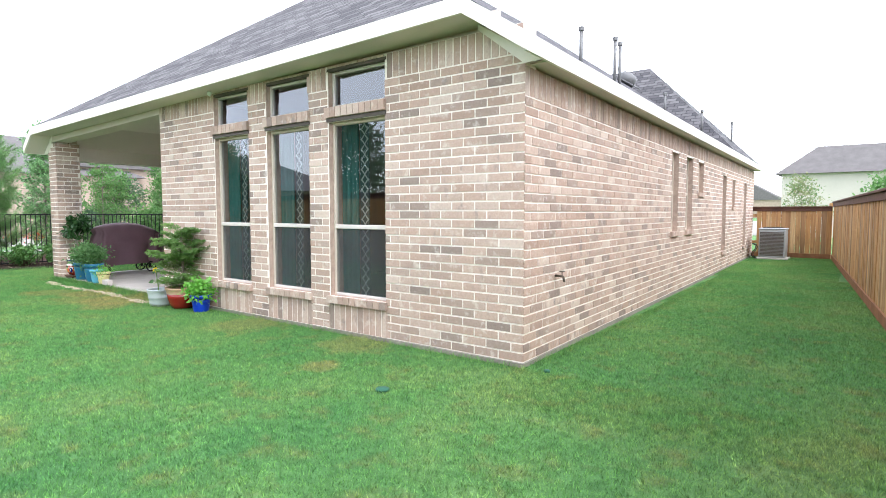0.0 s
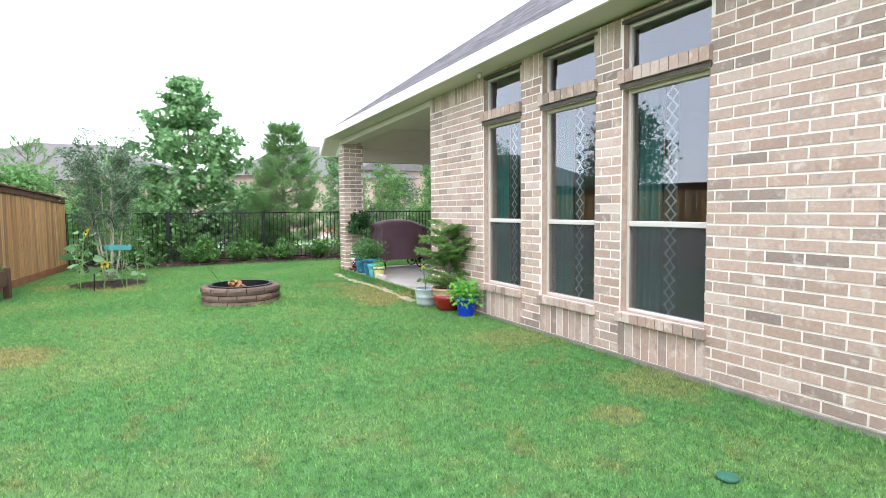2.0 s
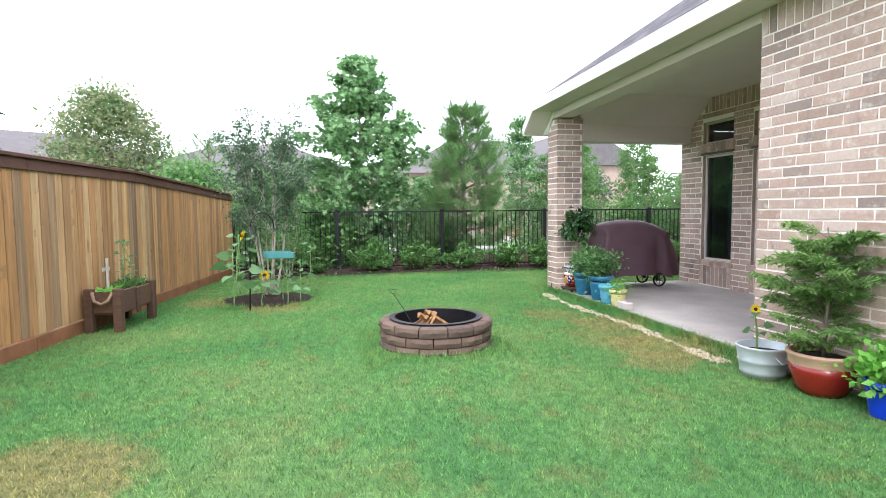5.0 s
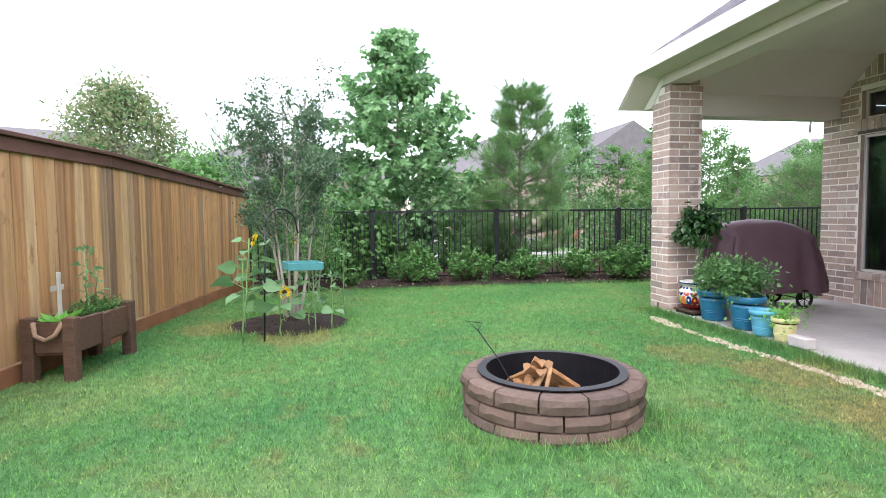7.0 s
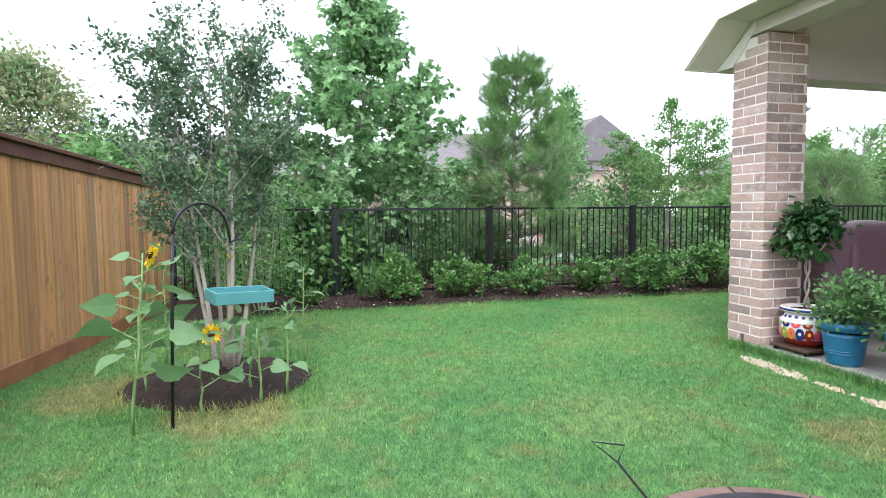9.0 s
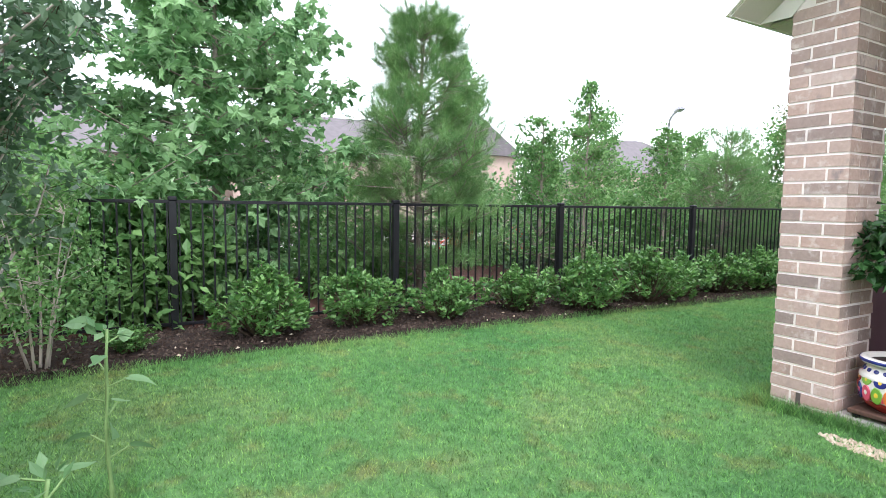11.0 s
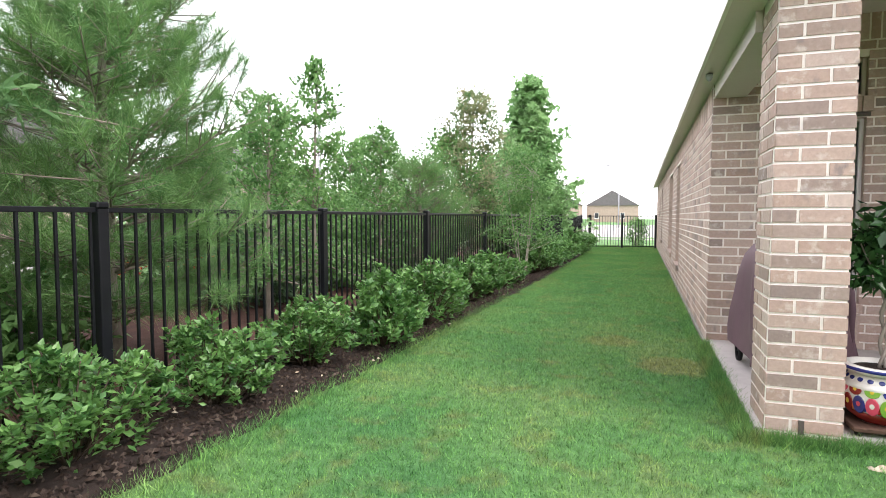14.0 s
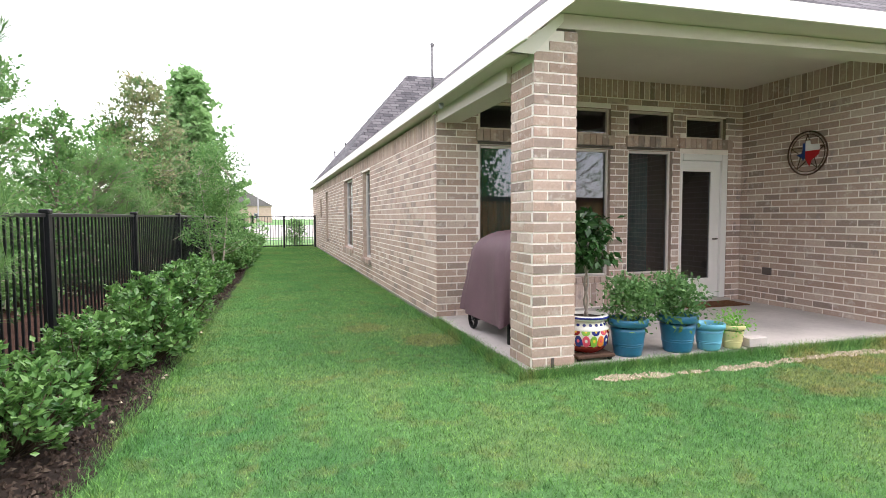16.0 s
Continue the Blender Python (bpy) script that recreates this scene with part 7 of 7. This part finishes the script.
part("spout", tube([(0.06, 0, 0), (0.085, 0, -0.01), (0.095, 0, -0.06)], 0.013, 8), BRASS, spig, "", True)
part("tap_handle", lathe([(0.03, 0), (0.034, 0.005), (0.03, 0.01)], 12), BRASS, spig, "", True, pose(0.07, 0, 0.045))
part("valve_stem", tube([(0.07, 0, 0), (0.07, 0, 0.045)], 0.006, 6), BRASS, spig)
for x, y, r in ((-0.6, -1.34, 0.06), (0.27, 0.0, 0.03)):
    dr = thing("drain_cap", "small green plastic drain cap set in the lawn", "drain cap", "drain caps", "", pose(x, y, 0.004))
    part("cap", lathe([(r, 0), (r, 0.014), (r * 0.9, 0.02), (0.01, 0.022)], 20), PLASTICGREEN, dr, "", True)
tagged(part("eave_camera", lathe([(0.03, 0), (0.035, -0.03), (0.02, -0.06), (0.01, -0.07)], 12), WHITEPAINT, None, "", True, pose(-5.15, -0.15, eave_s(-5.15))), "small white security light under the eave", "security light")
tagged(part("eave_spotlight", lathe([(0.03, 0), (0.035, -0.03), (0.02, -0.06), (0.01, -0.07)], 12), ACGREY, None, "", True, pose(-12.1, 2.2, ZW)), "small pale lamp under the eave", "eave lamp")

# ---- air conditioner ----
ac = thing("air_conditioner", "grey outdoor air conditioner unit on a pad", "air conditioner", "", "", pose(0.25, 16.2, 0))
part("pad", boxed(-0.45, 0.45, -0.45, 0.45, -0.02, 0.06, 0.01), CONCRETE, ac)
part("body", boxed(-0.37, 0.37, -0.37, 0.37, 0.06, 0.95, 0.02), ACGREY, ac)
for k in range(17):
    part("louver", boxed(-0.33, 0.33, -0.388, -0.372, 0.12 + k * 0.045, 0.15 + k * 0.045), DARKGAP, ac)
part("top_panel", boxed(-0.39, 0.39, -0.39, 0.39, 0.95, 1.0, 0.02), ACGREY, ac)
part("fan_grille", lathe([(0.3, 1.0), (0.3, 1.015), (0.26, 1.02), (0.02, 1.03)], 24), RUBBER, ac, "", True)
hose = thing("hose_reel", "dark coiled hose by the side wall", "hose", "", "", pose(-0.2, 15.6, 0.28))
part("coil", tube([(0.06 * math.sin(a * 3), 0.2 * math.cos(a), 0.24 * math.sin(a)) for a in np.linspace(0, 18, 90)], 0.014, 6), RUBBER, hose, "", True)
